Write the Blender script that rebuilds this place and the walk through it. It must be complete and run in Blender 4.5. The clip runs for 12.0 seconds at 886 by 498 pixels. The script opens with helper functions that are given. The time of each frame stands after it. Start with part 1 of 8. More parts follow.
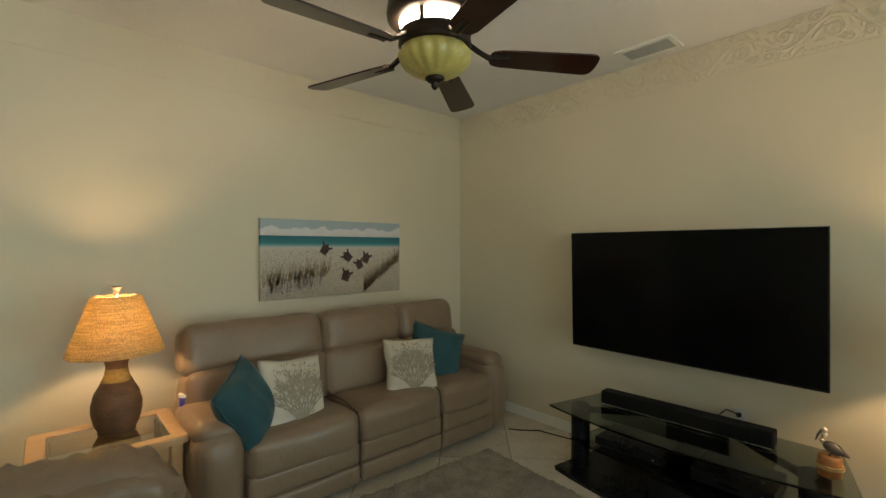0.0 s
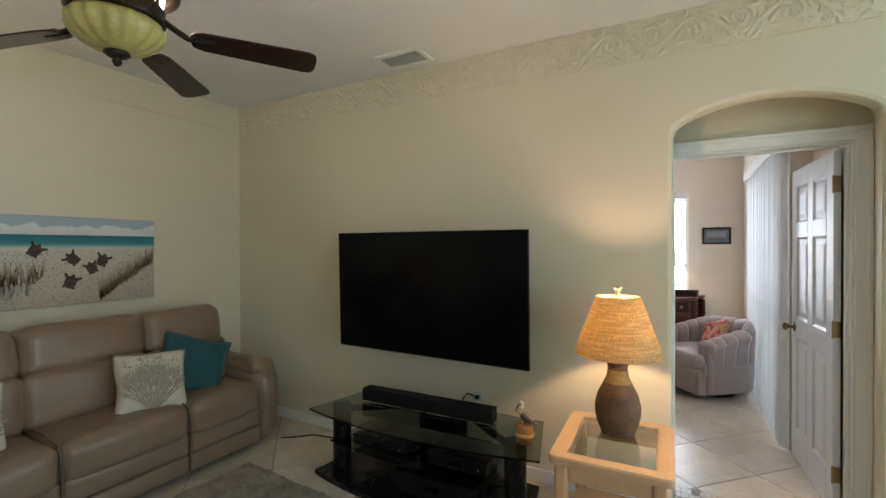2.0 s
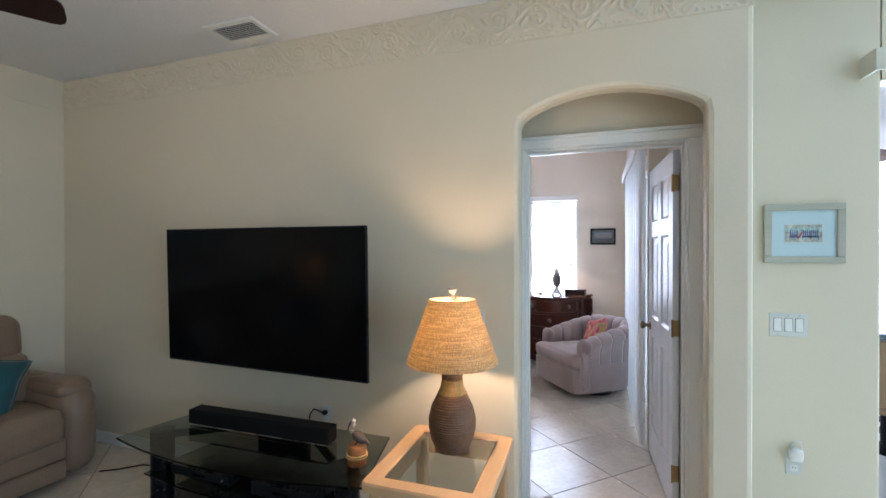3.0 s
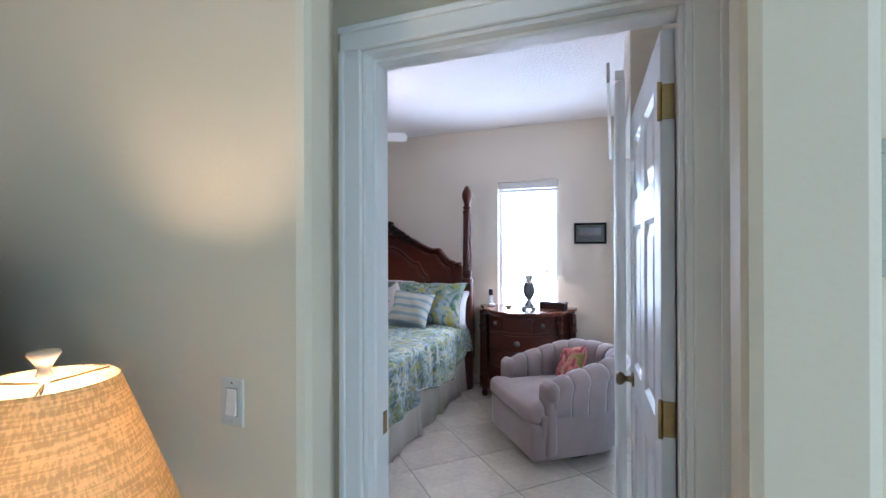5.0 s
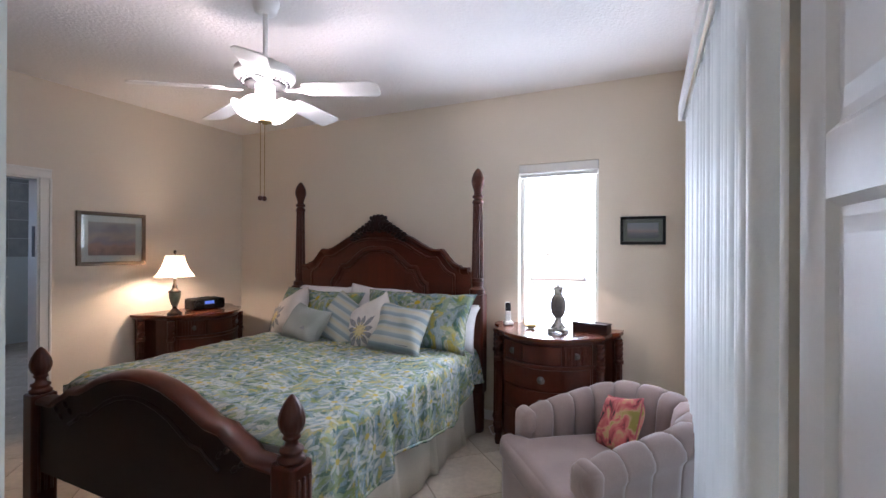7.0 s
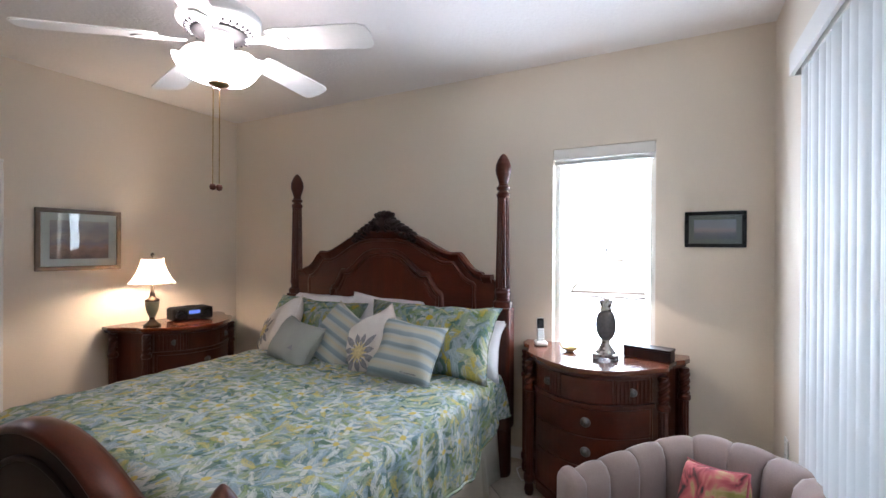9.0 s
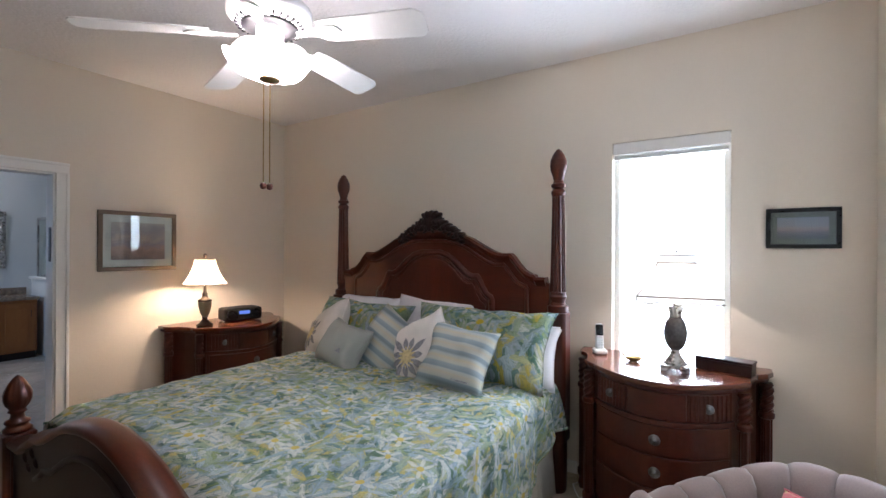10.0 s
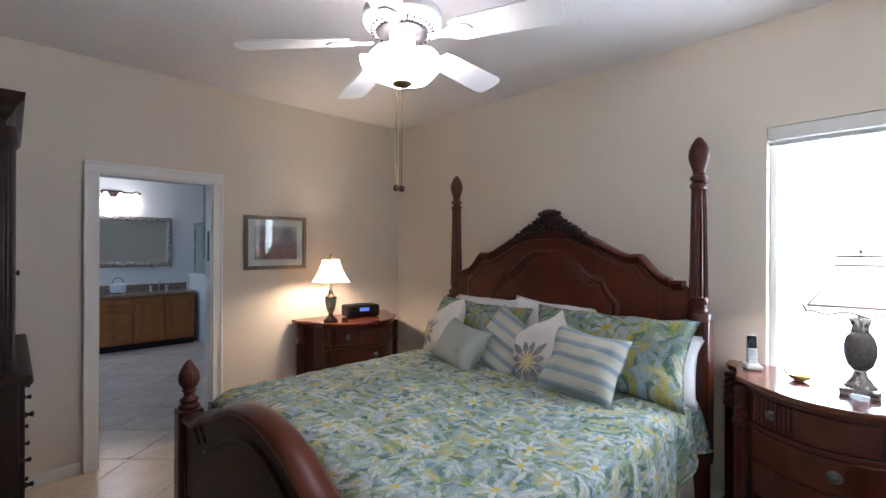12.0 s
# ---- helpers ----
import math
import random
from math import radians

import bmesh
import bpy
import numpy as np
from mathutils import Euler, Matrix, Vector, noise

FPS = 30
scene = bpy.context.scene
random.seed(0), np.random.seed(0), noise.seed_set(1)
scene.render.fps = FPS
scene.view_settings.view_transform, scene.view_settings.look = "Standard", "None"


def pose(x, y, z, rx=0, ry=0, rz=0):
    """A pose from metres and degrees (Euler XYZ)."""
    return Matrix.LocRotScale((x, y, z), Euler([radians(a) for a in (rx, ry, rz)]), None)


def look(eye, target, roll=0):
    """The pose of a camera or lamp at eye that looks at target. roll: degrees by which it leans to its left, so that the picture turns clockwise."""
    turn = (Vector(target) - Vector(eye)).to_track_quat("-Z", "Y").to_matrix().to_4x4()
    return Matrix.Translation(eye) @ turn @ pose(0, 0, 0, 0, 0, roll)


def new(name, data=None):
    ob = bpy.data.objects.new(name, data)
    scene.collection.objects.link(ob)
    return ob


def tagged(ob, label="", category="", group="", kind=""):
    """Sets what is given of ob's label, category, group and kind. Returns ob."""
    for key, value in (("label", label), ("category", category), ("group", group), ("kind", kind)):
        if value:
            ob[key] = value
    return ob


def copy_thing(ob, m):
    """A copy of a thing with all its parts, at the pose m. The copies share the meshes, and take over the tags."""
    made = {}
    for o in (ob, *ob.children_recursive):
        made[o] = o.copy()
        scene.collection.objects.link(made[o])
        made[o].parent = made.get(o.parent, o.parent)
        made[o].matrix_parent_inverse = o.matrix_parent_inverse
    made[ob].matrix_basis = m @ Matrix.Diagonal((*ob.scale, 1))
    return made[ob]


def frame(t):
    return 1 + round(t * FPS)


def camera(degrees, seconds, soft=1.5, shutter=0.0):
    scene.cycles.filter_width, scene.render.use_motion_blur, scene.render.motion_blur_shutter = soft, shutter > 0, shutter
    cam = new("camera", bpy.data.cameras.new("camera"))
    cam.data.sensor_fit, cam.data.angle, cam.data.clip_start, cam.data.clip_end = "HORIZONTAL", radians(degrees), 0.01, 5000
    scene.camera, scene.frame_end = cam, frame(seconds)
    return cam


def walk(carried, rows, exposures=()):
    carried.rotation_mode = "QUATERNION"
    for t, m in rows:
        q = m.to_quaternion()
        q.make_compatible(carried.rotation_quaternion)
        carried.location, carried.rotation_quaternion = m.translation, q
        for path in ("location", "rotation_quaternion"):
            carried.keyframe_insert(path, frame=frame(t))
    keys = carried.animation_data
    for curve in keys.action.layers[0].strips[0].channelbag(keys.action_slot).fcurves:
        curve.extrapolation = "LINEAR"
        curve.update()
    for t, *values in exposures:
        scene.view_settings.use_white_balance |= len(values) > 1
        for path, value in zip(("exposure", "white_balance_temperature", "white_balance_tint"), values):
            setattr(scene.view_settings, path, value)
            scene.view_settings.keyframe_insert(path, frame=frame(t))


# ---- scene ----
cam = camera(90.2, 12.0)
PATH = [
    (0, (0.876, 0.347, 1.51), (2.215, 1.832, 1.501), -0.0),
    (0.5, (0.925, 0.295, 1.516), (2.354, 1.694, 1.503), -0.1),
    (1, (1.021, 0.201, 1.516), (2.574, 1.461, 1.501), -0.1),
    (1.5, (1.124, 0.075, 1.513), (2.803, 1.161, 1.501), -0.0),
    (2, (1.257, -0.08, 1.514), (3.021, 0.863, 1.502), -0.1),
    (2.5, (1.465, -0.246, 1.499), (3.306, 0.535, 1.49), -0.0),
    (3, (1.706, -0.445, 1.498), (3.593, 0.217, 1.491), -0.0),
    (3.5, (2.01, -0.669, 1.508), (3.906, -0.033, 1.507), -0.1),
    (5.5, (3.554, -0.725, 1.476), (5.405, 0.032, 1.48), 0.0),
    (6, (3.839, -0.666, 1.481), (5.675, 0.126, 1.485), 0.3),
    (6.5, (4.066, -0.61, 1.485), (5.885, 0.22, 1.488), 0.3),
    (8.5, (4.765, -0.374, 1.519), (6.559, 0.51, 1.517), 0.3),
    (9, (4.866, -0.301, 1.523), (6.636, 0.631, 1.519), 0.3),
    (9.5, (4.919, -0.231, 1.522), (6.651, 0.77, 1.522), 0.3),
    (10, (4.941, -0.179, 1.521), (6.621, 0.908, 1.522), 0.3),
    (10.5, (4.946, -0.14, 1.521), (6.559, 1.042, 1.522), 0.3),
    (11, (4.943, -0.112, 1.533), (6.483, 1.164, 1.527), 0.3),
    (11.5, (4.925, -0.07, 1.526), (6.399, 1.282, 1.524), 0.2),
    (12, (4.908, -0.046, 1.522), (6.306, 1.384, 1.522), 0.2),
]
walk(cam, [(t, look(eye, target, roll)) for t, eye, target, roll in PATH],
     [(0, -0.18, 7000, 14), (1.5, -0.12, 6400, 17), (3, 0.05, 5500, 25), (3.6, 0.08, 5150, 28), (5.5, -0.02, 5200, 21), (6, 0.02, 5250, 22), (6.5, -0.2, 5700, 25), (8.5, -0.04, 5800, 20), (9.5, -0.09, 5800, 20), (12, -0.04, 5650, 19)])

# ---- world and lights ----
world = bpy.data.worlds.new("sky")
scene.world = world
world.use_nodes = True
wn = world.node_tree
wsky = wn.nodes.new("ShaderNodeTexSky")
wsky.sky_type = "NISHITA"
wsky.sun_disc = False
wsky.sun_elevation = radians(50)
wsky.sun_rotation = radians(200)
wn.links.new(wsky.outputs[0], wn.nodes["Background"].inputs[0])
wn.nodes["Background"].inputs[1].default_value = 0.15


def lamp_obj(name, kind_, m, energy, colour, size=0.1, size_y=None):
    d = bpy.data.lights.new(name, kind_)
    d.energy = energy
    d.color = colour
    if kind_ == "AREA":
        d.shape = "RECTANGLE"
        d.size = size
        d.size_y = size_y or size
    elif kind_ == "SUN":
        d.angle = size
    else:
        d.shadow_soft_size = size
    ob = new(name, d)
    ob.matrix_world = m
    return ob


lamp_obj("sun", "SUN", look((6, -14, 12), (6, -6, 0)), 3.0, (1, 0.95, 0.87), radians(0.5))
# daylight standing in the openings
lamp_obj("daylight_bedroom_window", "AREA", look((8.1, 0.135, 1.5), (6.0, 0.135, 1.45)), 48, (0.84, 0.92, 1.0), 0.56, 1.3)
lamp_obj("daylight_bedroom_slider", "AREA", look((6.21, -0.96, 1.13), (6.21, 2.0, 1.1)), 21, (0.80, 0.91, 1.0), 1.45, 2.05)
lamp_obj("daylight_family_slider", "AREA", look((4.64, -2.85, 1.2), (0.5, -2.4, 1.1)), 102, (0.62, 0.90, 0.97), 2.0, 2.1)
lamp_obj("daylight_family_window", "AREA", look((0.6, -4.45, 1.4), (1.2, 0.5, 1.3)), 64, (0.64, 0.90, 1.0), 2.7, 1.75)
lamp_obj("daylight_bath_window", "AREA", look((4.45, 6.6, 1.55), (6.5, 6.6, 1.2)), 14, (0.42, 0.66, 1.0), 1.3, 1.2)
# bulbs
WARM = (1.0, 0.70, 0.38)
lamp_obj("bulb_lamp_sofa", "POINT", pose(1.15, 3.17, 1.14), 17, WARM, 0.03)
lamp_obj("bulb_lamp_arch", "POINT", pose(3.66, 0.195, 1.14), 24, WARM, 0.03)
for k in range(3):
    a_ = radians(40 + 120 * k)
    lamp_obj("bulb_bedroom_fan", "POINT", pose(6.005 + 0.095 * math.cos(a_), 1.309 + 0.095 * math.sin(a_), 2.225), 11, (1.0, 0.84, 0.74), 0.025)
lamp_obj("bulb_lamp_bedside", "POINT", pose(6.93, 3.44, 1.278), 36, (1.0, 0.74, 0.47), 0.055)
lamp_obj("bulb_lamp_window", "POINT", pose(7.62, 0.06, 1.35), 7, (1.0, 0.84, 0.66), 0.02)
lamp_obj("bulb_vanity", "POINT", pose(6.02, 8.1, 2.18), 8, (1.0, 0.94, 0.88), 0.12)

# ---- materials ----


def mat(name, colour, rough=0.5, metal=0.0, vary=0.12, scale=4.0, grain=60.0, bump=0.15, bump_scale=None, spec=0.5, stretch=(1, 1, 1), coat=0.0,
        sheen=0.0, dist=0.002, object_random=0.0):
    """A surface with broad and fine variation of colour and roughness, and fine relief."""
    m = bpy.data.materials.new(name)
    m.use_nodes = True
    t = m.node_tree
    n, l = t.nodes, t.links
    b = n["Principled BSDF"]
    b.inputs["Metallic"].default_value = metal
    b.inputs["Specular IOR Level"].default_value = spec
    b.inputs["Coat Weight"].default_value = coat
    b.inputs["Coat Roughness"].default_value = 0.15
    b.inputs["Sheen Weight"].default_value = sheen
    co = n.new("ShaderNodeTexCoord")
    mp = n.new("ShaderNodeMapping")
    mp.inputs["Scale"].default_value = stretch
    l.new(co.outputs["Object"], mp.inputs[0])
    big = n.new("ShaderNodeTexNoise")
    big.inputs["Scale"].default_value = scale
    big.inputs["Detail"].default_value = 4
    fine = n.new("ShaderNodeTexNoise")
    fine.inputs["Scale"].default_value = grain
    fine.inputs["Detail"].default_value = 3
    l.new(mp.outputs[0], big.inputs[0])
    l.new(mp.outputs[0], fine.inputs[0])
    mix = n.new("ShaderNodeMix")
    mix.data_type = "FLOAT"
    mix.inputs[0].default_value = 0.4
    l.new(big.outputs[0], mix.inputs[2])
    l.new(fine.outputs[0], mix.inputs[3])
    ramp = n.new("ShaderNodeValToRGB")
    e = ramp.color_ramp.elements
    e[0].position, e[1].position = 0.3, 0.7
    c = Vector(colour)
    e[0].color = (*[max(0.0, v * (1 - vary)) for v in c], 1)
    e[1].color = (*[min(1.0, v * (1 + vary)) for v in c], 1)
    l.new(mix.outputs[0], ramp.inputs[0])
    out = ramp.outputs[0]
    if object_random:
        oi = n.new("ShaderNodeObjectInfo")
        hv = n.new("ShaderNodeHueSaturation")
        mr = n.new("ShaderNodeMapRange")
        mr.inputs[3].default_value = 1 - object_random
        mr.inputs[4].default_value = 1 + object_random
        l.new(oi.outputs["Random"], mr.inputs[0])
        l.new(mr.outputs[0], hv.inputs["Value"])
        l.new(out, hv.inputs["Color"])
        out = hv.outputs[0]
    l.new(out, b.inputs["Base Color"])
    rr = n.new("ShaderNodeMapRange")
    rr.inputs[3].default_value = max(0.0, rough - 0.07)
    rr.inputs[4].default_value = min(1.0, rough + 0.07)
    l.new(mix.outputs[0], rr.inputs[0])
    l.new(rr.outputs[0], b.inputs["Roughness"])
    if bump:
        bp = n.new("ShaderNodeBump")
        bp.inputs["Strength"].default_value = bump
        bp.inputs["Distance"].default_value = dist
        if bump_scale:
            bn = n.new("ShaderNodeTexNoise")
            bn.inputs["Scale"].default_value = bump_scale
            bn.inputs["Detail"].default_value = 3
            l.new(co.outputs["Object"], bn.inputs[0])
            l.new(bn.outputs[0], bp.inputs["Height"])
        else:
            l.new(mix.outputs[0], bp.inputs["Height"])
        l.new(bp.outputs[0], b.inputs["Normal"])
    return m


def glow(name, colour, strength, base=(0.8, 0.8, 0.8)):
    m = mat(name, base, 0.4, vary=0.03)
    b = m.node_tree.nodes["Principled BSDF"]
    b.inputs["Emission Color"].default_value = (*colour, 1)
    b.inputs["Emission Strength"].default_value = strength
    return m


def glass(name, colour=(0.9, 1, 0.96), rough=0.0, ior=1.45):
    m = bpy.data.materials.new(name)
    m.use_nodes = True
    b = m.node_tree.nodes["Principled BSDF"]
    b.inputs["Base Color"].default_value = (*colour, 1)
    b.inputs["Transmission Weight"].default_value = 1
    b.inputs["Roughness"].default_value = rough
    b.inputs["IOR"].default_value = ior
    return m


def translucent(name, colour, amount=0.5, rough=0.6, weave=0.0):
    """Cloth or plastic that light shines through."""
    m = mat(name, colour, rough, vary=0.06, scale=8, grain=200, bump=0.2)
    n, l = m.node_tree.nodes, m.node_tree.links
    b = n["Principled BSDF"]
    tr = n.new("ShaderNodeBsdfTranslucent")
    tr.inputs[0].default_value = (*colour, 1)
    mx = n.new("ShaderNodeMixShader")
    mx.inputs[0].default_value = amount
    l.new(b.outputs[0], mx.inputs[1])
    l.new(tr.outputs[0], mx.inputs[2])
    l.new(mx.outputs[0], n["Material Output"].inputs[0])
    if weave:
        co = n["Texture Coordinate"]
        cols = []
        for k, sc in enumerate(((210, 210, 9), (10, 10, 230))):
            mp = n.new("ShaderNodeMapping")
            mp.inputs["Scale"].default_value = sc
            nz = n.new("ShaderNodeTexNoise")
            nz.inputs["Scale"].default_value = 1.0
            nz.inputs["Detail"].default_value = 2
            l.new(co.outputs["Object"], mp.inputs[0])
            l.new(mp.outputs[0], nz.inputs[0])
            cols.append(nz)
        ad = n.new("ShaderNodeMath")
        l.new(cols[0].outputs[0], ad.inputs[0])
        l.new(cols[1].outputs[0], ad.inputs[1])
        rp = n.new("ShaderNodeValToRGB")
        rp.color_ramp.elements[0].position, rp.color_ramp.elements[1].position = 0.8 / 2 + 0.04, 0.58
        rp.color_ramp.elements[0].color = (*[v * (1 - weave) for v in colour], 1)
        rp.color_ramp.elements[1].color = (*colour, 1)
        hf = n.new("ShaderNodeMath")
        hf.operation = "MULTIPLY"
        hf.inputs[1].default_value = 0.5
        l.new(ad.outputs[0], hf.inputs[0])
        l.new(hf.outputs[0], rp.inputs[0])
        l.new(rp.outputs[0], tr.inputs[0])
        l.new(rp.outputs[0], b.inputs["Base Color"])
    return m


def wood(name, dark, light, rough=0.3, axis=2, coat=0.3, scale=3.0):
    """Long soft figure with fine pores along one axis; the polish is nearly even."""
    m = mat(name, light, rough, vary=0.1, coat=coat, bump=0.03, spec=0.32)
    n, l = m.node_tree.nodes, m.node_tree.links
    mp = n["Mapping"]
    st = [scale * 3.4] * 3
    st[axis] = scale * 0.3
    mp.inputs["Scale"].default_value = st
    n["Noise Texture"].inputs["Scale"].default_value = 1.1
    n["Noise Texture"].inputs["Detail"].default_value = 3
    n["Noise Texture"].inputs["Distortion"].default_value = 0.5
    n["Noise Texture.001"].inputs["Scale"].default_value = 18
    n["Noise Texture.001"].inputs["Detail"].default_value = 2
    n["Map Range"].inputs[3].default_value = rough - 0.03
    n["Map Range"].inputs[4].default_value = rough + 0.03
    e = n["Color Ramp"].color_ramp.elements
    e[0].position, e[1].position = 0.2, 0.8
    e[0].color, e[1].color = (*dark, 1), (*light, 1)
    return m


WALL = mat("wall_paint", (0.665, 0.595, 0.45), 0.62, vary=0.025, scale=1.2, grain=90, bump=0.25, bump_scale=70, dist=0.002)
WALL_BED = mat("wall_paint_bedroom", (0.70, 0.625, 0.52), 0.62, vary=0.025, scale=1.2, grain=90, bump=0.25, bump_scale=70, dist=0.002)
WALL_BATH = mat("wall_paint_bathroom", (0.74, 0.76, 0.72), 0.6, vary=0.03, scale=2, bump=0.15, bump_scale=70)
CEIL = mat("ceiling_paint", (0.80, 0.78, 0.76), 0.85, vary=0.03, scale=2, grain=40, bump=0.7, bump_scale=45, dist=0.006)
TRIM = mat("white_trim_paint", (0.80, 0.79, 0.75), 0.35, vary=0.03, scale=3, bump=0.05)
TILE = mat("travertine_tile", (0.62, 0.54, 0.43), 0.25, vary=0.16, scale=5, grain=28, bump=0.06, object_random=0.06, spec=0.5)
GROUT = mat("grout", (0.30, 0.25, 0.19), 0.9, vary=0.15, scale=20, bump=0.2)
LEATHER = mat("taupe_leather", (0.235, 0.160, 0.105), 0.31, vary=0.10, scale=6, grain=120, bump=0.4, bump_scale=30, dist=0.006, spec=0.42)
LEATHER_SEAM = mat("leather_seam", (0.10, 0.07, 0.05), 0.6)
TEAL = mat("teal_velvet", (0.008, 0.068, 0.080), 0.8, vary=0.3, scale=9, grain=150, bump=0.2, sheen=0.2)
LINEN = mat("cream_linen", (0.62, 0.56, 0.46), 0.85, vary=0.08, scale=20, grain=260, bump=0.35)
CORAL = mat("grey_brown_print", (0.33, 0.28, 0.21), 0.85, vary=0.2, scale=30)
BLACK = mat("black_plastic", (0.005, 0.005, 0.006), 0.28, vary=0.2, bump=0.02, spec=0.3)
BLACK_MATTE = mat("black_matte", (0.006, 0.006, 0.006), 0.6, vary=0.2, bump=0.1, spec=0.2)
SCREEN = mat("tv_screen", (0.002, 0.002, 0.0025), 0.16, vary=0.05, bump=0.0, spec=0.14)
MAHOGANY = wood("mahogany", (0.026, 0.0052, 0.0022), (0.090, 0.0175, 0.0065), 0.30, axis=2, coat=0.06)
MAHOGANY_X = wood("mahogany_crosswise", (0.026, 0.0052, 0.0022), (0.094, 0.018, 0.0068), 0.30, axis=1, coat=0.06)
# dark furniture wood; on the footboard its darkness paints in the shade
MAHOGANY_DARK_SHADED = wood("mahogany_dark_shaded", (0.006, 0.002, 0.0014), (0.020, 0.0055, 0.003), 0.45, axis=2, coat=0.0)
MAPLE = wood("pale_maple", (0.50, 0.30, 0.15), (0.66, 0.43, 0.23), 0.35, axis=0, coat=0.2)
OAK = wood("oak_cabinet", (0.24, 0.080, 0.020), (0.42, 0.160, 0.044), 0.4, axis=2)
WICKER = mat("brown_wicker", (0.16, 0.078, 0.036), 0.6, vary=0.35, scale=12, grain=120, bump=0.4)
SUEDE = mat("mauve_suede", (0.30, 0.225, 0.205), 0.85, vary=0.14, scale=7, grain=200, bump=0.2, sheen=0.35)
BRASS = mat("aged_brass", (0.35, 0.25, 0.11), 0.35, metal=1.0, vary=0.2, scale=20)
BRONZE = mat("dark_bronze", (0.03, 0.02, 0.014), 0.4, metal=0.6, vary=0.25, scale=15)
CHROME = mat("brushed_nickel", (0.55, 0.53, 0.5), 0.28, metal=1.0, vary=0.1)
SILVER = mat("antique_silver", (0.40, 0.385, 0.36), 0.28, metal=0.95, vary=0.5, scale=40, bump=0.6)
WHITE = mat("white_enamel", (0.80, 0.80, 0.78), 0.35, vary=0.03)
PLATE = mat("wall_plate_plastic", (0.60, 0.61, 0.57), 0.4, vary=0.03)
PLASTIC = mat("white_plastic", (0.75, 0.74, 0.70), 0.4, vary=0.03)
SHEET = mat("white_cotton", (0.70, 0.70, 0.72), 0.85, vary=0.05, scale=10, bump=0.2)
SKIRT = mat("cream_bed_skirt", (0.60, 0.56, 0.48), 0.9, vary=0.06, scale=8, bump=0.2)
RUG = mat("grey_shag", (0.40, 0.345, 0.28), 0.95, vary=0.35, scale=9, grain=70, bump=1.0, bump_scale=130, dist=0.02)
CLEAR = glass("clear_glass", (0.93, 1, 0.97))
TINTED = glass("smoked_glass", (0.36, 0.42, 0.39))
BURLAP = translucent("burlap_shade", (0.70, 0.53, 0.27), 0.5, weave=0.40)
CREAM_SHADE = translucent("cream_silk_shade", (0.80, 0.66, 0.48), 0.5)
BLIND = translucent("white_vinyl_slat", (0.78, 0.80, 0.80), 0.22, rough=0.45)
AMBER = mat("amber_glass", (0.56, 0.46, 0.14), 0.3, vary=0.25, scale=9, bump=0.1, coat=0.3)
FAN_GLOW = translucent("lit_frosted_glass", (0.86, 0.84, 0.80), 0.6, rough=0.3)
FAN_GLOW.node_tree.nodes["Principled BSDF"].inputs["Emission Color"].default_value = (1.0, 0.89, 0.79, 1)
FAN_GLOW.node_tree.nodes["Principled BSDF"].inputs["Emission Strength"].default_value = 28.0
UPLIGHT = glow("lit_amber_glass", (1.0, 0.84, 0.62), 115.0)
VANITY_GLOW = glow("lit_vanity_glass", (1.0, 0.9, 0.8), 8.0)
OUTSIDE = glow("bright_outdoors", (0.93, 0.98, 1.0), 3.0)
GRANITE = mat("granite", (0.23, 0.18, 0.13), 0.2, vary=0.6, scale=30, grain=160)
MIRROR = mat("mirror", (0.85, 0.87, 0.87), 0.02, metal=1.0, vary=0.0, bump=0)
STONE = mat("patio_stone", (0.50, 0.50, 0.47), 0.7, vary=0.2, scale=3)
LEAF = mat("garden_leaf", (0.05, 0.11, 0.03), 0.6, vary=0.5, scale=3)
MOSAIC_A = mat("brown_mosaic", (0.16, 0.10, 0.065), 0.4, vary=0.3, scale=20)
MOSAIC_B = mat("cream_mosaic", (0.50, 0.42, 0.32), 0.4, vary=0.2, scale=20)


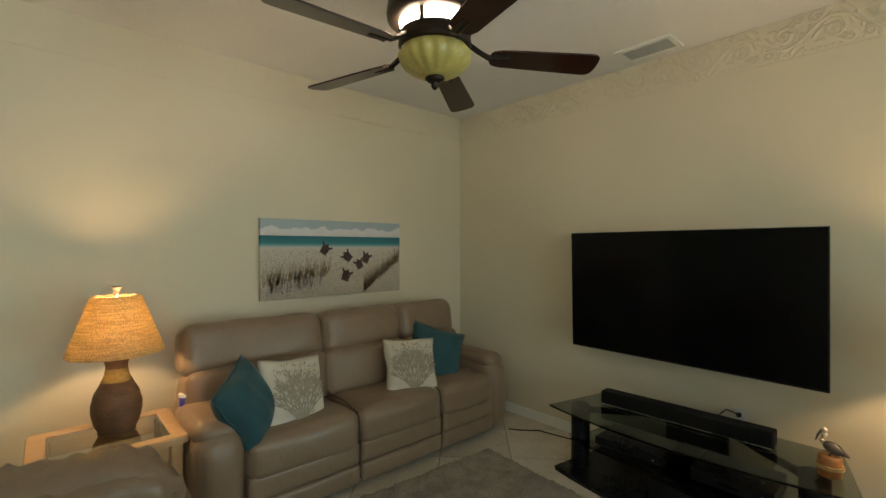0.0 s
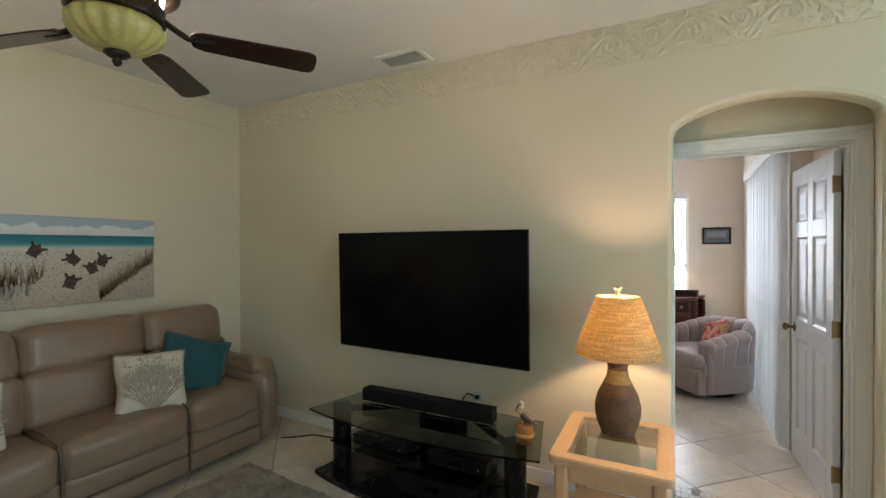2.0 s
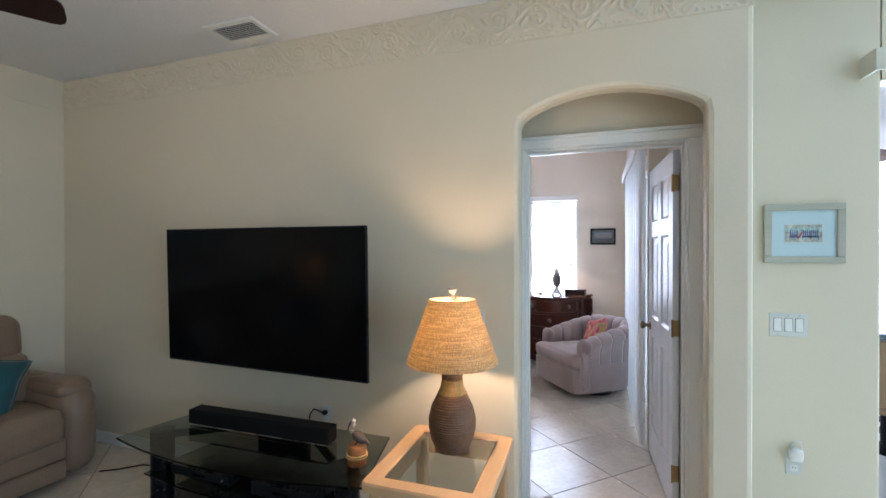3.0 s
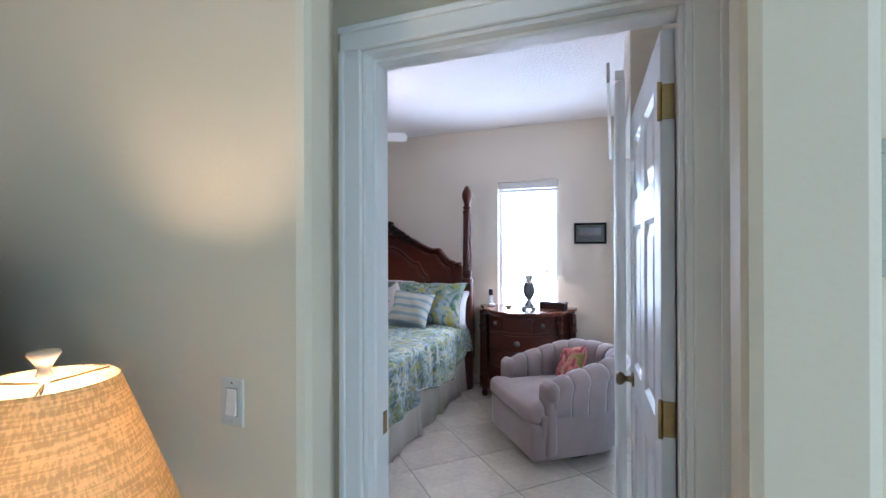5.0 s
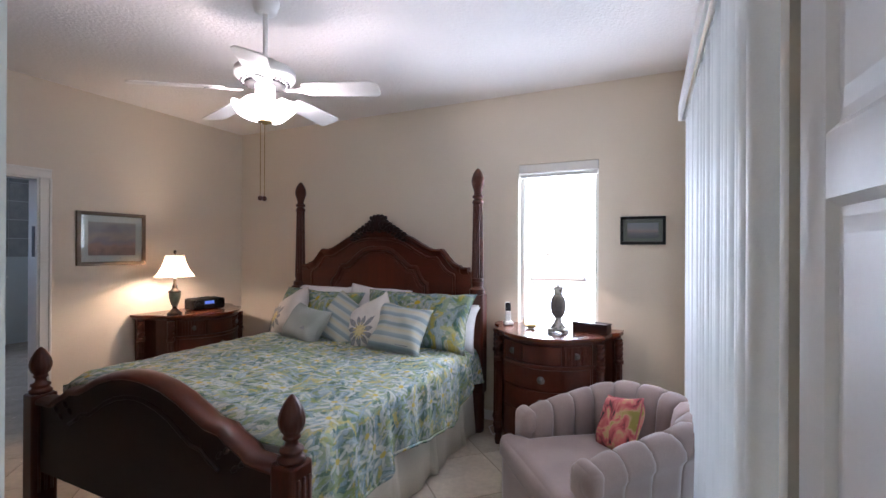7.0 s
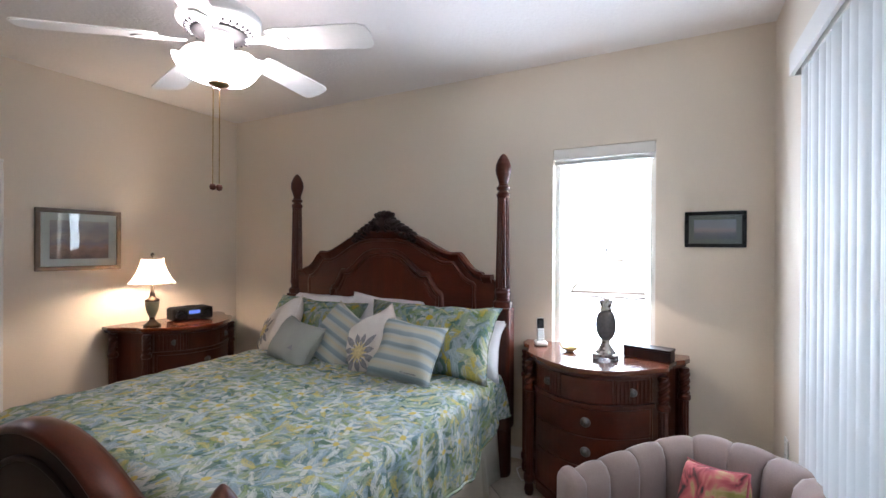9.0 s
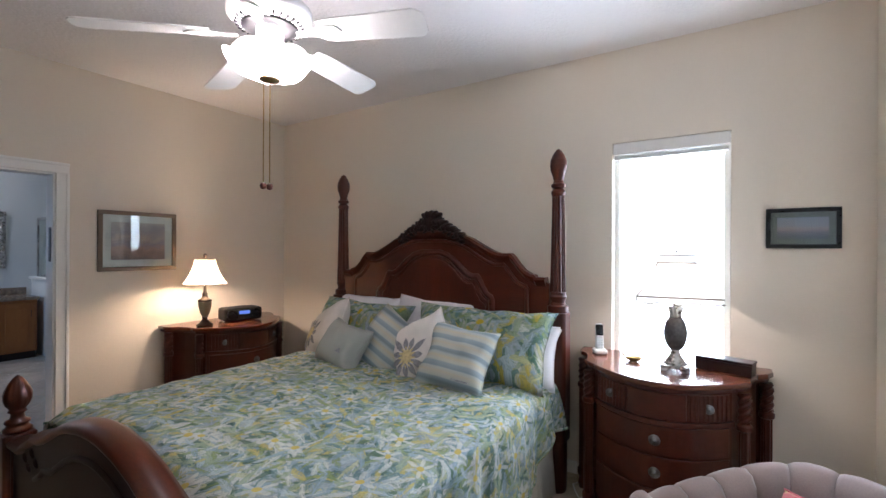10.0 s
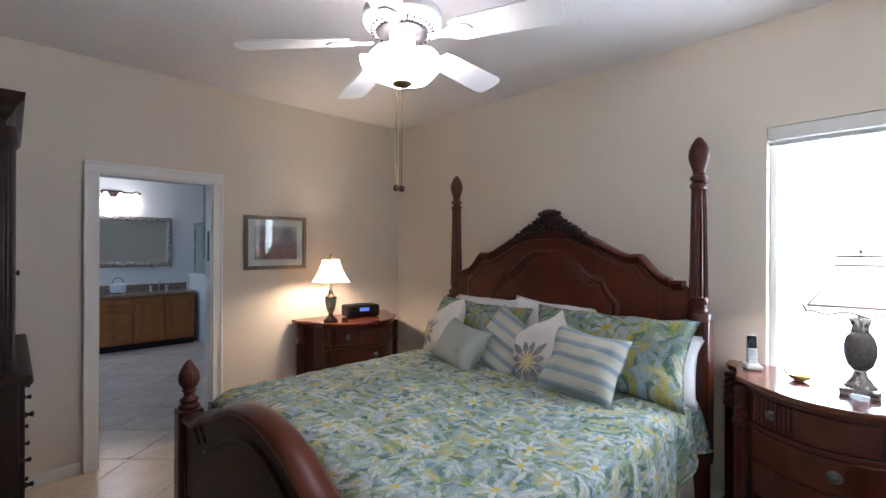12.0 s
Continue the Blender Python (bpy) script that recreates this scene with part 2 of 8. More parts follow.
def floral(name, zoom=1.0, depth=1.0, value=1.0):
    """Tropical print: leaves and fronds in sage, blue-grey, cream and yellow, each with its own direction and veins."""
    m = mat(name, (0.4, 0.45, 0.42), 0.9, vary=0.05, grain=300, bump=0.25, bump_scale=350)
    n, l = m.node_tree.nodes, m.node_tree.links
    b = n["Principled BSDF"]

    def math_(op, x, y=None, z=None):
        q = n.new("ShaderNodeMath")
        q.operation = op
        for k, v in enumerate((x, y, z)):
            if v is None:
                continue
            if isinstance(v, (int, float)):
                q.inputs[k].default_value = v
            else:
                l.new(v, q.inputs[k])
        return q.outputs[0]

    def ramp(src, stops, mode="LINEAR"):
        r = n.new("ShaderNodeValToRGB")
        r.color_ramp.interpolation = mode
        e = r.color_ramp.elements
        while len(e) < len(stops):
            e.new(0.5)
        for k, (p, c) in enumerate(stops):
            e[k].position = p
            e[k].color = (*c, 1)
        l.new(src, r.inputs[0])
        return r.outputs[0]

    def mixc(fac, a, c):
        x = n.new("ShaderNodeMix")
        x.data_type = "RGBA"
        l.new(fac, x.inputs[0])
        l.new(a, x.inputs[6])
        if isinstance(c, tuple):
            x.inputs[7].default_value = (*c, 1)
        else:
            l.new(c, x.inputs[7])
        return x.outputs[2]
    sep = n.new("ShaderNodeSeparateXYZ")
    l.new(n["Texture Coordinate"].outputs["Object"], sep.inputs[0])
    flat = n.new("ShaderNodeCombineXYZ")
    l.new(sep.outputs[0], flat.inputs[0])
    l.new(math_("ADD", sep.outputs[1], sep.outputs[2]), flat.inputs[1])
    size = n.new("ShaderNodeVectorMath")
    size.operation = "SCALE"
    size.inputs["Scale"].default_value = zoom
    l.new(flat.outputs[0], size.inputs[0])
    flat = size
    warp = n.new("ShaderNodeTexNoise")
    warp.inputs["Scale"].default_value = 7
    warp.inputs["Detail"].default_value = 2
    l.new(flat.outputs[0], warp.inputs[0])
    wv = n.new("ShaderNodeVectorMath")
    wv.operation = "MULTIPLY_ADD"
    wv.inputs[1].default_value = (0.05, 0.05, 0.0)
    l.new(warp.outputs[1], wv.inputs[0])
    l.new(flat.outputs[0], wv.inputs[2])
    pos = wv.outputs[0]

    def leaves(scale, off, freq, slant, width):
        """Cells with a midrib and slanting veins: the vein mask, the blade mask and a random value for each leaf."""
        mp = n.new("ShaderNodeMapping")
        mp.inputs["Location"].default_value = (off, off * 1.7, 0)
        l.new(pos, mp.inputs[0])
        v = n.new("ShaderNodeTexVoronoi")
        v.voronoi_dimensions = "2D"
        v.inputs["Scale"].default_value = scale
        l.new(mp.outputs[0], v.inputs[0])
        d = n.new("ShaderNodeVectorMath")
        d.operation = "SUBTRACT"
        l.new(mp.outputs[0], d.inputs[0])
        l.new(v.outputs["Position"], d.inputs[1])
        cs = n.new("ShaderNodeSeparateColor")
        l.new(v.outputs["Color"], cs.inputs[0])
        rot = n.new("ShaderNodeVectorRotate")
        rot.rotation_type = "Z_AXIS"
        l.new(d.outputs[0], rot.inputs["Vector"])
        l.new(math_("MULTIPLY", cs.outputs[0], 6.283), rot.inputs["Angle"])
        s2 = n.new("ShaderNodeSeparateXYZ")
        l.new(rot.outputs[0], s2.inputs[0])
        u, w = s2.outputs[0], math_("ABSOLUTE", s2.outputs[1])
        ph = math_("ADD", math_("MULTIPLY", u, freq), math_("MULTIPLY", w, -freq * slant))
        vv = n.new("ShaderNodeCombineXYZ")
        l.new(math_("MULTIPLY", ph, 0.30), vv.inputs[0])
        l.new(math_("MULTIPLY", w, freq * 0.05), vv.inputs[1])
        l.new(math_("MULTIPLY", cs.outputs[1], 40.0), vv.inputs[2])
        vn = n.new("ShaderNodeTexNoise")
        vn.inputs["Scale"].default_value = 1.0
        vn.inputs["Detail"].default_value = 2
        l.new(vv.outputs[0], vn.inputs[0])
        rib = math_("GREATER_THAN", 0.0022, w)
        vein = math_("MAXIMUM", math_("MULTIPLY_ADD", vn.outputs[0], 2.4, -0.7), math_("MULTIPLY", rib, 0.9))
        uu = math_("MULTIPLY", u, scale * 1.25)
        lim = math_("MULTIPLY", math_("SUBTRACT", 1.0, math_("MULTIPLY", uu, uu)), width / scale)
        blade = math_("GREATER_THAN", lim, w)
        return vein, blade, cs.outputs[1], cs.outputs[2]
    nz = n.new("ShaderNodeTexNoise")
    nz.inputs["Scale"].default_value = 7
    nz.inputs["Detail"].default_value = 4
    nz.inputs["Distortion"].default_value = 1.0
    l.new(pos, nz.inputs[0])
    col = ramp(nz.outputs[0], [(0.34, (0.05, 0.10, 0.09)), (0.45, (0.17, 0.23, 0.20)), (0.55, (0.38, 0.42, 0.45)), (0.66, (0.20, 0.25, 0.12))])
    greens = [(0.0, (0.08, 0.14, 0.10)), (0.22, (0.20, 0.26, 0.11)), (0.40, (0.28, 0.33, 0.35)), (0.56, (0.42, 0.42, 0.27)), (0.72, (0.11, 0.19, 0.19)), (0.86, (0.50, 0.50, 0.46))]
    lights = [(0.0, (0.28, 0.34, 0.24)), (0.32, (0.36, 0.42, 0.46)), (0.55, (0.48, 0.49, 0.47)), (0.72, (0.24, 0.32, 0.37)), (0.86, (0.46, 0.39, 0.15))]
    for scale, off, freq, slant, width, tones in ((9.0, 0.3, 430, 1.5, 0.34, greens), (11.0, 3.7, 480, 1.7, 0.26, lights), (9.6, 8.1, 430, 1.3, 0.24, greens), (12.0, 12.9, 520, 1.6, 0.20, lights), (10.4, 17.3, 480, 1.9, 0.16, greens), (11.6, 23.3, 520, 1.5, 0.15, lights), (10.0, 31.7, 460, 1.7, 0.12, greens), (9.0, 41.3, 480, 2.0, 0.14, lights)):
        vein, blade, ra, rb = leaves(scale, off, freq, slant, width)
        base = ramp(ra, tones, "CONSTANT")
        dk = n.new("ShaderNodeMix")
        dk.data_type, dk.blend_type = "RGBA", "MULTIPLY"
        dk.inputs[0].default_value = 1.0
        l.new(base, dk.inputs[6])
        l.new(ramp(vein, [(0.2, (0.50, 0.58, 0.58)), (0.75, (1.12, 1.12, 1.08))]), dk.inputs[7])
        mask = math_("MULTIPLY", blade, math_("MAXIMUM", math_("MINIMUM", math_("MULTIPLY_ADD", vein, 2.2, -0.25), 0.85), 0.1))
        col = mixc(mask, col, dk.outputs[2])
    # pale blossoms with yellow hearts
    mp = n.new("ShaderNodeMapping")
    mp.inputs["Location"].default_value = (5.3, 2.1, 0)
    l.new(pos, mp.inputs[0])
    v = n.new("ShaderNodeTexVoronoi")
    v.voronoi_dimensions = "2D"
    v.inputs["Scale"].default_value = 3.8
    l.new(mp.outputs[0], v.inputs[0])
    d = n.new("ShaderNodeVectorMath")
    d.operation = "SUBTRACT"
    l.new(mp.outputs[0], d.inputs[0])
    l.new(v.outputs["Position"], d.inputs[1])
    s2 = n.new("ShaderNodeSeparateXYZ")
    l.new(d.outputs[0], s2.inputs[0])
    ang = math_("ARCTAN2", s2.outputs[0], s2.outputs[1])
    pet = math_("MULTIPLY_ADD", math_("POWER", math_("ABSOLUTE", math_("COSINE", math_("MULTIPLY", ang, 3.0))), 2.0), 0.24, 0.05)
    flower = math_("LESS_THAN", v.outputs["Distance"], pet)
    tone = ramp(nz.outputs[0], [(0.4, (0.40, 0.42, 0.40)), (0.55, (0.62, 0.62, 0.56))])
    col = mixc(math_("MULTIPLY", flower, 0.62), col, tone)
    col = mixc(math_("LESS_THAN", v.outputs["Distance"], 0.07), col, (0.50, 0.40, 0.13))
    hs = n.new("ShaderNodeHueSaturation")
    hs.inputs["Saturation"].default_value = depth
    hs.inputs["Value"].default_value = value
    l.new(col, hs.inputs["Color"])
    l.new(hs.outputs[0], b.inputs["Base Color"])
    return m


def striped(name, stops, period, axis=1):
    """Woven bands of colour across a cushion."""
    m = mat(name, (0.5, 0.5, 0.5), 0.9, vary=0.05, grain=300, bump=0.3, bump_scale=400)
    n, l = m.node_tree.nodes, m.node_tree.links
    sep = n.new("ShaderNodeSeparateXYZ")
    l.new(n["Texture Coordinate"].outputs["Object"], sep.inputs[0])
    md = n.new("ShaderNodeMath")
    md.operation = "MULTIPLY"
    md.inputs[1].default_value = 1 / period
    l.new(sep.outputs[axis], md.inputs[0])
    fr = n.new("ShaderNodeMath")
    fr.operation = "FRACT"
    l.new(md.outputs[0], fr.inputs[0])
    r = n.new("ShaderNodeValToRGB")
    e = r.color_ramp.elements
    while len(e) < len(stops):
        e.new(0.5)
    for k, (p, c) in enumerate(stops):
        e[k].position = p
        e[k].color = (*c, 1)
    l.new(fr.outputs[0], r.inputs[0])
    l.new(r.outputs[0], n["Principled BSDF"].inputs["Base Color"])
    return m


FLORAL = floral("tropical_print_cotton", 1.15, 1.1, 0.95)
FLORAL_SHAM = floral("tropical_print_sham", 0.85, 1.3, 0.86)
STRIPES = striped("blue_cream_stripes", [(0.0, (0.19, 0.24, 0.26)), (0.10, (0.23, 0.29, 0.31)), (0.14, (0.42, 0.44, 0.40)), (0.30, (0.47, 0.43, 0.33)), (0.42, (0.40, 0.43, 0.41)), (0.46, (0.22, 0.28, 0.31)), (0.60, (0.26, 0.32, 0.34)), (0.66, (0.44, 0.45, 0.40)), (0.80, (0.48, 0.43, 0.31)), (0.92, (0.36, 0.40, 0.39)), (1.0, (0.19, 0.24, 0.26))], 0.165, axis=2)
GREY_CLOTH = mat("grey_sage_cloth", (0.33, 0.34, 0.31), 0.9, vary=0.05, grain=300, bump=0.3)
RAFFIA = mat("yellow_raffia", (0.30, 0.20, 0.06), 0.6, vary=0.3, scale=40)
PELICAN = mat("painted_carving", (0.34, 0.20, 0.10), 0.5, vary=0.5, scale=25)
DRIFT = wood("driftwood", (0.34, 0.34, 0.27), (0.47, 0.46, 0.38), 0.6, axis=1, coat=0)
MATBLUE = mat("pale_blue_mat", (0.50, 0.63, 0.66), 0.8, vary=0.03)
BEACH = mat("beach_print", (0.40, 0.42, 0.36), 0.6, vary=0.5, scale=30)
CHAIRBLUE = mat("print_ink", (0.10, 0.13, 0.28), 0.7, vary=0.4, scale=60)
CHAIRSEA = mat("print_sea", (0.34, 0.48, 0.46), 0.7, vary=0.4, scale=60)
VALANCE = mat("cream_valance", (0.62, 0.58, 0.48), 0.7, vary=0.05)
BULB = glow("lit_bulb", (1.0, 0.75, 0.42), 20.0)
FINIAL = mat("pale_finial", (0.55, 0.42, 0.28), 0.5, vary=0.1)
GUNMETAL = mat("gunmetal", (0.02, 0.02, 0.022), 0.4, metal=0.5)
BLADE = wood("cherry_blade", (0.018, 0.006, 0.004), (0.050, 0.014, 0.008), 0.3, axis=0, coat=0.3)
TURTLE = mat("turtle_paint", (0.07, 0.035, 0.03), 0.7, vary=0.5, scale=60)
GRASS_A = mat("straw_paint", (0.27, 0.19, 0.10), 0.7, vary=0.5, scale=40)
GRASS_B = mat("grey_straw_paint", (0.30, 0.26, 0.24), 0.7, vary=0.5, scale=40)


def canvas_paint():
    """Bands of sky, cloud, sea and speckled sand from top to bottom."""
    m = mat("beach_canvas", (0.5, 0.5, 0.5), 0.75, vary=0.1, bump=0.2)
    n, l = m.node_tree.nodes, m.node_tree.links
    co = n["Texture Coordinate"].outputs["Object"]
    sep = n.new("ShaderNodeSeparateXYZ")
    l.new(co, sep.inputs[0])
    nz = n.new("ShaderNodeTexNoise")
    nz.inputs["Scale"].default_value = 9
    nz.inputs["Detail"].default_value = 4
    l.new(co, nz.inputs[0])
    ad = n.new("ShaderNodeMath")
    ad.operation = "MULTIPLY_ADD"
    ad.inputs[1].default_value = 0.13
    l.new(nz.outputs[0], ad.inputs[0])
    l.new(sep.outputs[2], ad.inputs[2])
    mr = n.new("ShaderNodeMapRange")
    mr.inputs[1].default_value, mr.inputs[2].default_value = -0.235, 0.365
    l.new(ad.outputs[0], mr.inputs[0])

    def ramp(src, stops, mode="LINEAR"):
        r = n.new("ShaderNodeValToRGB")
        r.color_ramp.interpolation = mode
        e = r.color_ramp.elements
        while len(e) < len(stops):
            e.new(0.5)
        for k, (p, c) in enumerate(stops):
            e[k].position = p
            e[k].color = (*c, 1)
        l.new(src, r.inputs[0])
        return r.outputs[0]
    clouds = ramp(mr.outputs[0], [(0.0, (0.42, 0.36, 0.28)), (0.3, (0.50, 0.43, 0.34)), (0.60, (0.56, 0.50, 0.42)), (0.80, (0.62, 0.60, 0.58)), (0.885, (0.66, 0.66, 0.66)), (0.91, (0.36, 0.44, 0.48))])
    plain = n.new("ShaderNodeMapRange")
    plain.inputs[1].default_value, plain.inputs[2].default_value = -0.3, 0.3
    l.new(sep.outputs[2], plain.inputs[0])
    sea = ramp(plain.outputs[0], [(0.0, (0.30, 0.45, 0.44)), (0.66, (0.22, 0.42, 0.43)), (0.70, (0.035, 0.22, 0.24)), (0.79, (0.02, 0.14, 0.18))])
    mask = ramp(plain.outputs[0], [(0.64, (0, 0, 0)), (0.67, (1, 1, 1)), (0.789, (1, 1, 1)), (0.792, (0, 0, 0))])
    mx = n.new("ShaderNodeMix")
    mx.data_type = "RGBA"
    l.new(mask, mx.inputs[0])
    l.new(clouds, mx.inputs[6])
    l.new(sea, mx.inputs[7])
    sp = n.new("ShaderNodeTexNoise")
    sp.inputs["Scale"].default_value = 120
    l.new(co, sp.inputs[0])
    dots = ramp(sp.outputs[0], [(0.36, (1, 1, 1)), (0.40, (0, 0, 0))])
    low = ramp(plain.outputs[0], [(0.60, (1, 1, 1)), (0.64, (0, 0, 0))])
    mu = n.new("ShaderNodeMath")
    mu.operation = "MULTIPLY"
    l.new(dots, mu.inputs[0])
    l.new(low, mu.inputs[1])
    m2 = n.new("ShaderNodeMix")
    m2.data_type = "RGBA"
    m2.inputs[7].default_value = (0.16, 0.12, 0.09, 1)
    l.new(mu.outputs[0], m2.inputs[0])
    l.new(mx.outputs[2], m2.inputs[6])
    l.new(m2.outputs[2], n["Principled BSDF"].inputs["Base Color"])
    return m


CANVAS = canvas_paint()
MAHOGANY_TOP = wood("mahogany_top", (0.07, 0.017, 0.007), (0.14, 0.036, 0.014), 0.2, axis=0, coat=0.4)
LINEN_W = mat("white_linen", (0.66, 0.62, 0.58), 0.85, vary=0.06, scale=15, grain=260, bump=0.3)
EMB_GREY = mat("grey_thread", (0.24, 0.24, 0.26), 0.8, vary=0.4, scale=40)
EMB_YELLOW = mat("yellow_thread", (0.58, 0.48, 0.24), 0.8, vary=0.4, scale=40)
URN = mat("sage_ceramic", (0.20, 0.21, 0.15), 0.35, vary=0.15)
PINEAPPLE = mat("hatched_pewter", (0.09, 0.085, 0.085), 0.4, metal=0.5, vary=0.5, scale=50, bump=0.8)
MAT_GREY = mat("grey_mat", (0.16, 0.16, 0.16), 0.8, vary=0.05)
MAT_WHITE = mat("white_mat", (0.66, 0.64, 0.62), 0.8, vary=0.03)
BRONZE_FRAME = wood("bronze_frame", (0.08, 0.055, 0.035), (0.16, 0.115, 0.075), 0.4, axis=0, coat=0.1)
DOORPAINT = mat("white_gloss_door", (0.70, 0.71, 0.73), 0.36, vary=0.03, scale=3, bump=0.25, bump_scale=30, stretch=(1, 1, 1), spec=0.35)
KNOB = mat("antique_brass_knob", (0.22, 0.16, 0.09), 0.3, metal=0.9, vary=0.2)
VALANCE_W = mat("white_valance", (0.72, 0.70, 0.66), 0.5, vary=0.03)


def print_bands(name, stops, vary=0.05):
    m = mat(name, (0.4, 0.4, 0.4), 0.6, vary=0.1)
    n, l = m.node_tree.nodes, m.node_tree.links
    co = n["Texture Coordinate"].outputs["Object"]
    sep = n.new("ShaderNodeSeparateXYZ")
    l.new(co, sep.inputs[0])
    nz = n.new("ShaderNodeTexNoise")
    nz.inputs["Scale"].default_value = 14
    l.new(co, nz.inputs[0])
    ad = n.new("ShaderNodeMath")
    ad.operation = "MULTIPLY_ADD"
    ad.inputs[1].default_value = vary
    l.new(nz.outputs[0], ad.inputs[0])
    l.new(sep.outputs[2], ad.inputs[2])
    mr = n.new("ShaderNodeMapRange")
    mr.inputs[1].default_value, mr.inputs[2].default_value = -0.15 + vary / 2, 0.15 + vary / 2
    l.new(ad.outputs[0], mr.inputs[0])
    r = n.new("ShaderNodeValToRGB")
    e = r.color_ramp.elements
    while len(e) < len(stops):
        e.new(0.5)
    for k, (p, c) in enumerate(stops):
        e[k].position = p
        e[k].color = (*c, 1)
    l.new(mr.outputs[0], r.inputs[0])
    l.new(r.outputs[0], n["Principled BSDF"].inputs["Base Color"])
    return m


DUSK = print_bands("dusk_print", [(0.30, (0.10, 0.10, 0.14)), (0.42, (0.20, 0.17, 0.22)), (0.50, (0.42, 0.30, 0.32)), (0.54, (0.34, 0.30, 0.38)), (0.70, (0.30, 0.30, 0.40))], 0.02)
SUNSET = print_bands("sunset_print", [(0.0, (0.22, 0.14, 0.14)), (0.28, (0.46, 0.28, 0.23)), (0.42, (0.34, 0.27, 0.30)), (0.58, (0.50, 0.37, 0.33)), (0.78, (0.36, 0.30, 0.33)), (1.0, (0.48, 0.40, 0.38))], 0.16)


def red_floral():
    m = mat("red_floral_cloth", (0.4, 0.1, 0.1), 0.85, vary=0.1, bump=0.2)
    n, l = m.node_tree.nodes, m.node_tree.links
    nz = n.new("ShaderNodeTexNoise")
    nz.inputs["Scale"].default_value = 11
    nz.inputs["Detail"].default_value = 2
    nz.inputs["Distortion"].default_value = 1.2
    l.new(n["Texture Coordinate"].outputs["Object"], nz.inputs[0])
    r = n.new("ShaderNodeValToRGB")
    e = r.color_ramp.elements
    stops = [(0.32, (0.02, 0.02, 0.02)), (0.42, (0.42, 0.08, 0.09)), (0.5, (0.55, 0.16, 0.15)), (0.58, (0.50, 0.36, 0.18)), (0.68, (0.30, 0.26, 0.06))]
    while len(e) < len(stops):
        e.new(0.5)
    for k, (p, c) in enumerate(stops):
        e[k].position = p
        e[k].color = (*c, 1)
    l.new(nz.outputs[0], r.inputs[0])
    l.new(r.outputs[0], n["Principled BSDF"].inputs["Base Color"])
    return m


RED_FLORAL = red_floral()
SHOWER_TILE = mat("grey_shower_tile", (0.40, 0.40, 0.37), 0.3, vary=0.2, scale=8, object_random=0.08)
GROUND = mat("lawn", (0.07, 0.12, 0.035), 0.9, vary=0.4, scale=2)
TABLETOP = mat("teal_woven_top", (0.10, 0.28, 0.28), 0.5, vary=0.3, scale=30)
TAN = mat("tan_sling", (0.30, 0.20, 0.12), 0.8, vary=0.1)
WHITE_SHADE = translucent("white_silk_shade", (0.84, 0.82, 0.78), 0.55)
PULL = mat("dark_pewter_pull", (0.17, 0.17, 0.175), 0.35, metal=0.8, vary=0.4, scale=60)
BIRD = mat("brown_grey_carving", (0.10, 0.075, 0.06), 0.5, vary=0.4, scale=40)
BIRD_WHITE = mat("cream_carving", (0.55, 0.48, 0.38), 0.5, vary=0.2, scale=40)
PIER = mat("orange_wood_post", (0.36, 0.15, 0.05), 0.5, vary=0.3, scale=30)
ROPE = mat("tan_rope", (0.45, 0.30, 0.12), 0.8, vary=0.3, scale=80)

# ---- building blocks ----


def part(name, bm, material, parent=None, label="", smooth=False, bevel=0.0, segs=2, subsurf=0):
    """Links a bmesh as ONE mesh object under a thing or a part."""
    me = bpy.data.meshes.new(name)
    if smooth:
        for f in bm.faces:
            f.smooth = True
    bm.to_mesh(me)
    bm.free()
    me.materials.append(material)
    ob = new(name, me)
    if bevel:
        md = ob.modifiers.new("bevel", "BEVEL")
        md.width, md.segments, md.limit_method = bevel, segs, "ANGLE"
        md.angle_limit = radians(35)
    if subsurf:
        md = ob.modifiers.new("subsurf", "SUBSURF")
        md.levels = md.render_levels = subsurf
    if parent is not None:
        ob.parent = parent
    if label:
        ob["label"] = label
    return ob


def thing(name, m, label, category, group=""):
    ob = new(name)
    ob.empty_display_size = 0.1
    ob.matrix_world = m
    return tagged(ob, label, category, group)


def box(x0, x1, y0, y1, z0, z1, bm=None):
    bm = bm or bmesh.new()
    r = bmesh.ops.create_cube(bm, size=1)
    bmesh.ops.scale(bm, vec=(abs(x1 - x0), abs(y1 - y0), abs(z1 - z0)), verts=r["verts"])
    bmesh.ops.translate(bm, vec=((x0 + x1) / 2, (y0 + y1) / 2, (z0 + z1) / 2), verts=r["verts"])
    return bm


def lathe(profile, seg=32, bm=None, centre=(0, 0, 0), flute=None, cap=True):
    """Turns a profile of (radius, height) about z. flute: (count, depth, from z, to z)."""
    bm = bm or bmesh.new()
    rings = []
    for r, z in profile:
        ring = []
        for i in range(seg):
            a = 2 * math.pi * i / seg
            rr = r
            if flute and flute[2] <= z <= flute[3]:
                rr = r * (1 - flute[1] * (0.5 + 0.5 * math.cos(flute[0] * a)))
            ring.append(bm.verts.new((centre[0] + rr * math.cos(a), centre[1] + rr * math.sin(a), centre[2] + z)))
        rings.append(ring)
    for p, q in zip(rings, rings[1:]):
        for i in range(seg):
            j = (i + 1) % seg
            bm.faces.new((p[i], p[j], q[j], q[i]))
    if cap:
        if profile[0][0] > 1e-4:
            bm.faces.new(rings[0][::-1])
        if profile[-1][0] > 1e-4:
            bm.faces.new(rings[-1])
    return bm


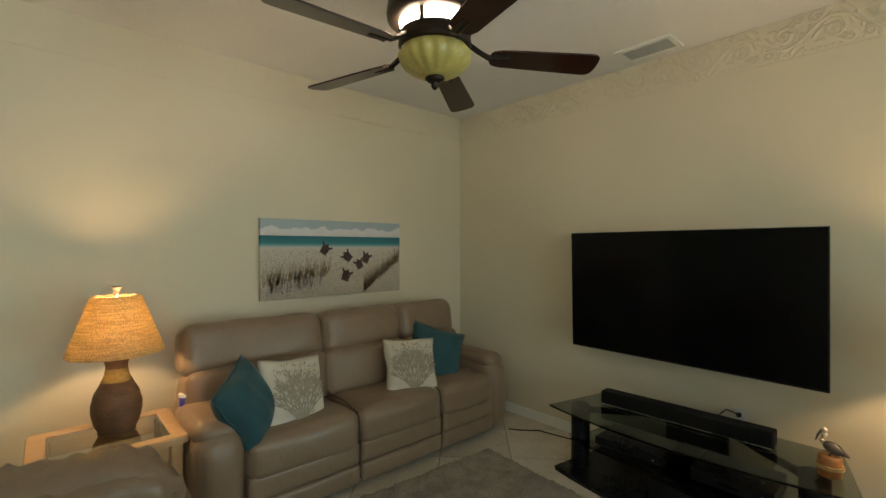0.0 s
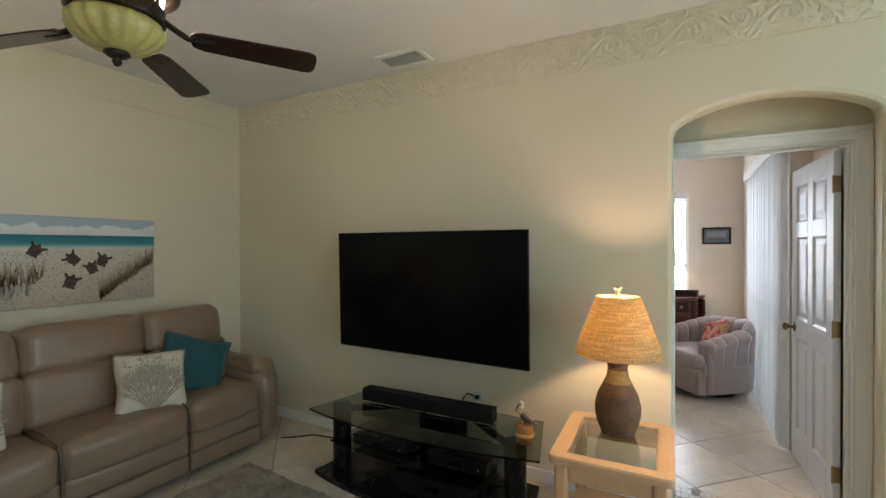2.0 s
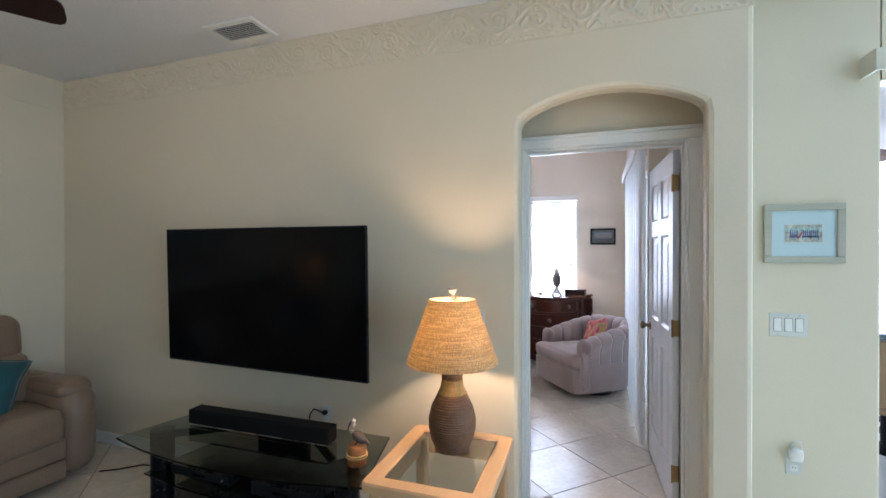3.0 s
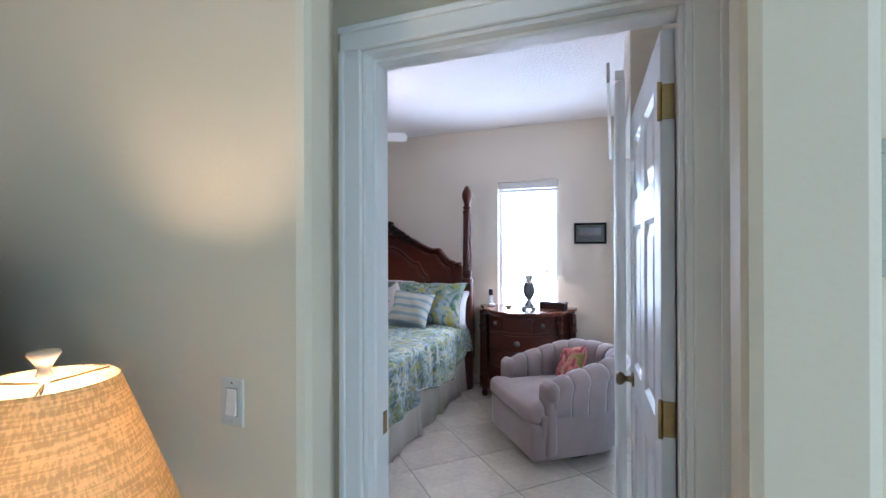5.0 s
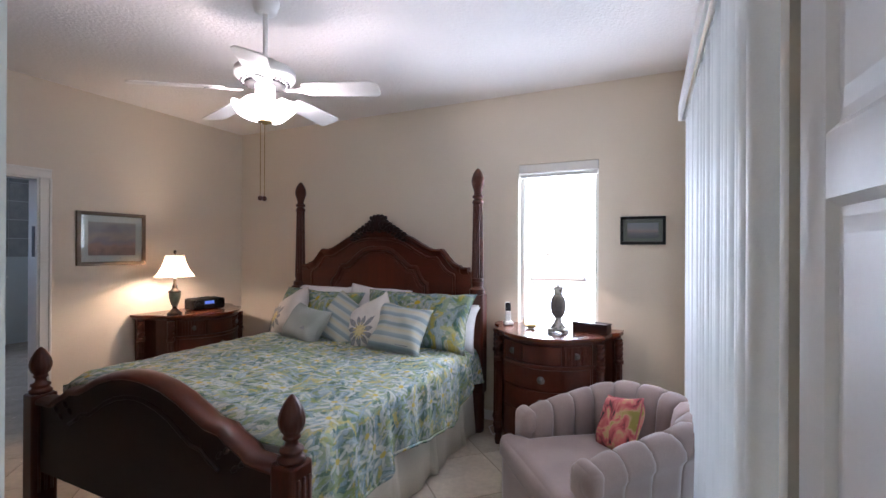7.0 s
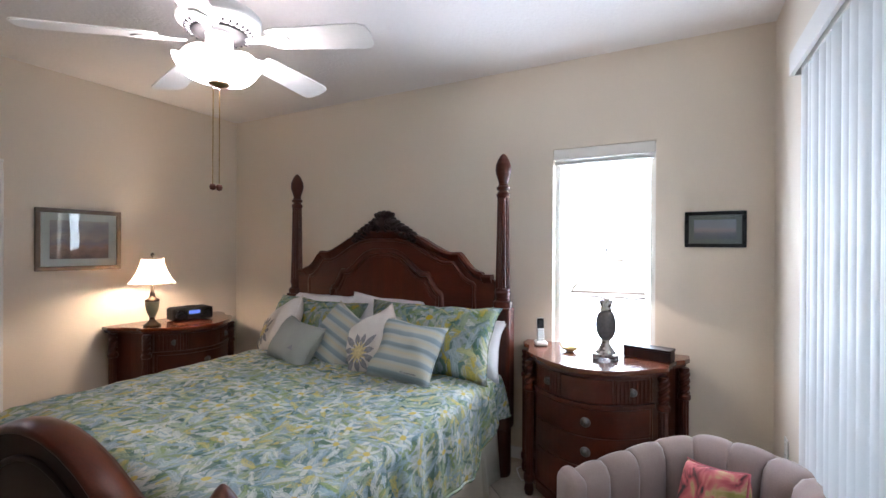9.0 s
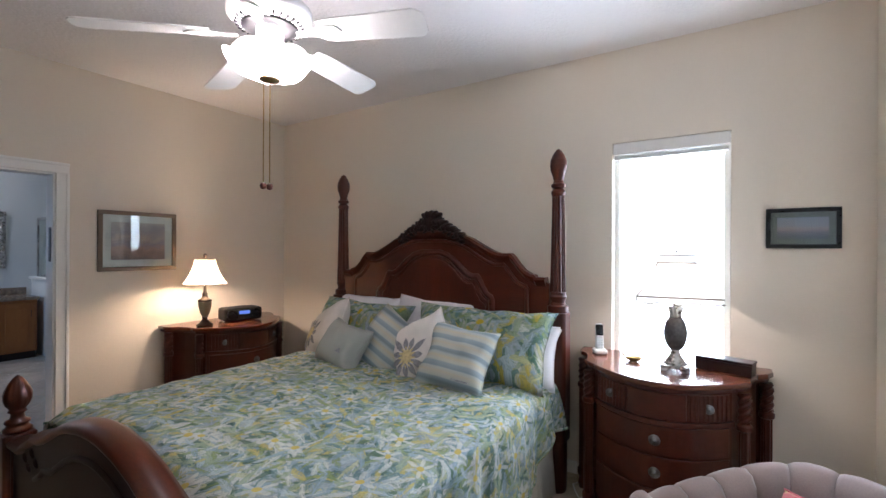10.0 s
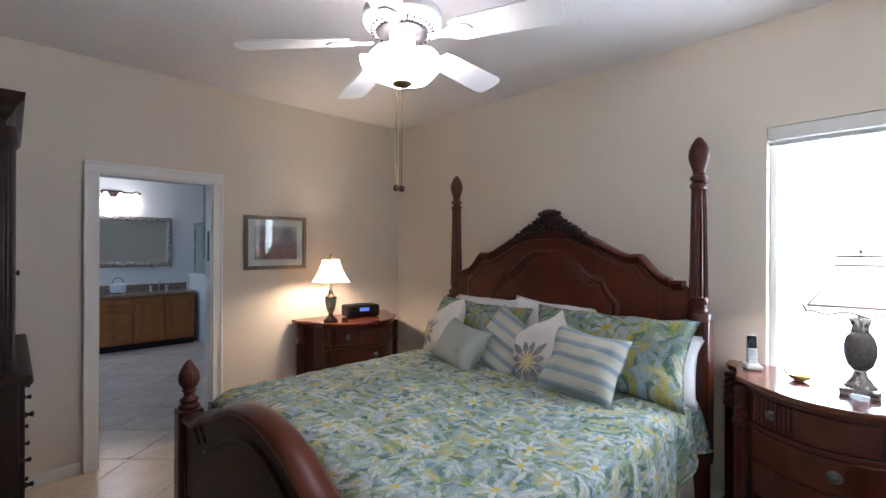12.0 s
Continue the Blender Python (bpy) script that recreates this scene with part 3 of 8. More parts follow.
def prism(points, axis, a, b, bm=None):
    """Extrudes a flat outline. axis x: points are (y, z); y: (x, z); z: (x, y)."""
    bm = bm or bmesh.new()

    def at(p, d):
        return {"x": (d, p[0], p[1]), "y": (p[0], d, p[1]), "z": (p[0], p[1], d)}[axis]
    lo = [bm.verts.new(at(p, a)) for p in points]
    hi = [bm.verts.new(at(p, b)) for p in points]
    n = len(points)
    bm.faces.new(lo)
    bm.faces.new(hi[::-1])
    for i in range(n):
        j = (i + 1) % n
        bm.faces.new((lo[i], hi[i], hi[j], lo[j]))
    bmesh.ops.recalc_face_normals(bm, faces=bm.faces)
    return bm


def tube(points, r, seg=8, bm=None, taper=None):
    """A round bar along a line of points."""
    bm = bm or bmesh.new()
    pts = [Vector(p) for p in points]
    rings = []
    for i, p in enumerate(pts):
        d = (pts[min(i + 1, len(pts) - 1)] - pts[max(i - 1, 0)]).normalized()
        u = d.orthogonal().normalized() if abs(d.z) > 0.99 else d.cross(Vector((0, 0, 1))).normalized()
        v = d.cross(u)
        rr = r if taper is None else r * (1 + (taper - 1) * i / (len(pts) - 1))
        rings.append([bm.verts.new(p + rr * (math.cos(2 * math.pi * k / seg) * u + math.sin(2 * math.pi * k / seg) * v)) for k in range(seg)])
    for p, q in zip(rings, rings[1:]):
        for i in range(seg):
            j = (i + 1) % seg
            bm.faces.new((p[i], p[j], q[j], q[i]))
    bm.faces.new(rings[0][::-1])
    bm.faces.new(rings[-1])
    bmesh.ops.recalc_face_normals(bm, faces=bm.faces)
    return bm


def soft(x0, x1, y0, y1, z0, z1, r=0.06, puff=0.0, n=10, bm=None, wob=0.0, seed=0):
    """A padded block: rounded edges, bulging faces."""
    bm = bm or bmesh.new()
    start = len(bm.verts)
    r0 = bmesh.ops.create_cube(bm, size=2)
    bmesh.ops.subdivide_edges(bm, edges=list({e for v in r0["verts"] for e in v.link_edges}), cuts=n, use_grid_fill=True)
    bm.verts.ensure_lookup_table()
    hx, hy, hz = abs(x1 - x0) / 2, abs(y1 - y0) / 2, abs(z1 - z0) / 2
    c = Vector(((x0 + x1) / 2, (y0 + y1) / 2, (z0 + z1) / 2))
    r = min(r, hx, hy, hz)
    for v in bm.verts[start:]:
        s = v.co.copy()
        # denser towards the edges
        q = Vector([math.copysign(1 - (1 - abs(k)) ** 1.5, k) for k in s])
        p = Vector((q.x * hx, q.y * hy, q.z * hz))
        inner = Vector((max(-hx + r, min(hx - r, p.x)), max(-hy + r, min(hy - r, p.y)), max(-hz + r, min(hz - r, p.z))))
        d = p - inner
        if d.length > 1e-6:
            p = inner + d.normalized() * r
        if puff:
            k = [(1 - q.x ** 2), (1 - q.y ** 2), (1 - q.z ** 2)]
            p.x += q.x * puff * k[1] * k[2] * (abs(q.x) > 0.5)
            p.y += q.y * puff * k[0] * k[2] * (abs(q.y) > 0.5)
            p.z += q.z * puff * k[0] * k[1] * (abs(q.z) > 0.5)
        if wob:
            p += wob * noise.noise_vector((p + Vector((seed * 3.1, seed, 0))) * 5)
        v.co = p + c
    return bm


def setting(name, bm, material, label="", parent=None, bevel=0.0):
    ob = part(name, bm, material, parent, bevel=bevel)
    if parent is None:
        tagged(ob, label, "", "", "structure")
    return ob


H = 2.82
XT, XD, XB, XS, XE = 4.045, 4.33, 4.46, 4.47, 7.96   # TV wall, door wall, its bedroom side, switch wall, headboard wall
YN, YS, YB = 3.60, -0.80, 3.782                       # sofa wall, blinds wall, bathroom wall
XW, YF = -1.4, -4.4                                    # walls behind the camera
YBATH = 8.4


# ---- walls ----
def arch_outline():
    pts = [(YN + 0.12, 0), (YN + 0.12, H), (-1.11, H), (-1.11, 0), (-0.925, 0), (-0.925, 2.13)]
    y0, y1, zs, za = -0.925, -0.05, 2.175, 2.292
    for i in range(17):
        u = i / 16
        pts.append((y0 + 0.01 + (y1 - y0 - 0.02) * u, zs + (za - zs) * (1 - (2 * u - 1) ** 2) ** 0.85))
    pts += [(-0.05, 2.13), (-0.05, 0)]
    return pts


setting("wall_east", prism(arch_outline(), "x", XT, XT + 0.12), WALL, "warm beige painted wall with an arched passage", bevel=0.026)
setting("wall_passage_1", box(XT + 0.12, XD, 0.07, YN + 0.12, 0, H), WALL, "beige wall of the passage")
setting("wall_passage_2", box(XT + 0.12, XS + 0.12, -1.11, -0.965, 0, H), WALL, "beige wall of the passage", bevel=0.015)
setting("ceiling_passage", box(XT + 0.12, XD, -0.965, 0.07, 2.42, 2.5), WALL, "beige soffit of the passage")
setting("wall_north", box(XW, XT, YN, YN + 0.12, 0, H), WALL, "warm beige painted wall behind the sofa")
door_wall = [(YB + 0.12, 0), (YB + 0.12, H), (-0.965, H), (-0.965, 2.07), (-0.035, 2.07), (-0.035, 0)]
setting("wall_door", prism(door_wall, "x", XD + 0.002, XB), WALL, "painted wall with a doorway to the bedroom")
setting("wall_door_side", box(XD + 0.002, XB - 0.045, -0.965, -0.894, 0, 2.07), WALL, "painted wall strip on the hinge side of the doorway")
setting("wall_switches", box(XS, XS + 0.12, -1.76, -1.112, 0, H), WALL, "pale painted wall with light switches", bevel=0.012)
setting("wall_slider_head", box(XS, XS + 0.12, -3.9, -1.762, 2.32, H), WALL, "painted wall above the sliding door")
setting("wall_slider_end", box(XS, XS + 0.12, YF, -3.902, 0, H), WALL, "painted wall beside the sliding door")
setting("wall_west", box(XW - 0.12, XW, YF, YN + 0.12, 0, H), WALL, "plain beige wall")
setting("wall_south_1", box(XW, -0.8, YF - 0.12, YF, 0, H), WALL, "plain beige wall")
setting("wall_south_2", box(2.0, XS + 0.12, YF - 0.12, YF, 0, H), WALL, "plain beige wall")
setting("wall_south_3", box(-0.8, 2.0, YF - 0.12, YF, 0, 0.5), WALL, "plain beige wall under a window")
setting("wall_south_4", box(-0.8, 2.0, YF - 0.12, YF, 2.3, H), WALL, "plain beige wall over a window")
# bedroom
win = (-0.19, 0.46, 0.80, 2.215)
setting("wall_headboard_1", box(XE, XE + 0.16, win[1], YB + 0.12, 0, H), WALL_BED, "beige bedroom wall behind the bed")
setting("wall_headboard_2", box(XE, XE + 0.16, YS - 0.14, win[0], 0, H), WALL_BED, "beige bedroom wall beside the window")
setting("wall_headboard_3", box(XE, XE + 0.16, win[0], win[1], 0, win[2]), WALL_BED, "beige bedroom wall under the window")
setting("wall_headboard_4", box(XE, XE + 0.16, win[0], win[1], win[3], H), WALL_BED, "beige bedroom wall over the window")
setting("wall_bath_1", box(XB, 5.33, YB, YB + 0.12, 0, H), WALL_BED, "beige bedroom wall")
setting("wall_bath_2", box(6.06, XE, YB, YB + 0.12, 0, H), WALL_BED, "beige bedroom wall with a framed picture")
setting("wall_bath_3", box(5.33, 6.06, YB, YB + 0.12, 2.04, H), WALL_BED, "beige wall above the bathroom doorway")
setting("wall_blinds_1", box(XB, 5.42, -1.06, -0.93, 0, H), WALL_BED, "beige bedroom wall behind the open door")
# added piece: stops the slider's area lamp from leaking past the open door
setting("wall_blinds_blocker", box(5.32, 5.42, -0.929, YS, 0, H), WALL_BED, "added beige wall piece that blocks stray light beside the blinds")
setting("wall_blinds_2", box(7.0, XE, YS - 0.14, YS, 0, H), WALL_BED, "beige bedroom wall beside the blinds")
setting("wall_blinds_3", box(5.421, 7.0, YS - 0.14, YS, 2.20, H), WALL_BED, "beige bedroom wall above the sliding door")
# bathroom shell
setting("wall_bathroom_north", box(4.4, 8.6, YBATH, YBATH + 0.12, 0, H), WALL_BATH, "pale bathroom wall over the vanity")
setting("wall_bathroom_west_1", box(4.4, 4.52, YB + 0.12, 5.9, 0, H), WALL_BATH, "pale bathroom wall")
setting("wall_bathroom_west_2", box(4.4, 4.52, 7.3, YBATH, 0, H), WALL_BATH, "pale bathroom wall")
setting("wall_bathroom_west_3", box(4.4, 4.52, 5.9, 7.3, 0, 0.9), WALL_BATH, "pale bathroom wall under a window")
setting("wall_bathroom_west_4", box(4.4, 4.52, 5.9, 7.3, 2.2, H), WALL_BATH, "pale bathroom wall over a window")
setting("wall_bathroom_east", box(8.48, 8.6, YB + 0.12, YBATH, 0, H), WALL_BATH, "pale bathroom wall")
setting("wall_bathroom_south", box(XE + 0.16, 8.6, YB, YB + 0.12, 0, H), WALL_BATH, "pale bathroom wall")

setting("ceiling_family", box(XW - 0.12, XT, YF - 0.12, YN + 0.12, H, H + 0.1), CEIL, "white textured ceiling")
setting("ceiling_nook", box(XT, XS + 0.12, YF - 0.12, -1.11, H + 0.001, H + 0.1), CEIL, "white textured ceiling")
setting("ceiling_bedroom", box(XB - 0.06, XE + 0.16, -1.06, YB + 0.06, H + 0.002, H + 0.1), CEIL, "white textured bedroom ceiling")
setting("ceiling_bathroom", box(4.4, 8.6, YB + 0.06, YBATH + 0.12, H + 0.003, H + 0.1), CEIL, "white bathroom ceiling")

# ---- trim ----
def casing(name, x, y0, y1, top, side, label):
    """A door casing on a wall that faces along x; side is -1 or 1."""
    ob = tagged(new(name), label, "door frame", "", "structure")
    w, d = 0.07, 0.018

    def strip(ya, yb, za, zb):
        bm = box(x, x + side * d, ya, yb, za, zb)
        part("casing_board", bm, TRIM, ob, bevel=0.004)
    strip(y1, y1 + w, 0, top)
    strip(y0 - w, y0, 0, top)
    strip(y0 - w, y1 + w, top, top + w)
    for ya, yb, za, zb in ((y1 + w - 0.02, y1 + w, 0, top), (y0 - w, y0 - w + 0.02, 0, top), (y0 - w, y1 + w, top + w - 0.02, top + w)):
        part("casing_bead", box(x + side * d, x + side * (d + 0.01), ya, yb, za, zb), TRIM, ob, bevel=0.004)
    return ob


def baseboard(name, pts, label="white painted baseboard"):
    bm = bmesh.new()
    for (xa, ya), (xb, yb), (nx, ny) in pts:
        x0, x1 = sorted((xa, xb + nx * 0.014)) if xa == xb else sorted((xa, xb))
        y0, y1 = sorted((ya, yb + ny * 0.014)) if ya == yb else sorted((ya, yb))
        box(x0, x1, y0, y1, 0.001, 0.085, bm)
    ob = part(name, bm, TRIM, bevel=0.004)
    return tagged(ob, label, "", "", "structure")


baseboard("baseboard_family", [((XT, -0.04), (XT, YN - 0.014), (-1, 0)), ((XW, YN), (XT, YN), (0, -1)), ((XS, -1.76), (XS, -1.13), (-1, 0)), ((XT, -1.11), (XT, -0.94), (-1, 0))])
baseboard("baseboard_bedroom", [((XE, YS), (XE, YB), (-1, 0)), ((6.14, YB), (XE - 0.014, YB), (0, -1)), ((XB + 0.014, YB), (5.25, YB), (0, -1)), ((XB, 0.06), (XB, YB), (1, 0)), ((7.11, YS), (XE - 0.014, YS), (0, 1))])
casing("door_frame_1", XD, -0.894, -0.035, 2.07, -1, "white painted door casing in the passage")


def casing_y(name, y, x0, x1, top, side, label):
    ob = tagged(new(name), label, "door frame", "", "structure")
    w, d = 0.075, 0.018
    for xa, xb, za, zb in ((x0 - w, x0, 0, top), (x1, x1 + w, 0, top), (x0 - w, x1 + w, top, top + w)):
        part("casing_board", box(xa, xb, y, y + side * d, za, zb), TRIM, ob, bevel=0.004)
    for xa, xb, za, zb in ((x0 - w, x0 - w + 0.02, 0, top), (x1 + w - 0.02, x1 + w, 0, top), (x0 - w, x1 + w, top + w - 0.02, top + w)):
        part("casing_bead", box(xa, xb, y + side * d, y + side * (d + 0.01), za, zb), TRIM, ob, bevel=0.004)
    # jamb lining
    for xa, xb, za, zb in ((x0, x0 + 0.012, 0, top), (x1 - 0.012, x1, 0, top), (x0 + 0.012, x1 - 0.012, top - 0.012, top)):
        part("jamb", box(xa, xb, y, y + 0.13, za, zb), TRIM, ob)
    return ob


bath_frame = casing_y("door_frame_2", YB, 5.33, 6.06, 2.04, -1, "white painted casing of the bathroom doorway")
for hz in (0.25, 0.98, 1.74):
    part("hinge", box(5.342, 5.346, YB + 0.02, YB + 0.07, hz, hz + 0.09), BRASS, bath_frame, "brass hinge")
part("strike_plate", box(6.044, 6.048, YB + 0.03, YB + 0.07, 1.42, 1.66), BRONZE, bath_frame, "dark pocket door latch")
frame1 = bpy.data.objects["door_frame_1"]
for y0, y1, z0, z1 in ((-0.047, -0.035, 0, 2.07), (-0.894, -0.882, 0, 2.07), (-0.882, -0.047, 2.058, 2.07)):
    part("jamb", box(XD, XB - (0.045 if y0 == -0.894 else 0), y0, y1, z0, z1), TRIM, frame1)
for y0, y1, z0, z1 in ((-0.059, -0.047, 0, 2.058), (-0.882, -0.870, 0, 2.058), (-0.870, -0.059, 2.046, 2.058)):
    part("door_stop", box(XD + 0.035, XB - 0.055, y0, y1, z0, z1), TRIM, frame1, bevel=0.003)
part("strike_plate", box(XB - 0.04, XB - 0.012, -0.0492, -0.047, 0.90, 0.97), BRASS, frame1, "brass strike plate")

# ---- floors, with diagonal tiles ----
def clip(poly, x0, x1, y0, y1):
    for axis, lim, keep in ((0, x0, 1), (0, x1, -1), (1, y0, 1), (1, y1, -1)):
        out = []
        for i, p in enumerate(poly):
            q = poly[(i + 1) % len(poly)]
            a, b = (p[axis] - lim) * keep, (q[axis] - lim) * keep
            if a >= 0:
                out.append(p)
            if a * b < 0:
                t = a / (a - b)
                out.append((p[0] + t * (q[0] - p[0]), p[1] + t * (q[1] - p[1])))
        poly = out
        if len(poly) < 3:
            return []
    return poly


def tile_mesh(poly, c):
    bm = bmesh.new()
    lo = [bm.verts.new((p[0] - c[0], p[1] - c[1], -0.006)) for p in poly]
    n = len(poly)
    g = [((p[0] - c[0]) * 0.994, (p[1] - c[1]) * 0.994) for p in poly]
    hi = [bm.verts.new((p[0] * 0.994 ** 0, p[1], 0.0)) for p in g]
    bm.faces.new(hi)
    for i in range(n):
        j = (i + 1) % n
        bm.faces.new((lo[i], lo[j], hi[j], hi[i]))
    me = bpy.data.meshes.new("tile")
    bm.to_mesh(me)
    bm.free()
    me.materials.append(TILE)
    return me


def floor_with_tiles(name, x0, x1, y0, y1, label):
    slab = setting(name, box(x0, x1, y0, y1, -0.12, -0.003), GROUT, label)
    T = 0.512
    ox, oy = 5.157, -0.176
    k = math.sqrt(0.5)
    half = T / 2 - 0.0025
    full = None
    for i in range(-24, 25):
        for j in range(-24, 25):
            u, v = (i + 0.5) * T, (j + 0.5) * T
            cx, cy = ox + (u - v) * k, oy + (u + v) * k
            corners = [(cx, cy - half / k), (cx + half / k, cy), (cx, cy + half / k), (cx - half / k, cy)]
            poly = clip(corners, x0, x1, y0, y1)
            if not poly:
                continue
            area = abs(sum(p[0] * q[1] - q[0] * p[1] for p, q in zip(poly, poly[1:] + poly[:1]))) / 2
            if area < 0.002:
                continue
            if area > 0.999 * (2 * half) ** 2:
                full = full or tile_mesh(corners, (cx, cy))
                me = full
            else:
                me = tile_mesh(poly, (cx, cy))
            t = new("tile", me)
            t.location = (cx, cy, 0)
            t.parent = slab
    return slab



# ---- family room ----
def rot_bm(bm, m):
    bmesh.ops.transform(bm, matrix=m, verts=bm.verts)
    return bm


def cushion(w, h, d, corner=0.82, n=22, seed=0, crumple=0.012):
    """A pillow standing in the x-z plane: plump middle, drawn-out corners."""
    bm = bmesh.new()
    grid = {}
    for side in (1, -1):
        for i in range(n + 1):
            for j in range(n + 1):
                u, v = 2 * i / n - 1, 2 * j / n - 1
                edge = i in (0, n) or j in (0, n)
                if side == -1 and edge:
                    grid[side, i, j] = grid[1, i, j]
                    continue
                pull = 1 - (1 - corner) * 0.5 * ((1 - v * v) if abs(u) > abs(v) else (1 - u * u)) * max(abs(u), abs(v)) ** 2
                t = max(0.0, (1 - u ** 4) * (1 - v ** 4)) ** 0.55
                p = Vector((u * w / 2 * pull, side * d / 2 * t, v * h / 2 * pull))
                p += crumple * noise.noise_vector(p * 7 + Vector((seed, seed * 2.3, 0)))
                p.y += side * t * crumple * 0.7 * noise.noise(Vector((p.x * 16 + seed, p.z * 9, side)))
                grid[side, i, j] = bm.verts.new(p)
    for side in (1, -1):
        for i in range(n):
            for j in range(n):
                q = [grid[side, i, j], grid[side, i + 1, j], grid[side, i + 1, j + 1], grid[side, i, j + 1]]
                bm.faces.new(q if side == -1 else q[::-1])
    return bm


def piping(w, h, corner=0.82, n=22, seed=0, crumple=0.012, r=0.005):
    pts = []
    for i, j in [(i, 0) for i in range(n)] + [(n, j) for j in range(n)] + [(i, n) for i in range(n, 0, -1)] + [(0, j) for j in range(n, -1, -1)]:
        u, v = 2 * i / n - 1, 2 * j / n - 1
        pull = 1 - (1 - corner) * 0.5 * ((1 - v * v) if abs(u) > abs(v) else (1 - u * u)) * max(abs(u), abs(v)) ** 2
        p = Vector((u * w / 2 * pull, 0, v * h / 2 * pull))
        pts.append(p + crumple * noise.noise_vector(p * 7 + Vector((seed, seed * 2.3, 0))))
    return tube(pts, r, 6)


def throw_pillow(m, material, label, w=0.42, h=0.42, d=0.15, seed=0, edge=None, group=""):
    ob = thing("throw_pillow", m, label, "pillow", group)
    part("cover", cushion(w, h, d, seed=seed), material, ob, smooth=True)
    part("piping", piping(w, h, seed=seed), edge or material, ob, smooth=True)
    return ob


def coral_print(ob, d, seed):
    """A branching coral motif on the pillow's front."""
    rng = random.Random(seed)
    bm = bmesh.new()

    def branch(x, z, a, ln, wd, depth):
        x2, z2 = x + ln * math.sin(a), z + ln * math.cos(a)
        t1 = max(0.0, (1 - (x / 0.21) ** 4) * (1 - (z / 0.21) ** 4)) ** 0.55
        t2 = max(0.0, (1 - (x2 / 0.21) ** 4) * (1 - (z2 / 0.21) ** 4)) ** 0.55
        nx, nz = math.cos(a) * wd, -math.sin(a) * wd
        y1, y2 = -d / 2 * t1 - 0.011, -d / 2 * t2 - 0.011
        q = [bm.verts.new((x - nx, y1, z - nz)), bm.verts.new((x + nx, y1, z + nz)), bm.verts.new((x2 + nx * 0.8, y2, z2 + nz * 0.8)), bm.verts.new((x2 - nx * 0.8, y2, z2 - nz * 0.8))]
        bm.faces.new(q)
        if depth and abs(x2) < 0.15 and abs(z2) < 0.15:
            for s in (-1, 1):
                branch(x2, z2, a + s * rng.uniform(0.1, 0.45), ln * rng.uniform(0.75, 0.95), wd * 0.85, depth - 1)
    for k in range(9):
        branch(0.006 * (k - 4), -0.165, (k - 4) * 0.19, 0.07, 0.006, 4)
    for k in range(420):
        x, z = rng.gauss(0, 0.085), rng.gauss(0.01, 0.08)
        if abs(x) < 0.15 and abs(z) < 0.15 and abs(x) < 0.06 + (z + 0.16) * 0.8:
            branch(x, z, math.atan2(x, z + 0.2) + rng.uniform(-0.5, 0.5), rng.uniform(0.008, 0.02), rng.uniform(0.0025, 0.005), 0)
    part("coral_motif", bm, CORAL, ob, "printed grey-brown coral branches")


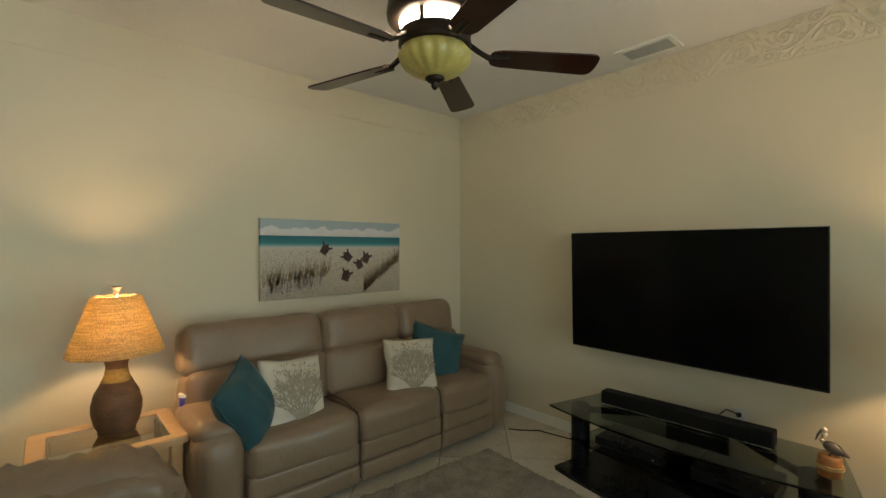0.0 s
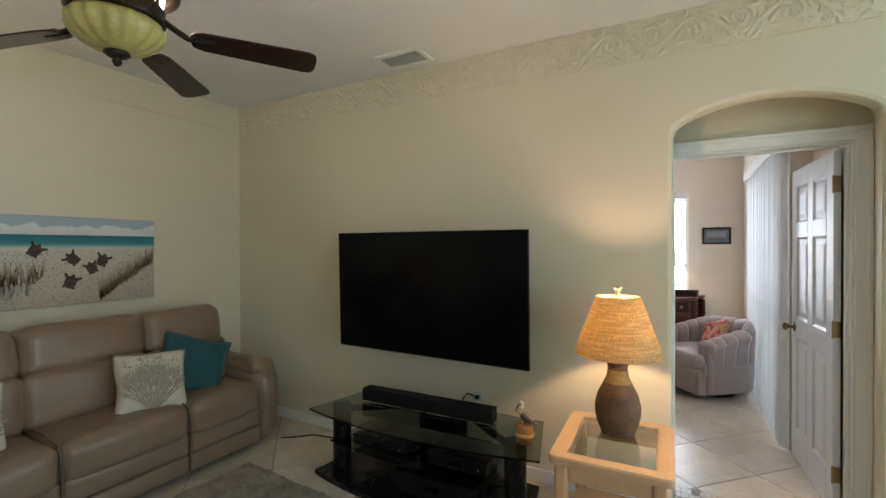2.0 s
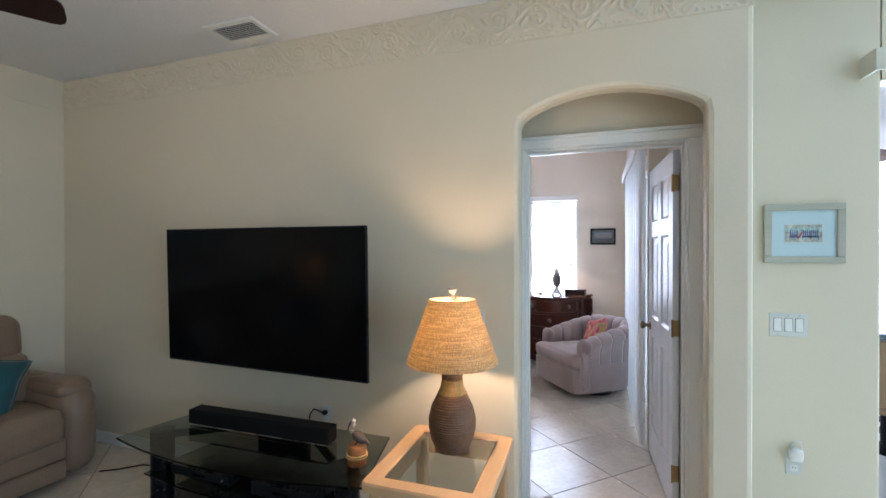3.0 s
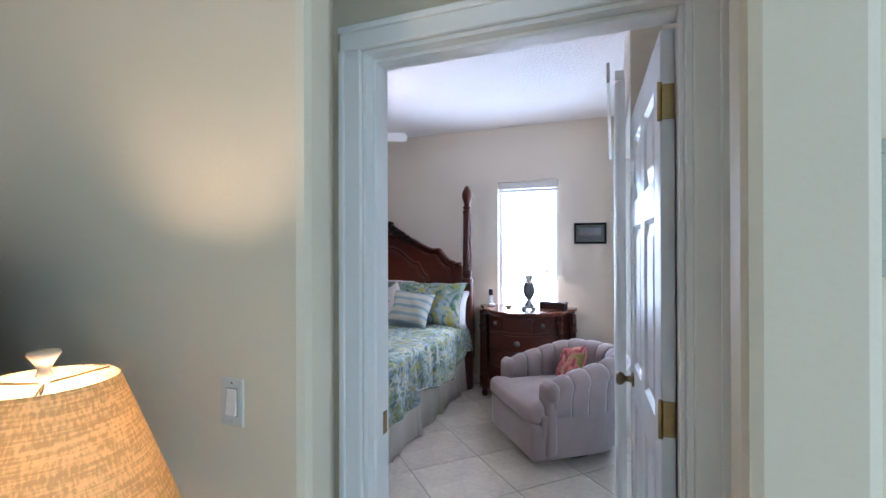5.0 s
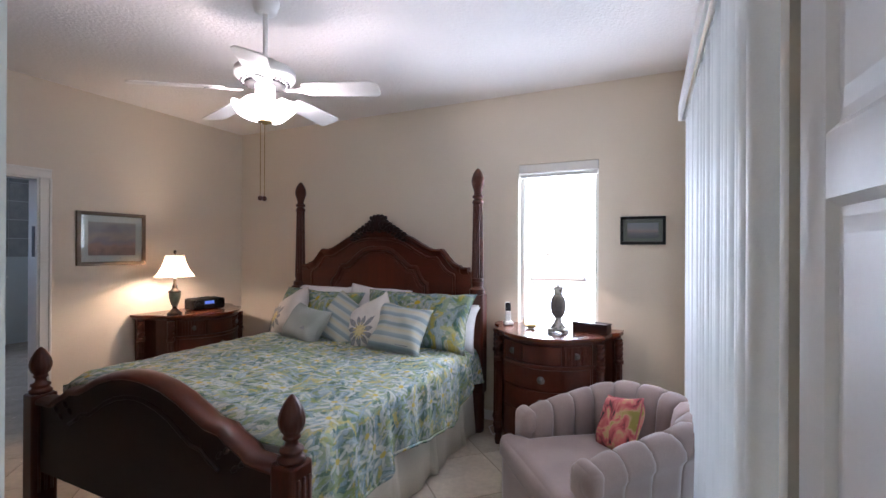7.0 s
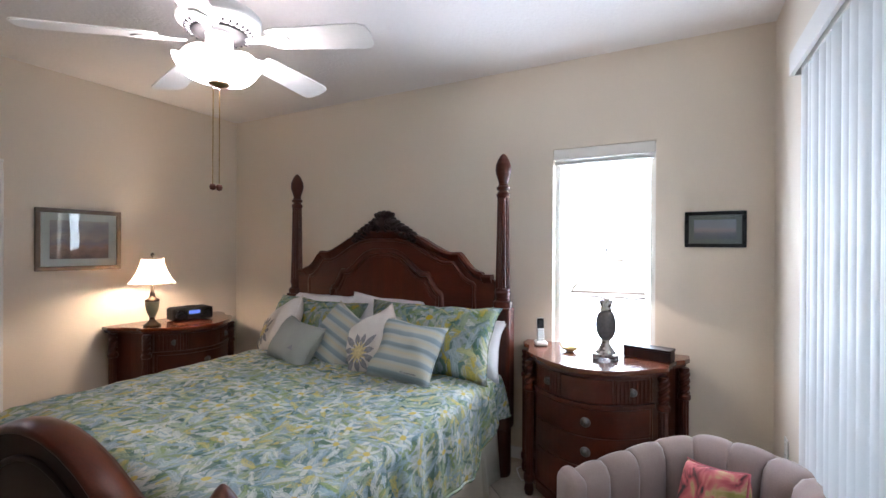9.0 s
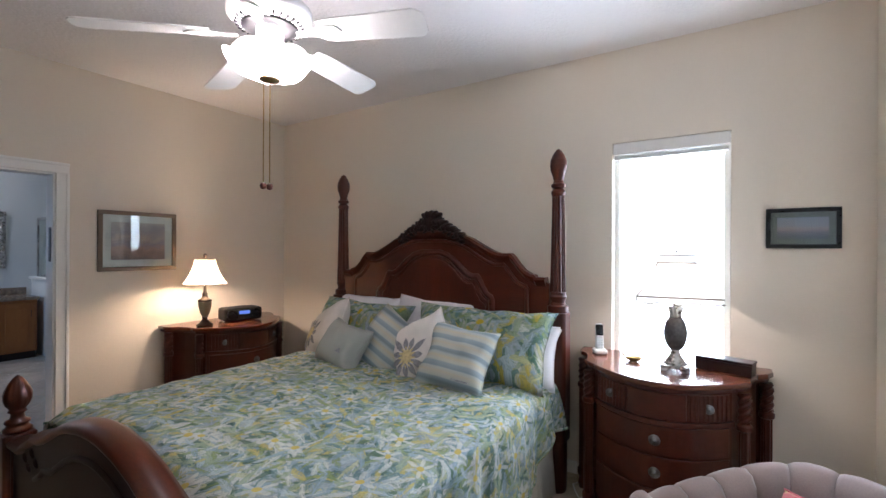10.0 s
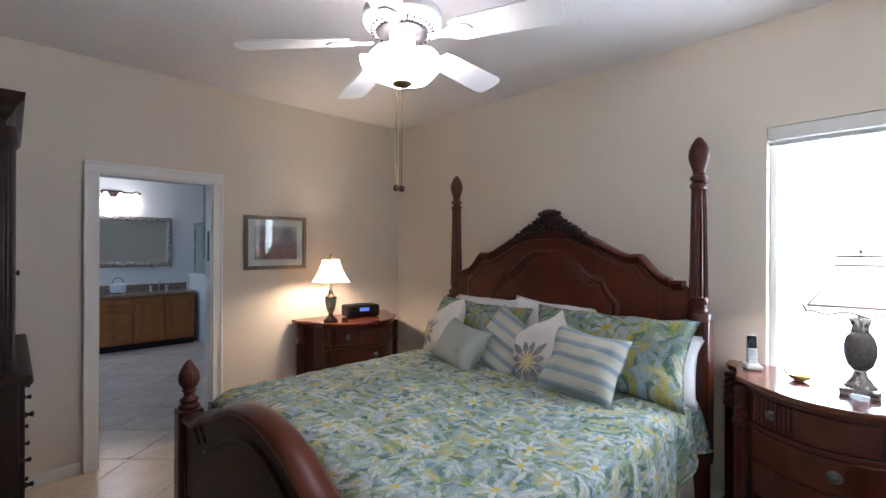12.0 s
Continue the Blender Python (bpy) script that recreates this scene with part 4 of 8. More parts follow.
def reclining_sofa():
    ob = thing("sofa", pose(0, 0, 0), "taupe leather three-seat reclining sofa against the wall", "sofa")
    x0, x1 = 1.41, 3.76
    part("base", box(x0 + 0.1, x1 - 0.1, 2.86, 3.50, 0.03, 0.30), LEATHER, ob)
    seats = ((1.655, 2.325), (2.33, 3.0), (3.005, 3.545))
    for k, (a, b) in enumerate(seats):
        bm = soft(a, b, 2.70, 3.28, 0.26, 0.495, r=0.065, puff=0.014, wob=0.010, seed=k, n=16)
        part("seat_cushion", bm, LEATHER, ob, smooth=True)
        for z0, z1 in ((0.05, 0.165), (0.17, 0.30)):
            bm = soft(a + 0.003, b - 0.003, 2.708, 2.90, z0, z1, r=0.02, puff=0.006, wob=0.004, seed=k + 3 + z0)
            part("footrest_panel", bm, LEATHER, ob, smooth=True)
        ha, hb_ = (a - 0.19 if k == 0 else a), (b + 0.03 if k == 2 else b)
        bm = soft(ha, hb_, 3.10, 3.36, 0.46, 0.785, r=0.055, puff=0.02, wob=0.016, seed=k + 6, n=16)
        part("lumbar_cushion", rot_bm(bm, Matrix.Translation((0, 3.2, 0.5)) @ Matrix.Rotation(radians(-9), 4, "X") @ Matrix.Translation((0, -3.2, -0.5))), LEATHER, ob, smooth=True)
        bm = soft(ha - 0.004, hb_ + 0.004, 3.115, 3.42, 0.745, 1.05, r=0.075, puff=0.012, wob=0.012, seed=k + 9, n=16)
        part("headrest_cushion", rot_bm(bm, Matrix.Translation((0, 3.2, 0.5)) @ Matrix.Rotation(radians(-11), 4, "X") @ Matrix.Translation((0, -3.2, -0.5))), LEATHER, ob, smooth=True)
        if k < 2:
            part("seam", tube([(b + 0.002, 2.72, 0.08), (b + 0.002, 2.703, 0.36), (b + 0.002, 2.75, 0.475), (b + 0.002, 2.95, 0.508), (b + 0.002, 3.1, 0.5)], 0.005, 6), LEATHER_SEAM, ob, "dark stitched seam")
    for a, b in ((x0, 1.66), (3.54, x1)):
        bm = soft(a, b, 2.71, 3.40, 0.04, 0.60, r=0.10, puff=0.012, wob=0.006, seed=a)
        for v in bm.verts:
            if v.co.z > 0.35:
                v.co.z += 0.05 * (v.co.y - 2.95) / 0.4
        part("arm", bm, LEATHER, ob, smooth=True)
        part("arm_pad", soft(a + 0.01, b - 0.01, 2.76, 3.25, 0.50, 0.625, r=0.06, puff=0.012, wob=0.006, seed=b), LEATHER, ob, smooth=True)
    bm = soft(x0 + 0.12, x1 - 0.12, 3.33, 3.54, 0.05, 0.99, r=0.06)
    part("back_panel", bm, LEATHER, ob, smooth=True)
    return ob


reclining_sofa()
P1 = throw_pillow(pose(1.70, 2.87, 0.645, -24, -20, 50), TEAL, "teal velvet throw pillow leaning in the sofa corner", 0.38, 0.40, 0.19, 1, group="sofa pillows")
P2 = throw_pillow(pose(1.99, 2.94, 0.635, -20, 5, 8), LINEN, "cream linen pillow with a printed coral motif on the sofa", 0.41, 0.41, 0.14, 2, group="sofa pillows", edge=CORAL)
coral_print(P2, 0.14, 4)
P3 = throw_pillow(pose(2.88, 2.93, 0.635, -22, 3, -18), LINEN, "cream linen pillow with a printed coral motif on the sofa", 0.40, 0.40, 0.14, 3, group="sofa pillows", edge=CORAL)
coral_print(P3, 0.14, 9)
P4 = throw_pillow(pose(3.22, 3.04, 0.655, -26, 18, -28), TEAL, "teal velvet throw pillow behind a coral pillow", 0.46, 0.42, 0.15, 4, group="sofa pillows")


def recliner():
    ob = thing("recliner", pose(0, 0, 0), "taupe leather recliner with puffy crinkled arms", "armchair")
    part("seat", soft(0.55, 1.32, 1.78, 2.26, 0.18, 0.46, r=0.10, puff=0.03, wob=0.01, seed=1), LEATHER, ob, smooth=True)
    for k, (a, b) in enumerate(((1.52, 1.80), (2.24, 2.53))):
        bm = soft(0.42, 1.30, a, b, 0.05, 0.60, r=0.12, puff=0.02, wob=0.012, seed=k)
        part("arm", bm, LEATHER, ob, smooth=True)
        bm = soft(0.40, 1.26, a - 0.005, b + 0.005, 0.52, 0.73, r=0.10, puff=0.03, wob=0.022, n=40, seed=k + 4)
        for v in bm.verts:
            v.co.z -= 0.06 * max(0, (v.co.x - 0.95) / 0.3) ** 2
            if v.co.z > 0.58:
                v.co.z += 0.011 * math.sin(v.co.x * 75 + 5.0 * noise.noise(v.co * 6)) * (0.6 + noise.noise(v.co * 5))
        part("arm_pad", bm, LEATHER, ob, smooth=True)
    part("back", soft(0.22, 0.55, 1.62, 2.42, 0.2, 0.72, r=0.12, puff=0.03, wob=0.012, seed=7), LEATHER, ob, smooth=True)
    part("footrest", soft(1.24, 1.36, 1.80, 2.24, 0.06, 0.40, r=0.05, puff=0.015), LEATHER, ob, smooth=True)


recliner()


def end_table(m, label):
    """Pale wooden table with a clear glass panel let into its top; origin at the floor, under its middle."""
    ob = thing("end_table", m, label, "side table", "end tables")
    hx, hy, z, rim = 0.31, 0.26, 0.565, 0.075
    # frame ring with rounded corners
    def rr(hx_, hy_, r, k=6):
        out = []
        for cx, cy, a0 in ((hx_ - r, hy_ - r, 0), (-hx_ + r, hy_ - r, 90), (-hx_ + r, -hy_ + r, 180), (hx_ - r, -hy_ + r, 270)):
            for i in range(k + 1):
                a = radians(a0 + 90 * i / k)
                out.append((cx + r * math.cos(a), cy + r * math.sin(a)))
        return out
    bm = bmesh.new()
    o, i_ = rr(hx, hy, 0.035), rr(hx - rim, hy - rim, 0.006)
    loops = [[bm.verts.new((*p, zz)) for p in pts] for pts, zz in ((o, z - 0.035), (o, z - 0.008), (rr(hx - 0.006, hy - 0.006, 0.03), z), (rr(hx - rim + 0.008, hy - rim + 0.008, 0.01), z), (i_, z - 0.006), (i_, z - 0.035))]
    loops.append(loops[0])
    for p, q in zip(loops, loops[1:]):
        for k in range(len(p)):
            j = (k + 1) % len(p)
            bm.faces.new((p[k], p[j], q[j], q[k]))
    bmesh.ops.recalc_face_normals(bm, faces=bm.faces)
    part("top_frame", bm, MAPLE, ob, smooth=False)
    part("glass_panel", box(-hx + rim + 0.001, hx - rim - 0.001, -hy + rim + 0.001, hy - rim - 0.001, z - 0.012, z - 0.004), CLEAR, ob, "clear glass panel")
    for sx in (-1, 1):
        for sy in (-1, 1):
            part("leg", box(sx * (hx - 0.025), sx * (hx - 0.085), sy * (hy - 0.025), sy * (hy - 0.085), 0, z - 0.036), MAPLE, ob, bevel=0.015, segs=3)
    for sx in (-1, 1):
        part("apron", box(sx * (hx - 0.035), sx * (hx - 0.06), -hy + 0.086, hy - 0.086, z - 0.12, z - 0.037), MAPLE, ob, bevel=0.008)
    for sy in (-1, 1):
        part("apron", box(-hx + 0.086, hx - 0.086, sy * (hy - 0.035), sy * (hy - 0.06), z - 0.12, z - 0.037), MAPLE, ob, bevel=0.008)
    part("lower_shelf", box(-hx + 0.086, hx - 0.086, -hy + 0.04, hy - 0.04, 0.16, 0.18), MAPLE, ob, bevel=0.004)
    return ob


TA = end_table(pose(1.11, 3.11, 0, 0, 0, 0), "pale maple end table with a glass top beside the sofa")
copy_thing(TA, pose(3.56, 0.195, 0, 0, 0, 1))


def wicker_lamp(m):
    ob = thing("table_lamp", m, "lit table lamp with burlap shade and coiled wicker base", "lamp", "wicker table lamps")
    prof = [(0.07, 0.0), (0.082, 0.004)]
    body = [(0.078, 0.01), (0.097, 0.05), (0.108, 0.105), (0.109, 0.145), (0.096, 0.20), (0.073, 0.245), (0.053, 0.285), (0.046, 0.32), (0.048, 0.345), (0.060, 0.385), (0.069, 0.405)]
    dense = []
    for (r0, z0), (r1, z1) in zip(body, body[1:]):
        for k in range(14):
            t = k / 14
            dense.append((r0 + (r1 - r0) * t, z0 + (z1 - z0) * t))
    coil = [(r + 0.0022 * math.sin(z * 2 * math.pi / 0.0105), z) for r, z in dense if not 0.265 < z < 0.325]
    low = [p for p in coil if p[1] < 0.27]
    high = [p for p in coil if p[1] > 0.32]
    part("base", lathe(prof + low, 40), WICKER, ob, smooth=True)
    part("band", lathe([(0.068, 0.262), (0.058, 0.28), (0.052, 0.30), (0.049, 0.325)], 40), RAFFIA, ob, "woven raffia band")
    part("neck", lathe([(0.046, 0.322)] + high + [(0.067, 0.407), (0.02, 0.409)], 40), WICKER, ob, smooth=True)
    part("stem", lathe([(0.012, 0.40), (0.012, 0.45), (0.018, 0.455), (0.018, 0.50), (0.008, 0.505)], 16), BRASS, ob)
    part("bulb", lathe([(0.012, 0.50), (0.018, 0.508), (0.022, 0.525), (0.015, 0.54), (0.0, 0.545)], 16), BULB, ob, "glowing bulb", smooth=True)
    part("shade", lathe([(0.212, 0.405), (0.2125, 0.408), (0.108, 0.695), (0.1075, 0.697), (0.1055, 0.695), (0.210, 0.407), (0.212, 0.405)], 48, cap=False), BURLAP, ob, "burlap shade with loose weave", smooth=True)
    part("harp", tube([(0.02, 0, 0.45), (0.055, 0, 0.53), (0.05, 0, 0.62), (0.0, 0, 0.69), (-0.05, 0, 0.62), (-0.055, 0, 0.53), (-0.02, 0, 0.45)], 0.003, 6), BRASS, ob)
    for a in range(3):
        c, s = math.cos(a * 2.094), math.sin(a * 2.094)
        part("spoke", tube([(0, 0, 0.69), (0.106 * c, 0.106 * s, 0.694)], 0.002, 6), BRASS, ob)
    part("finial", lathe([(0.006, 0.688), (0.008, 0.70), (0.013, 0.705), (0.009, 0.715), (0.016, 0.73), (0.024, 0.742), (0.022, 0.747), (0.0, 0.748)], 20), FINIAL, ob, "pale turned finial", smooth=True)
    return ob


LB = wicker_lamp(pose(3.66, 0.195, 0.561))
copy_thing(LB, pose(1.15, 3.17, 0.561))

# travel cup behind the table
cup = thing("travel_cup", pose(1.475, 3.2, -0.0), "blue travel cup with white lid on a small stool", "cup")
part("cup_body", lathe([(0.028, 0.54), (0.034, 0.545), (0.04, 0.66), (0.038, 0.66)], 20), mat("blue_plastic", (0.03, 0.03, 0.35), 0.3), cup, smooth=True)
part("lid", lathe([(0.041, 0.66), (0.042, 0.675), (0.02, 0.68)], 20), PLASTIC, cup)
part("holder", lathe([(0.05, 0.0), (0.05, 0.01), (0.012, 0.02), (0.012, 0.53), (0.04, 0.538), (0.04, 0.54)], 16), BLACK_MATTE, cup)

# rug
bm = bmesh.new()
rn = random.Random(2)
nx_, ny_ = 150, 190
gv = [[bm.verts.new((-1.17 + 2.34 * i / nx_, -1.52 + 3.04 * j / ny_, 0.014 + rn.uniform(0, 0.02) if 0 < i < nx_ and 0 < j < ny_ else 0.002)) for j in range(ny_ + 1)] for i in range(nx_ + 1)]
for i in range(nx_):
    for j in range(ny_):
        bm.faces.new((gv[i][j], gv[i + 1][j], gv[i + 1][j + 1], gv[i][j + 1]))
rug = part("rug", bm, RUG, smooth=True)
rug.matrix_world = pose(2.05, 1.12, 0.001, 0, 0, -4)
tagged(rug, "grey-brown shag rug on the tiled floor", "rug")


def painting():
    ob = thing("painting", pose(2.634, 3.598, 1.42), "canvas of sea turtle hatchlings crossing a beach to the sea", "painting")
    w, h = 1.232, 0.597
    part("canvas", box(-w / 2, w / 2, -0.035, -0.001, -h / 2, h / 2), CANVAS, ob, bevel=0.003)
    y = -0.0362
    rng = random.Random(11)

    def flat(name, polys, material, label=""):
        b = bmesh.new()
        for poly in polys:
            b.faces.new([b.verts.new((px, y, pz)) for px, pz in poly][::-1])
        part(name, b, material, ob, label)
    TURTLES = ((-0.115, 0.070, -0.6, 0.036), (0.086, 0.012, 0.8, 0.036), (0.262, -0.004, -0.4, 0.036), (0.196, -0.055, 0.4, 0.034), (0.072, -0.145, -0.4, 0.038))
    # five hatchlings: shell, head and four flippers each
    for k, (cx, cz, a, s) in enumerate(TURTLES):
        polys = [[(cx + s * 0.95 * math.cos(t) * math.cos(a) - s * 1.15 * math.sin(t) * math.sin(a), cz + s * 0.95 * math.cos(t) * math.sin(a) + s * 1.15 * math.sin(t) * math.cos(a)) for t in [i * math.pi / 8 for i in range(16)]]]
        flat("painted_turtle", polys, TURTLE)
        for u, ln in ((1.57, 0.6), (0.75, 1.0), (2.4, 1.0), (-0.9, 0.5), (-2.2, 0.5)):
            bx, bz = cx + s * 0.85 * math.cos(u + a), cz + s * 0.85 * math.sin(u + a)
            ex, ez = bx + s * ln * math.cos(u + a), bz + s * ln * math.sin(u + a)
            px, pz = -math.sin(u + a) * s * 0.28, math.cos(u + a) * s * 0.28
            flat("painted_flipper", [[(bx - px, bz - pz), (ex - px * 0.6, ez - pz * 0.6), (ex + px * 0.6, ez + pz * 0.6), (bx + px, bz + pz)]], TURTLE)
    # dune grass
    y = -0.0366
    for x0, x1, z0, z1, nb, mt in ((-0.60, -0.08, -0.20, -0.12, 120, GRASS_A), (-0.58, -0.15, -0.26, -0.20, 70, GRASS_B), (0.24, 0.60, -0.28, -0.02, 130, GRASS_A)):
        polys = []
        for k in range(nb):
            t = rng.random()
            bx, bz = x0 + (x1 - x0) * t, z0 + (z1 - z0) * t + rng.uniform(-0.02, 0.02)
            ln, lean = rng.uniform(0.07, 0.17), rng.uniform(-0.03, 0.05)
            polys.append([(bx - 0.004, bz), (bx + 0.004, bz), (min(0.612, bx + lean), min(0.28, bz + ln))])
        flat("painted_grass", polys, mt)


painting()


def television():
    # 65 inch panel, turned slightly on its arm
    yaw = math.degrees(math.atan2(3.774 - 3.728, 2.137 - 0.684))
    ob = thing("television", pose(3.751, 1.41, 1.2, 0, 0, -yaw) @ pose(0, 0, 0, 0, -1.4, 0), "large flat black television on a wall arm, switched off", "television")
    w, h = 1.454, 0.825
    part("panel", box(0.002, 0.022, -w / 2, w / 2, -h / 2, h / 2), BLACK, ob, bevel=0.003)
    part("screen", box(0, 0.0018, -w / 2 + 0.006, w / 2 - 0.006, -h / 2 + 0.012, h / 2 - 0.006), SCREEN, ob, "dark glossy screen")
    part("rear_housing", box(0.022, 0.07, -0.5, 0.5, -0.35, 0.1), BLACK_MATTE, ob, bevel=0.01)
    part("wall_arm", box(0.07, 0.31, -0.06, 0.06, -0.12, 0.12), BLACK_MATTE, ob)


television()


def tv_stand():
    ob = thing("tv_stand", pose(0, 0, 0), "black television stand with glass shelves and round columns", "tv stand")

    def plate(pts, z0, z1, material, name, label=""):
        part(name, prism(pts, "z", z0, z1), material, ob, label, bevel=0.003)

    def bowed(xf, xb, ya, yb, bow, inset):
        pts = []
        for i in range(13):
            t = i / 12
            pts.append((xf - bow * (1 - (2 * t - 1) ** 2), ya + (yb - ya) * t))
        pts += [(xb, yb - inset), (xb, ya + inset)]
        return pts
    plate(bowed(3.42, 3.93, 0.53, 2.09, 0.10, 0.12), 0.428, 0.440, TINTED, "glass_top", "clear greenish glass top")
    plate(bowed(3.50, 3.88, 0.72, 1.98, 0.06, 0.05), 0.212, 0.222, TINTED, "glass_shelf", "clear greenish glass shelf")
    plate(bowed(3.44, 3.94, 0.60, 2.06, 0.10, 0.08), 0.0, 0.03, BLACK, "base_plate")
    for yy in (1.96, 0.72):
        part("column", lathe([(0.062, 0.03), (0.062, 0.427)], 28), BLACK, ob).location = (3.60, yy, 0)
    part("spine", box(3.86, 3.90, 1.15, 1.50, 0.03, 0.427), BLACK, ob, bevel=0.004)
    for yy in (1.9, 0.78):
        part("brace", tube([(3.60, yy, 0.405), (3.87, 1.33 + (0.2 if yy > 1.3 else -0.2), 0.405)], 0.022, 8), BLACK, ob)
    return ob


tv_stand()
bar = thing("sound_bar", pose(3.735, 1.378, 0.4405, 0, 0, 1.0), "long black sound bar on the glass stand", "speaker")
part("cabinet", box(-0.045, 0.05, -0.478, 0.478, 0.006, 0.095), BLACK_MATTE, bar, bevel=0.008)
part("grille", box(-0.048, -0.0455, -0.47, 0.47, 0.016, 0.09), BLACK_MATTE, bar)
part("trim_strip", box(-0.047, -0.0455, -0.47, 0.47, 0.008, 0.012), CHROME, bar, "thin silver line")
for k in (-0.4, 0.4):
    part("foot", box(-0.03, 0.03, k - 0.03, k + 0.03, 0, 0.006), BLACK, bar)


def media_box(name, label, x0, x1, y0, y1, z0, h, front=True):
    ob = thing(name, pose((x0 + x1) / 2, (y0 + y1) / 2, z0), label, "media player", "")
    hx, hy = (x1 - x0) / 2, (y1 - y0) / 2
    part("case", box(-hx, hx, -hy, hy, 0.006, h), BLACK, ob, bevel=0.003)
    part("front_panel", box(-hx - 0.003, -hx - 0.0005, -hy + 0.005, hy - 0.005, 0.012, h - 0.006), BLACK_MATTE if not front else GUNMETAL, ob)
    part("display", box(-hx - 0.0042, -hx - 0.003, -0.04, 0.05, h * 0.4, h * 0.62), SCREEN, ob)
    part("button", lathe([(0.006, 0), (0.006, 0.004), (0, 0.004)], 12), CHROME, ob).matrix_basis = pose(-hx - 0.003, -hy + 0.05, h * 0.5, 0, -90, 0)
    for a in (-1, 1):
        part("foot", box(-hx + 0.02, hx - 0.02, a * hy * 0.8 - 0.015, a * hy * 0.8 + 0.015, 0, 0.006), BLACK, ob)
    return ob


media_box("disc_player", "black disc player with a silver front strip", 3.54, 3.82, 1.40, 1.82, 0.2225, 0.055)
media_box("cable_box", "black cable box on the glass shelf", 3.52, 3.80, 0.86, 1.24, 0.2225, 0.075, False)
media_box("receiver", "black audio receiver on the stand base", 3.48, 3.84, 0.92, 1.45, 0.0305, 0.13, False)


def pelican():
    ob = thing("pelican_figurine", pose(3.60, 0.665, 0.4405), "carved pelican perched on a rope-bound wooden post", "figurine")
    bm = bmesh.new()

    def paint(k, before):
        bm.faces.ensure_lookup_table()
        for f in bm.faces[before:]:
            f.material_index = k
    n0 = 0
    lathe([(0.042, 0), (0.046, 0.004), (0.045, 0.09), (0.040, 0.097), (0.0, 0.098)], 24, bm)
    paint(0, n0)
    n0 = len(bm.faces)
    for z in (0.04, 0.05):
        tube([(0.048 * math.cos(i * 0.2618), 0.048 * math.sin(i * 0.2618), z) for i in range(25)], 0.006, 6, bm)
    paint(1, n0)
    n0 = len(bm.faces)
    r0 = bmesh.ops.create_icosphere(bm, subdivisions=3, radius=1)
    bmesh.ops.transform(bm, matrix=Matrix.Translation((0, -0.012, 0.132)) @ Matrix.Rotation(radians(24), 4, "X") @ Matrix.Diagonal((0.024, 0.042, 0.026, 1)), verts=r0["verts"])
    tube([(0, -0.045, 0.118), (0, -0.068, 0.105)], 0.014, 8, bm, taper=0.3)
    for sx in (-1, 1):
        tube([(sx * 0.01, -0.005, 0.115), (sx * 0.012, 0.0, 0.097)], 0.004, 6, bm)
    paint(2, n0)
    n0 = len(bm.faces)
    tube([(0, 0.016, 0.140), (0, 0.032, 0.158), (0, 0.026, 0.178), (0, 0.014, 0.192), (0, 0.018, 0.206)], 0.010, 8, bm, taper=0.8)
    r0 = bmesh.ops.create_icosphere(bm, subdivisions=2, radius=0.013)
    bmesh.ops.translate(bm, vec=(0, 0.020, 0.208), verts=r0["verts"])
    paint(3, n0)
    n0 = len(bm.faces)
    tube([(0, 0.028, 0.206), (0, 0.044, 0.182), (0, 0.052, 0.152)], 0.007, 8, bm, taper=0.35)
    paint(2, n0)
    fig = part("figure", bm, PIER, ob, smooth=True)
    for m_ in (ROPE, BIRD, BIRD_WHITE):
        fig.data.materials.append(m_)


pelican()


def wall_plate(name, m, label, kind_):
    """Local: plate in the y-z plane facing -x."""
    ob = thing(name, m, label, "outlet" if kind_ == "outlet" else "switch")
    gangs = 3 if kind_ == "switch3" else 1
    w = 0.083
    part("plate", box(-0.006, 0, -w, w, -0.06, 0.06) if gangs == 3 else box(-0.006, 0, -0.036, 0.036, -0.06, 0.06), PLATE, ob, bevel=0.003)
    for k in range(gangs):
        y = (k - (gangs - 1) / 2) * 0.047
        if kind_ == "outlet":
            for z in (-0.025, 0.025):
                part("socket", box(-0.008, -0.006, -0.016, 0.016, z - 0.016, z + 0.016), PLASTIC, ob, bevel=0.003)
                for s in (-0.006, 0.006):
                    part("slot", box(-0.0086, -0.008, s - 0.0012, s + 0.0012, z - 0.002, z + 0.008), BLACK_MATTE, ob)
        else:
            part("rocker_frame", box(-0.0066, -0.006, y - 0.0185, y + 0.0185, -0.0355, 0.0355), GROUT, ob)
            bmr = prism([(-0.006, -0.033), (-0.013, -0.033), (-0.009, 0.0), (-0.0085, 0.033), (-0.006, 0.033)], "y", y - 0.016, y + 0.016)
            part("rocker", bmr, PLASTIC, ob, bevel=0.002)
            for z in (-0.048, 0.048):
                part("screw", box(-0.0066, -0.006, y - 0.003, y + 0.003, z - 0.003, z + 0.003), CHROME, ob)
    return ob


wall_plate("outlet", pose(XT, 1.135, 0.46), "white wall outlet with a black plug behind the stand", "outlet")
plug = thing("power_plug", pose(XT - 0.0087, 1.135, 0.485), "black plug and cord in the wall outlet", "cable")
part("plug_body", box(-0.03, 0, -0.012, 0.012, -0.012, 0.012), BLACK, plug, bevel=0.004)
part("cord", tube([(-0.03, 0, 0), (-0.05, 0.02, 0.02), (-0.045, 0.06, 0.025), (-0.03, 0.10, -0.02), (-0.02, 0.11, -0.2), (-0.03, 0.12, -0.46)], 0.004, 6), BLACK, plug, smooth=True)
wall_plate("light_switch", pose(XT, 0.17, 1.10), "white rocker switch beside the arch", "switch1")
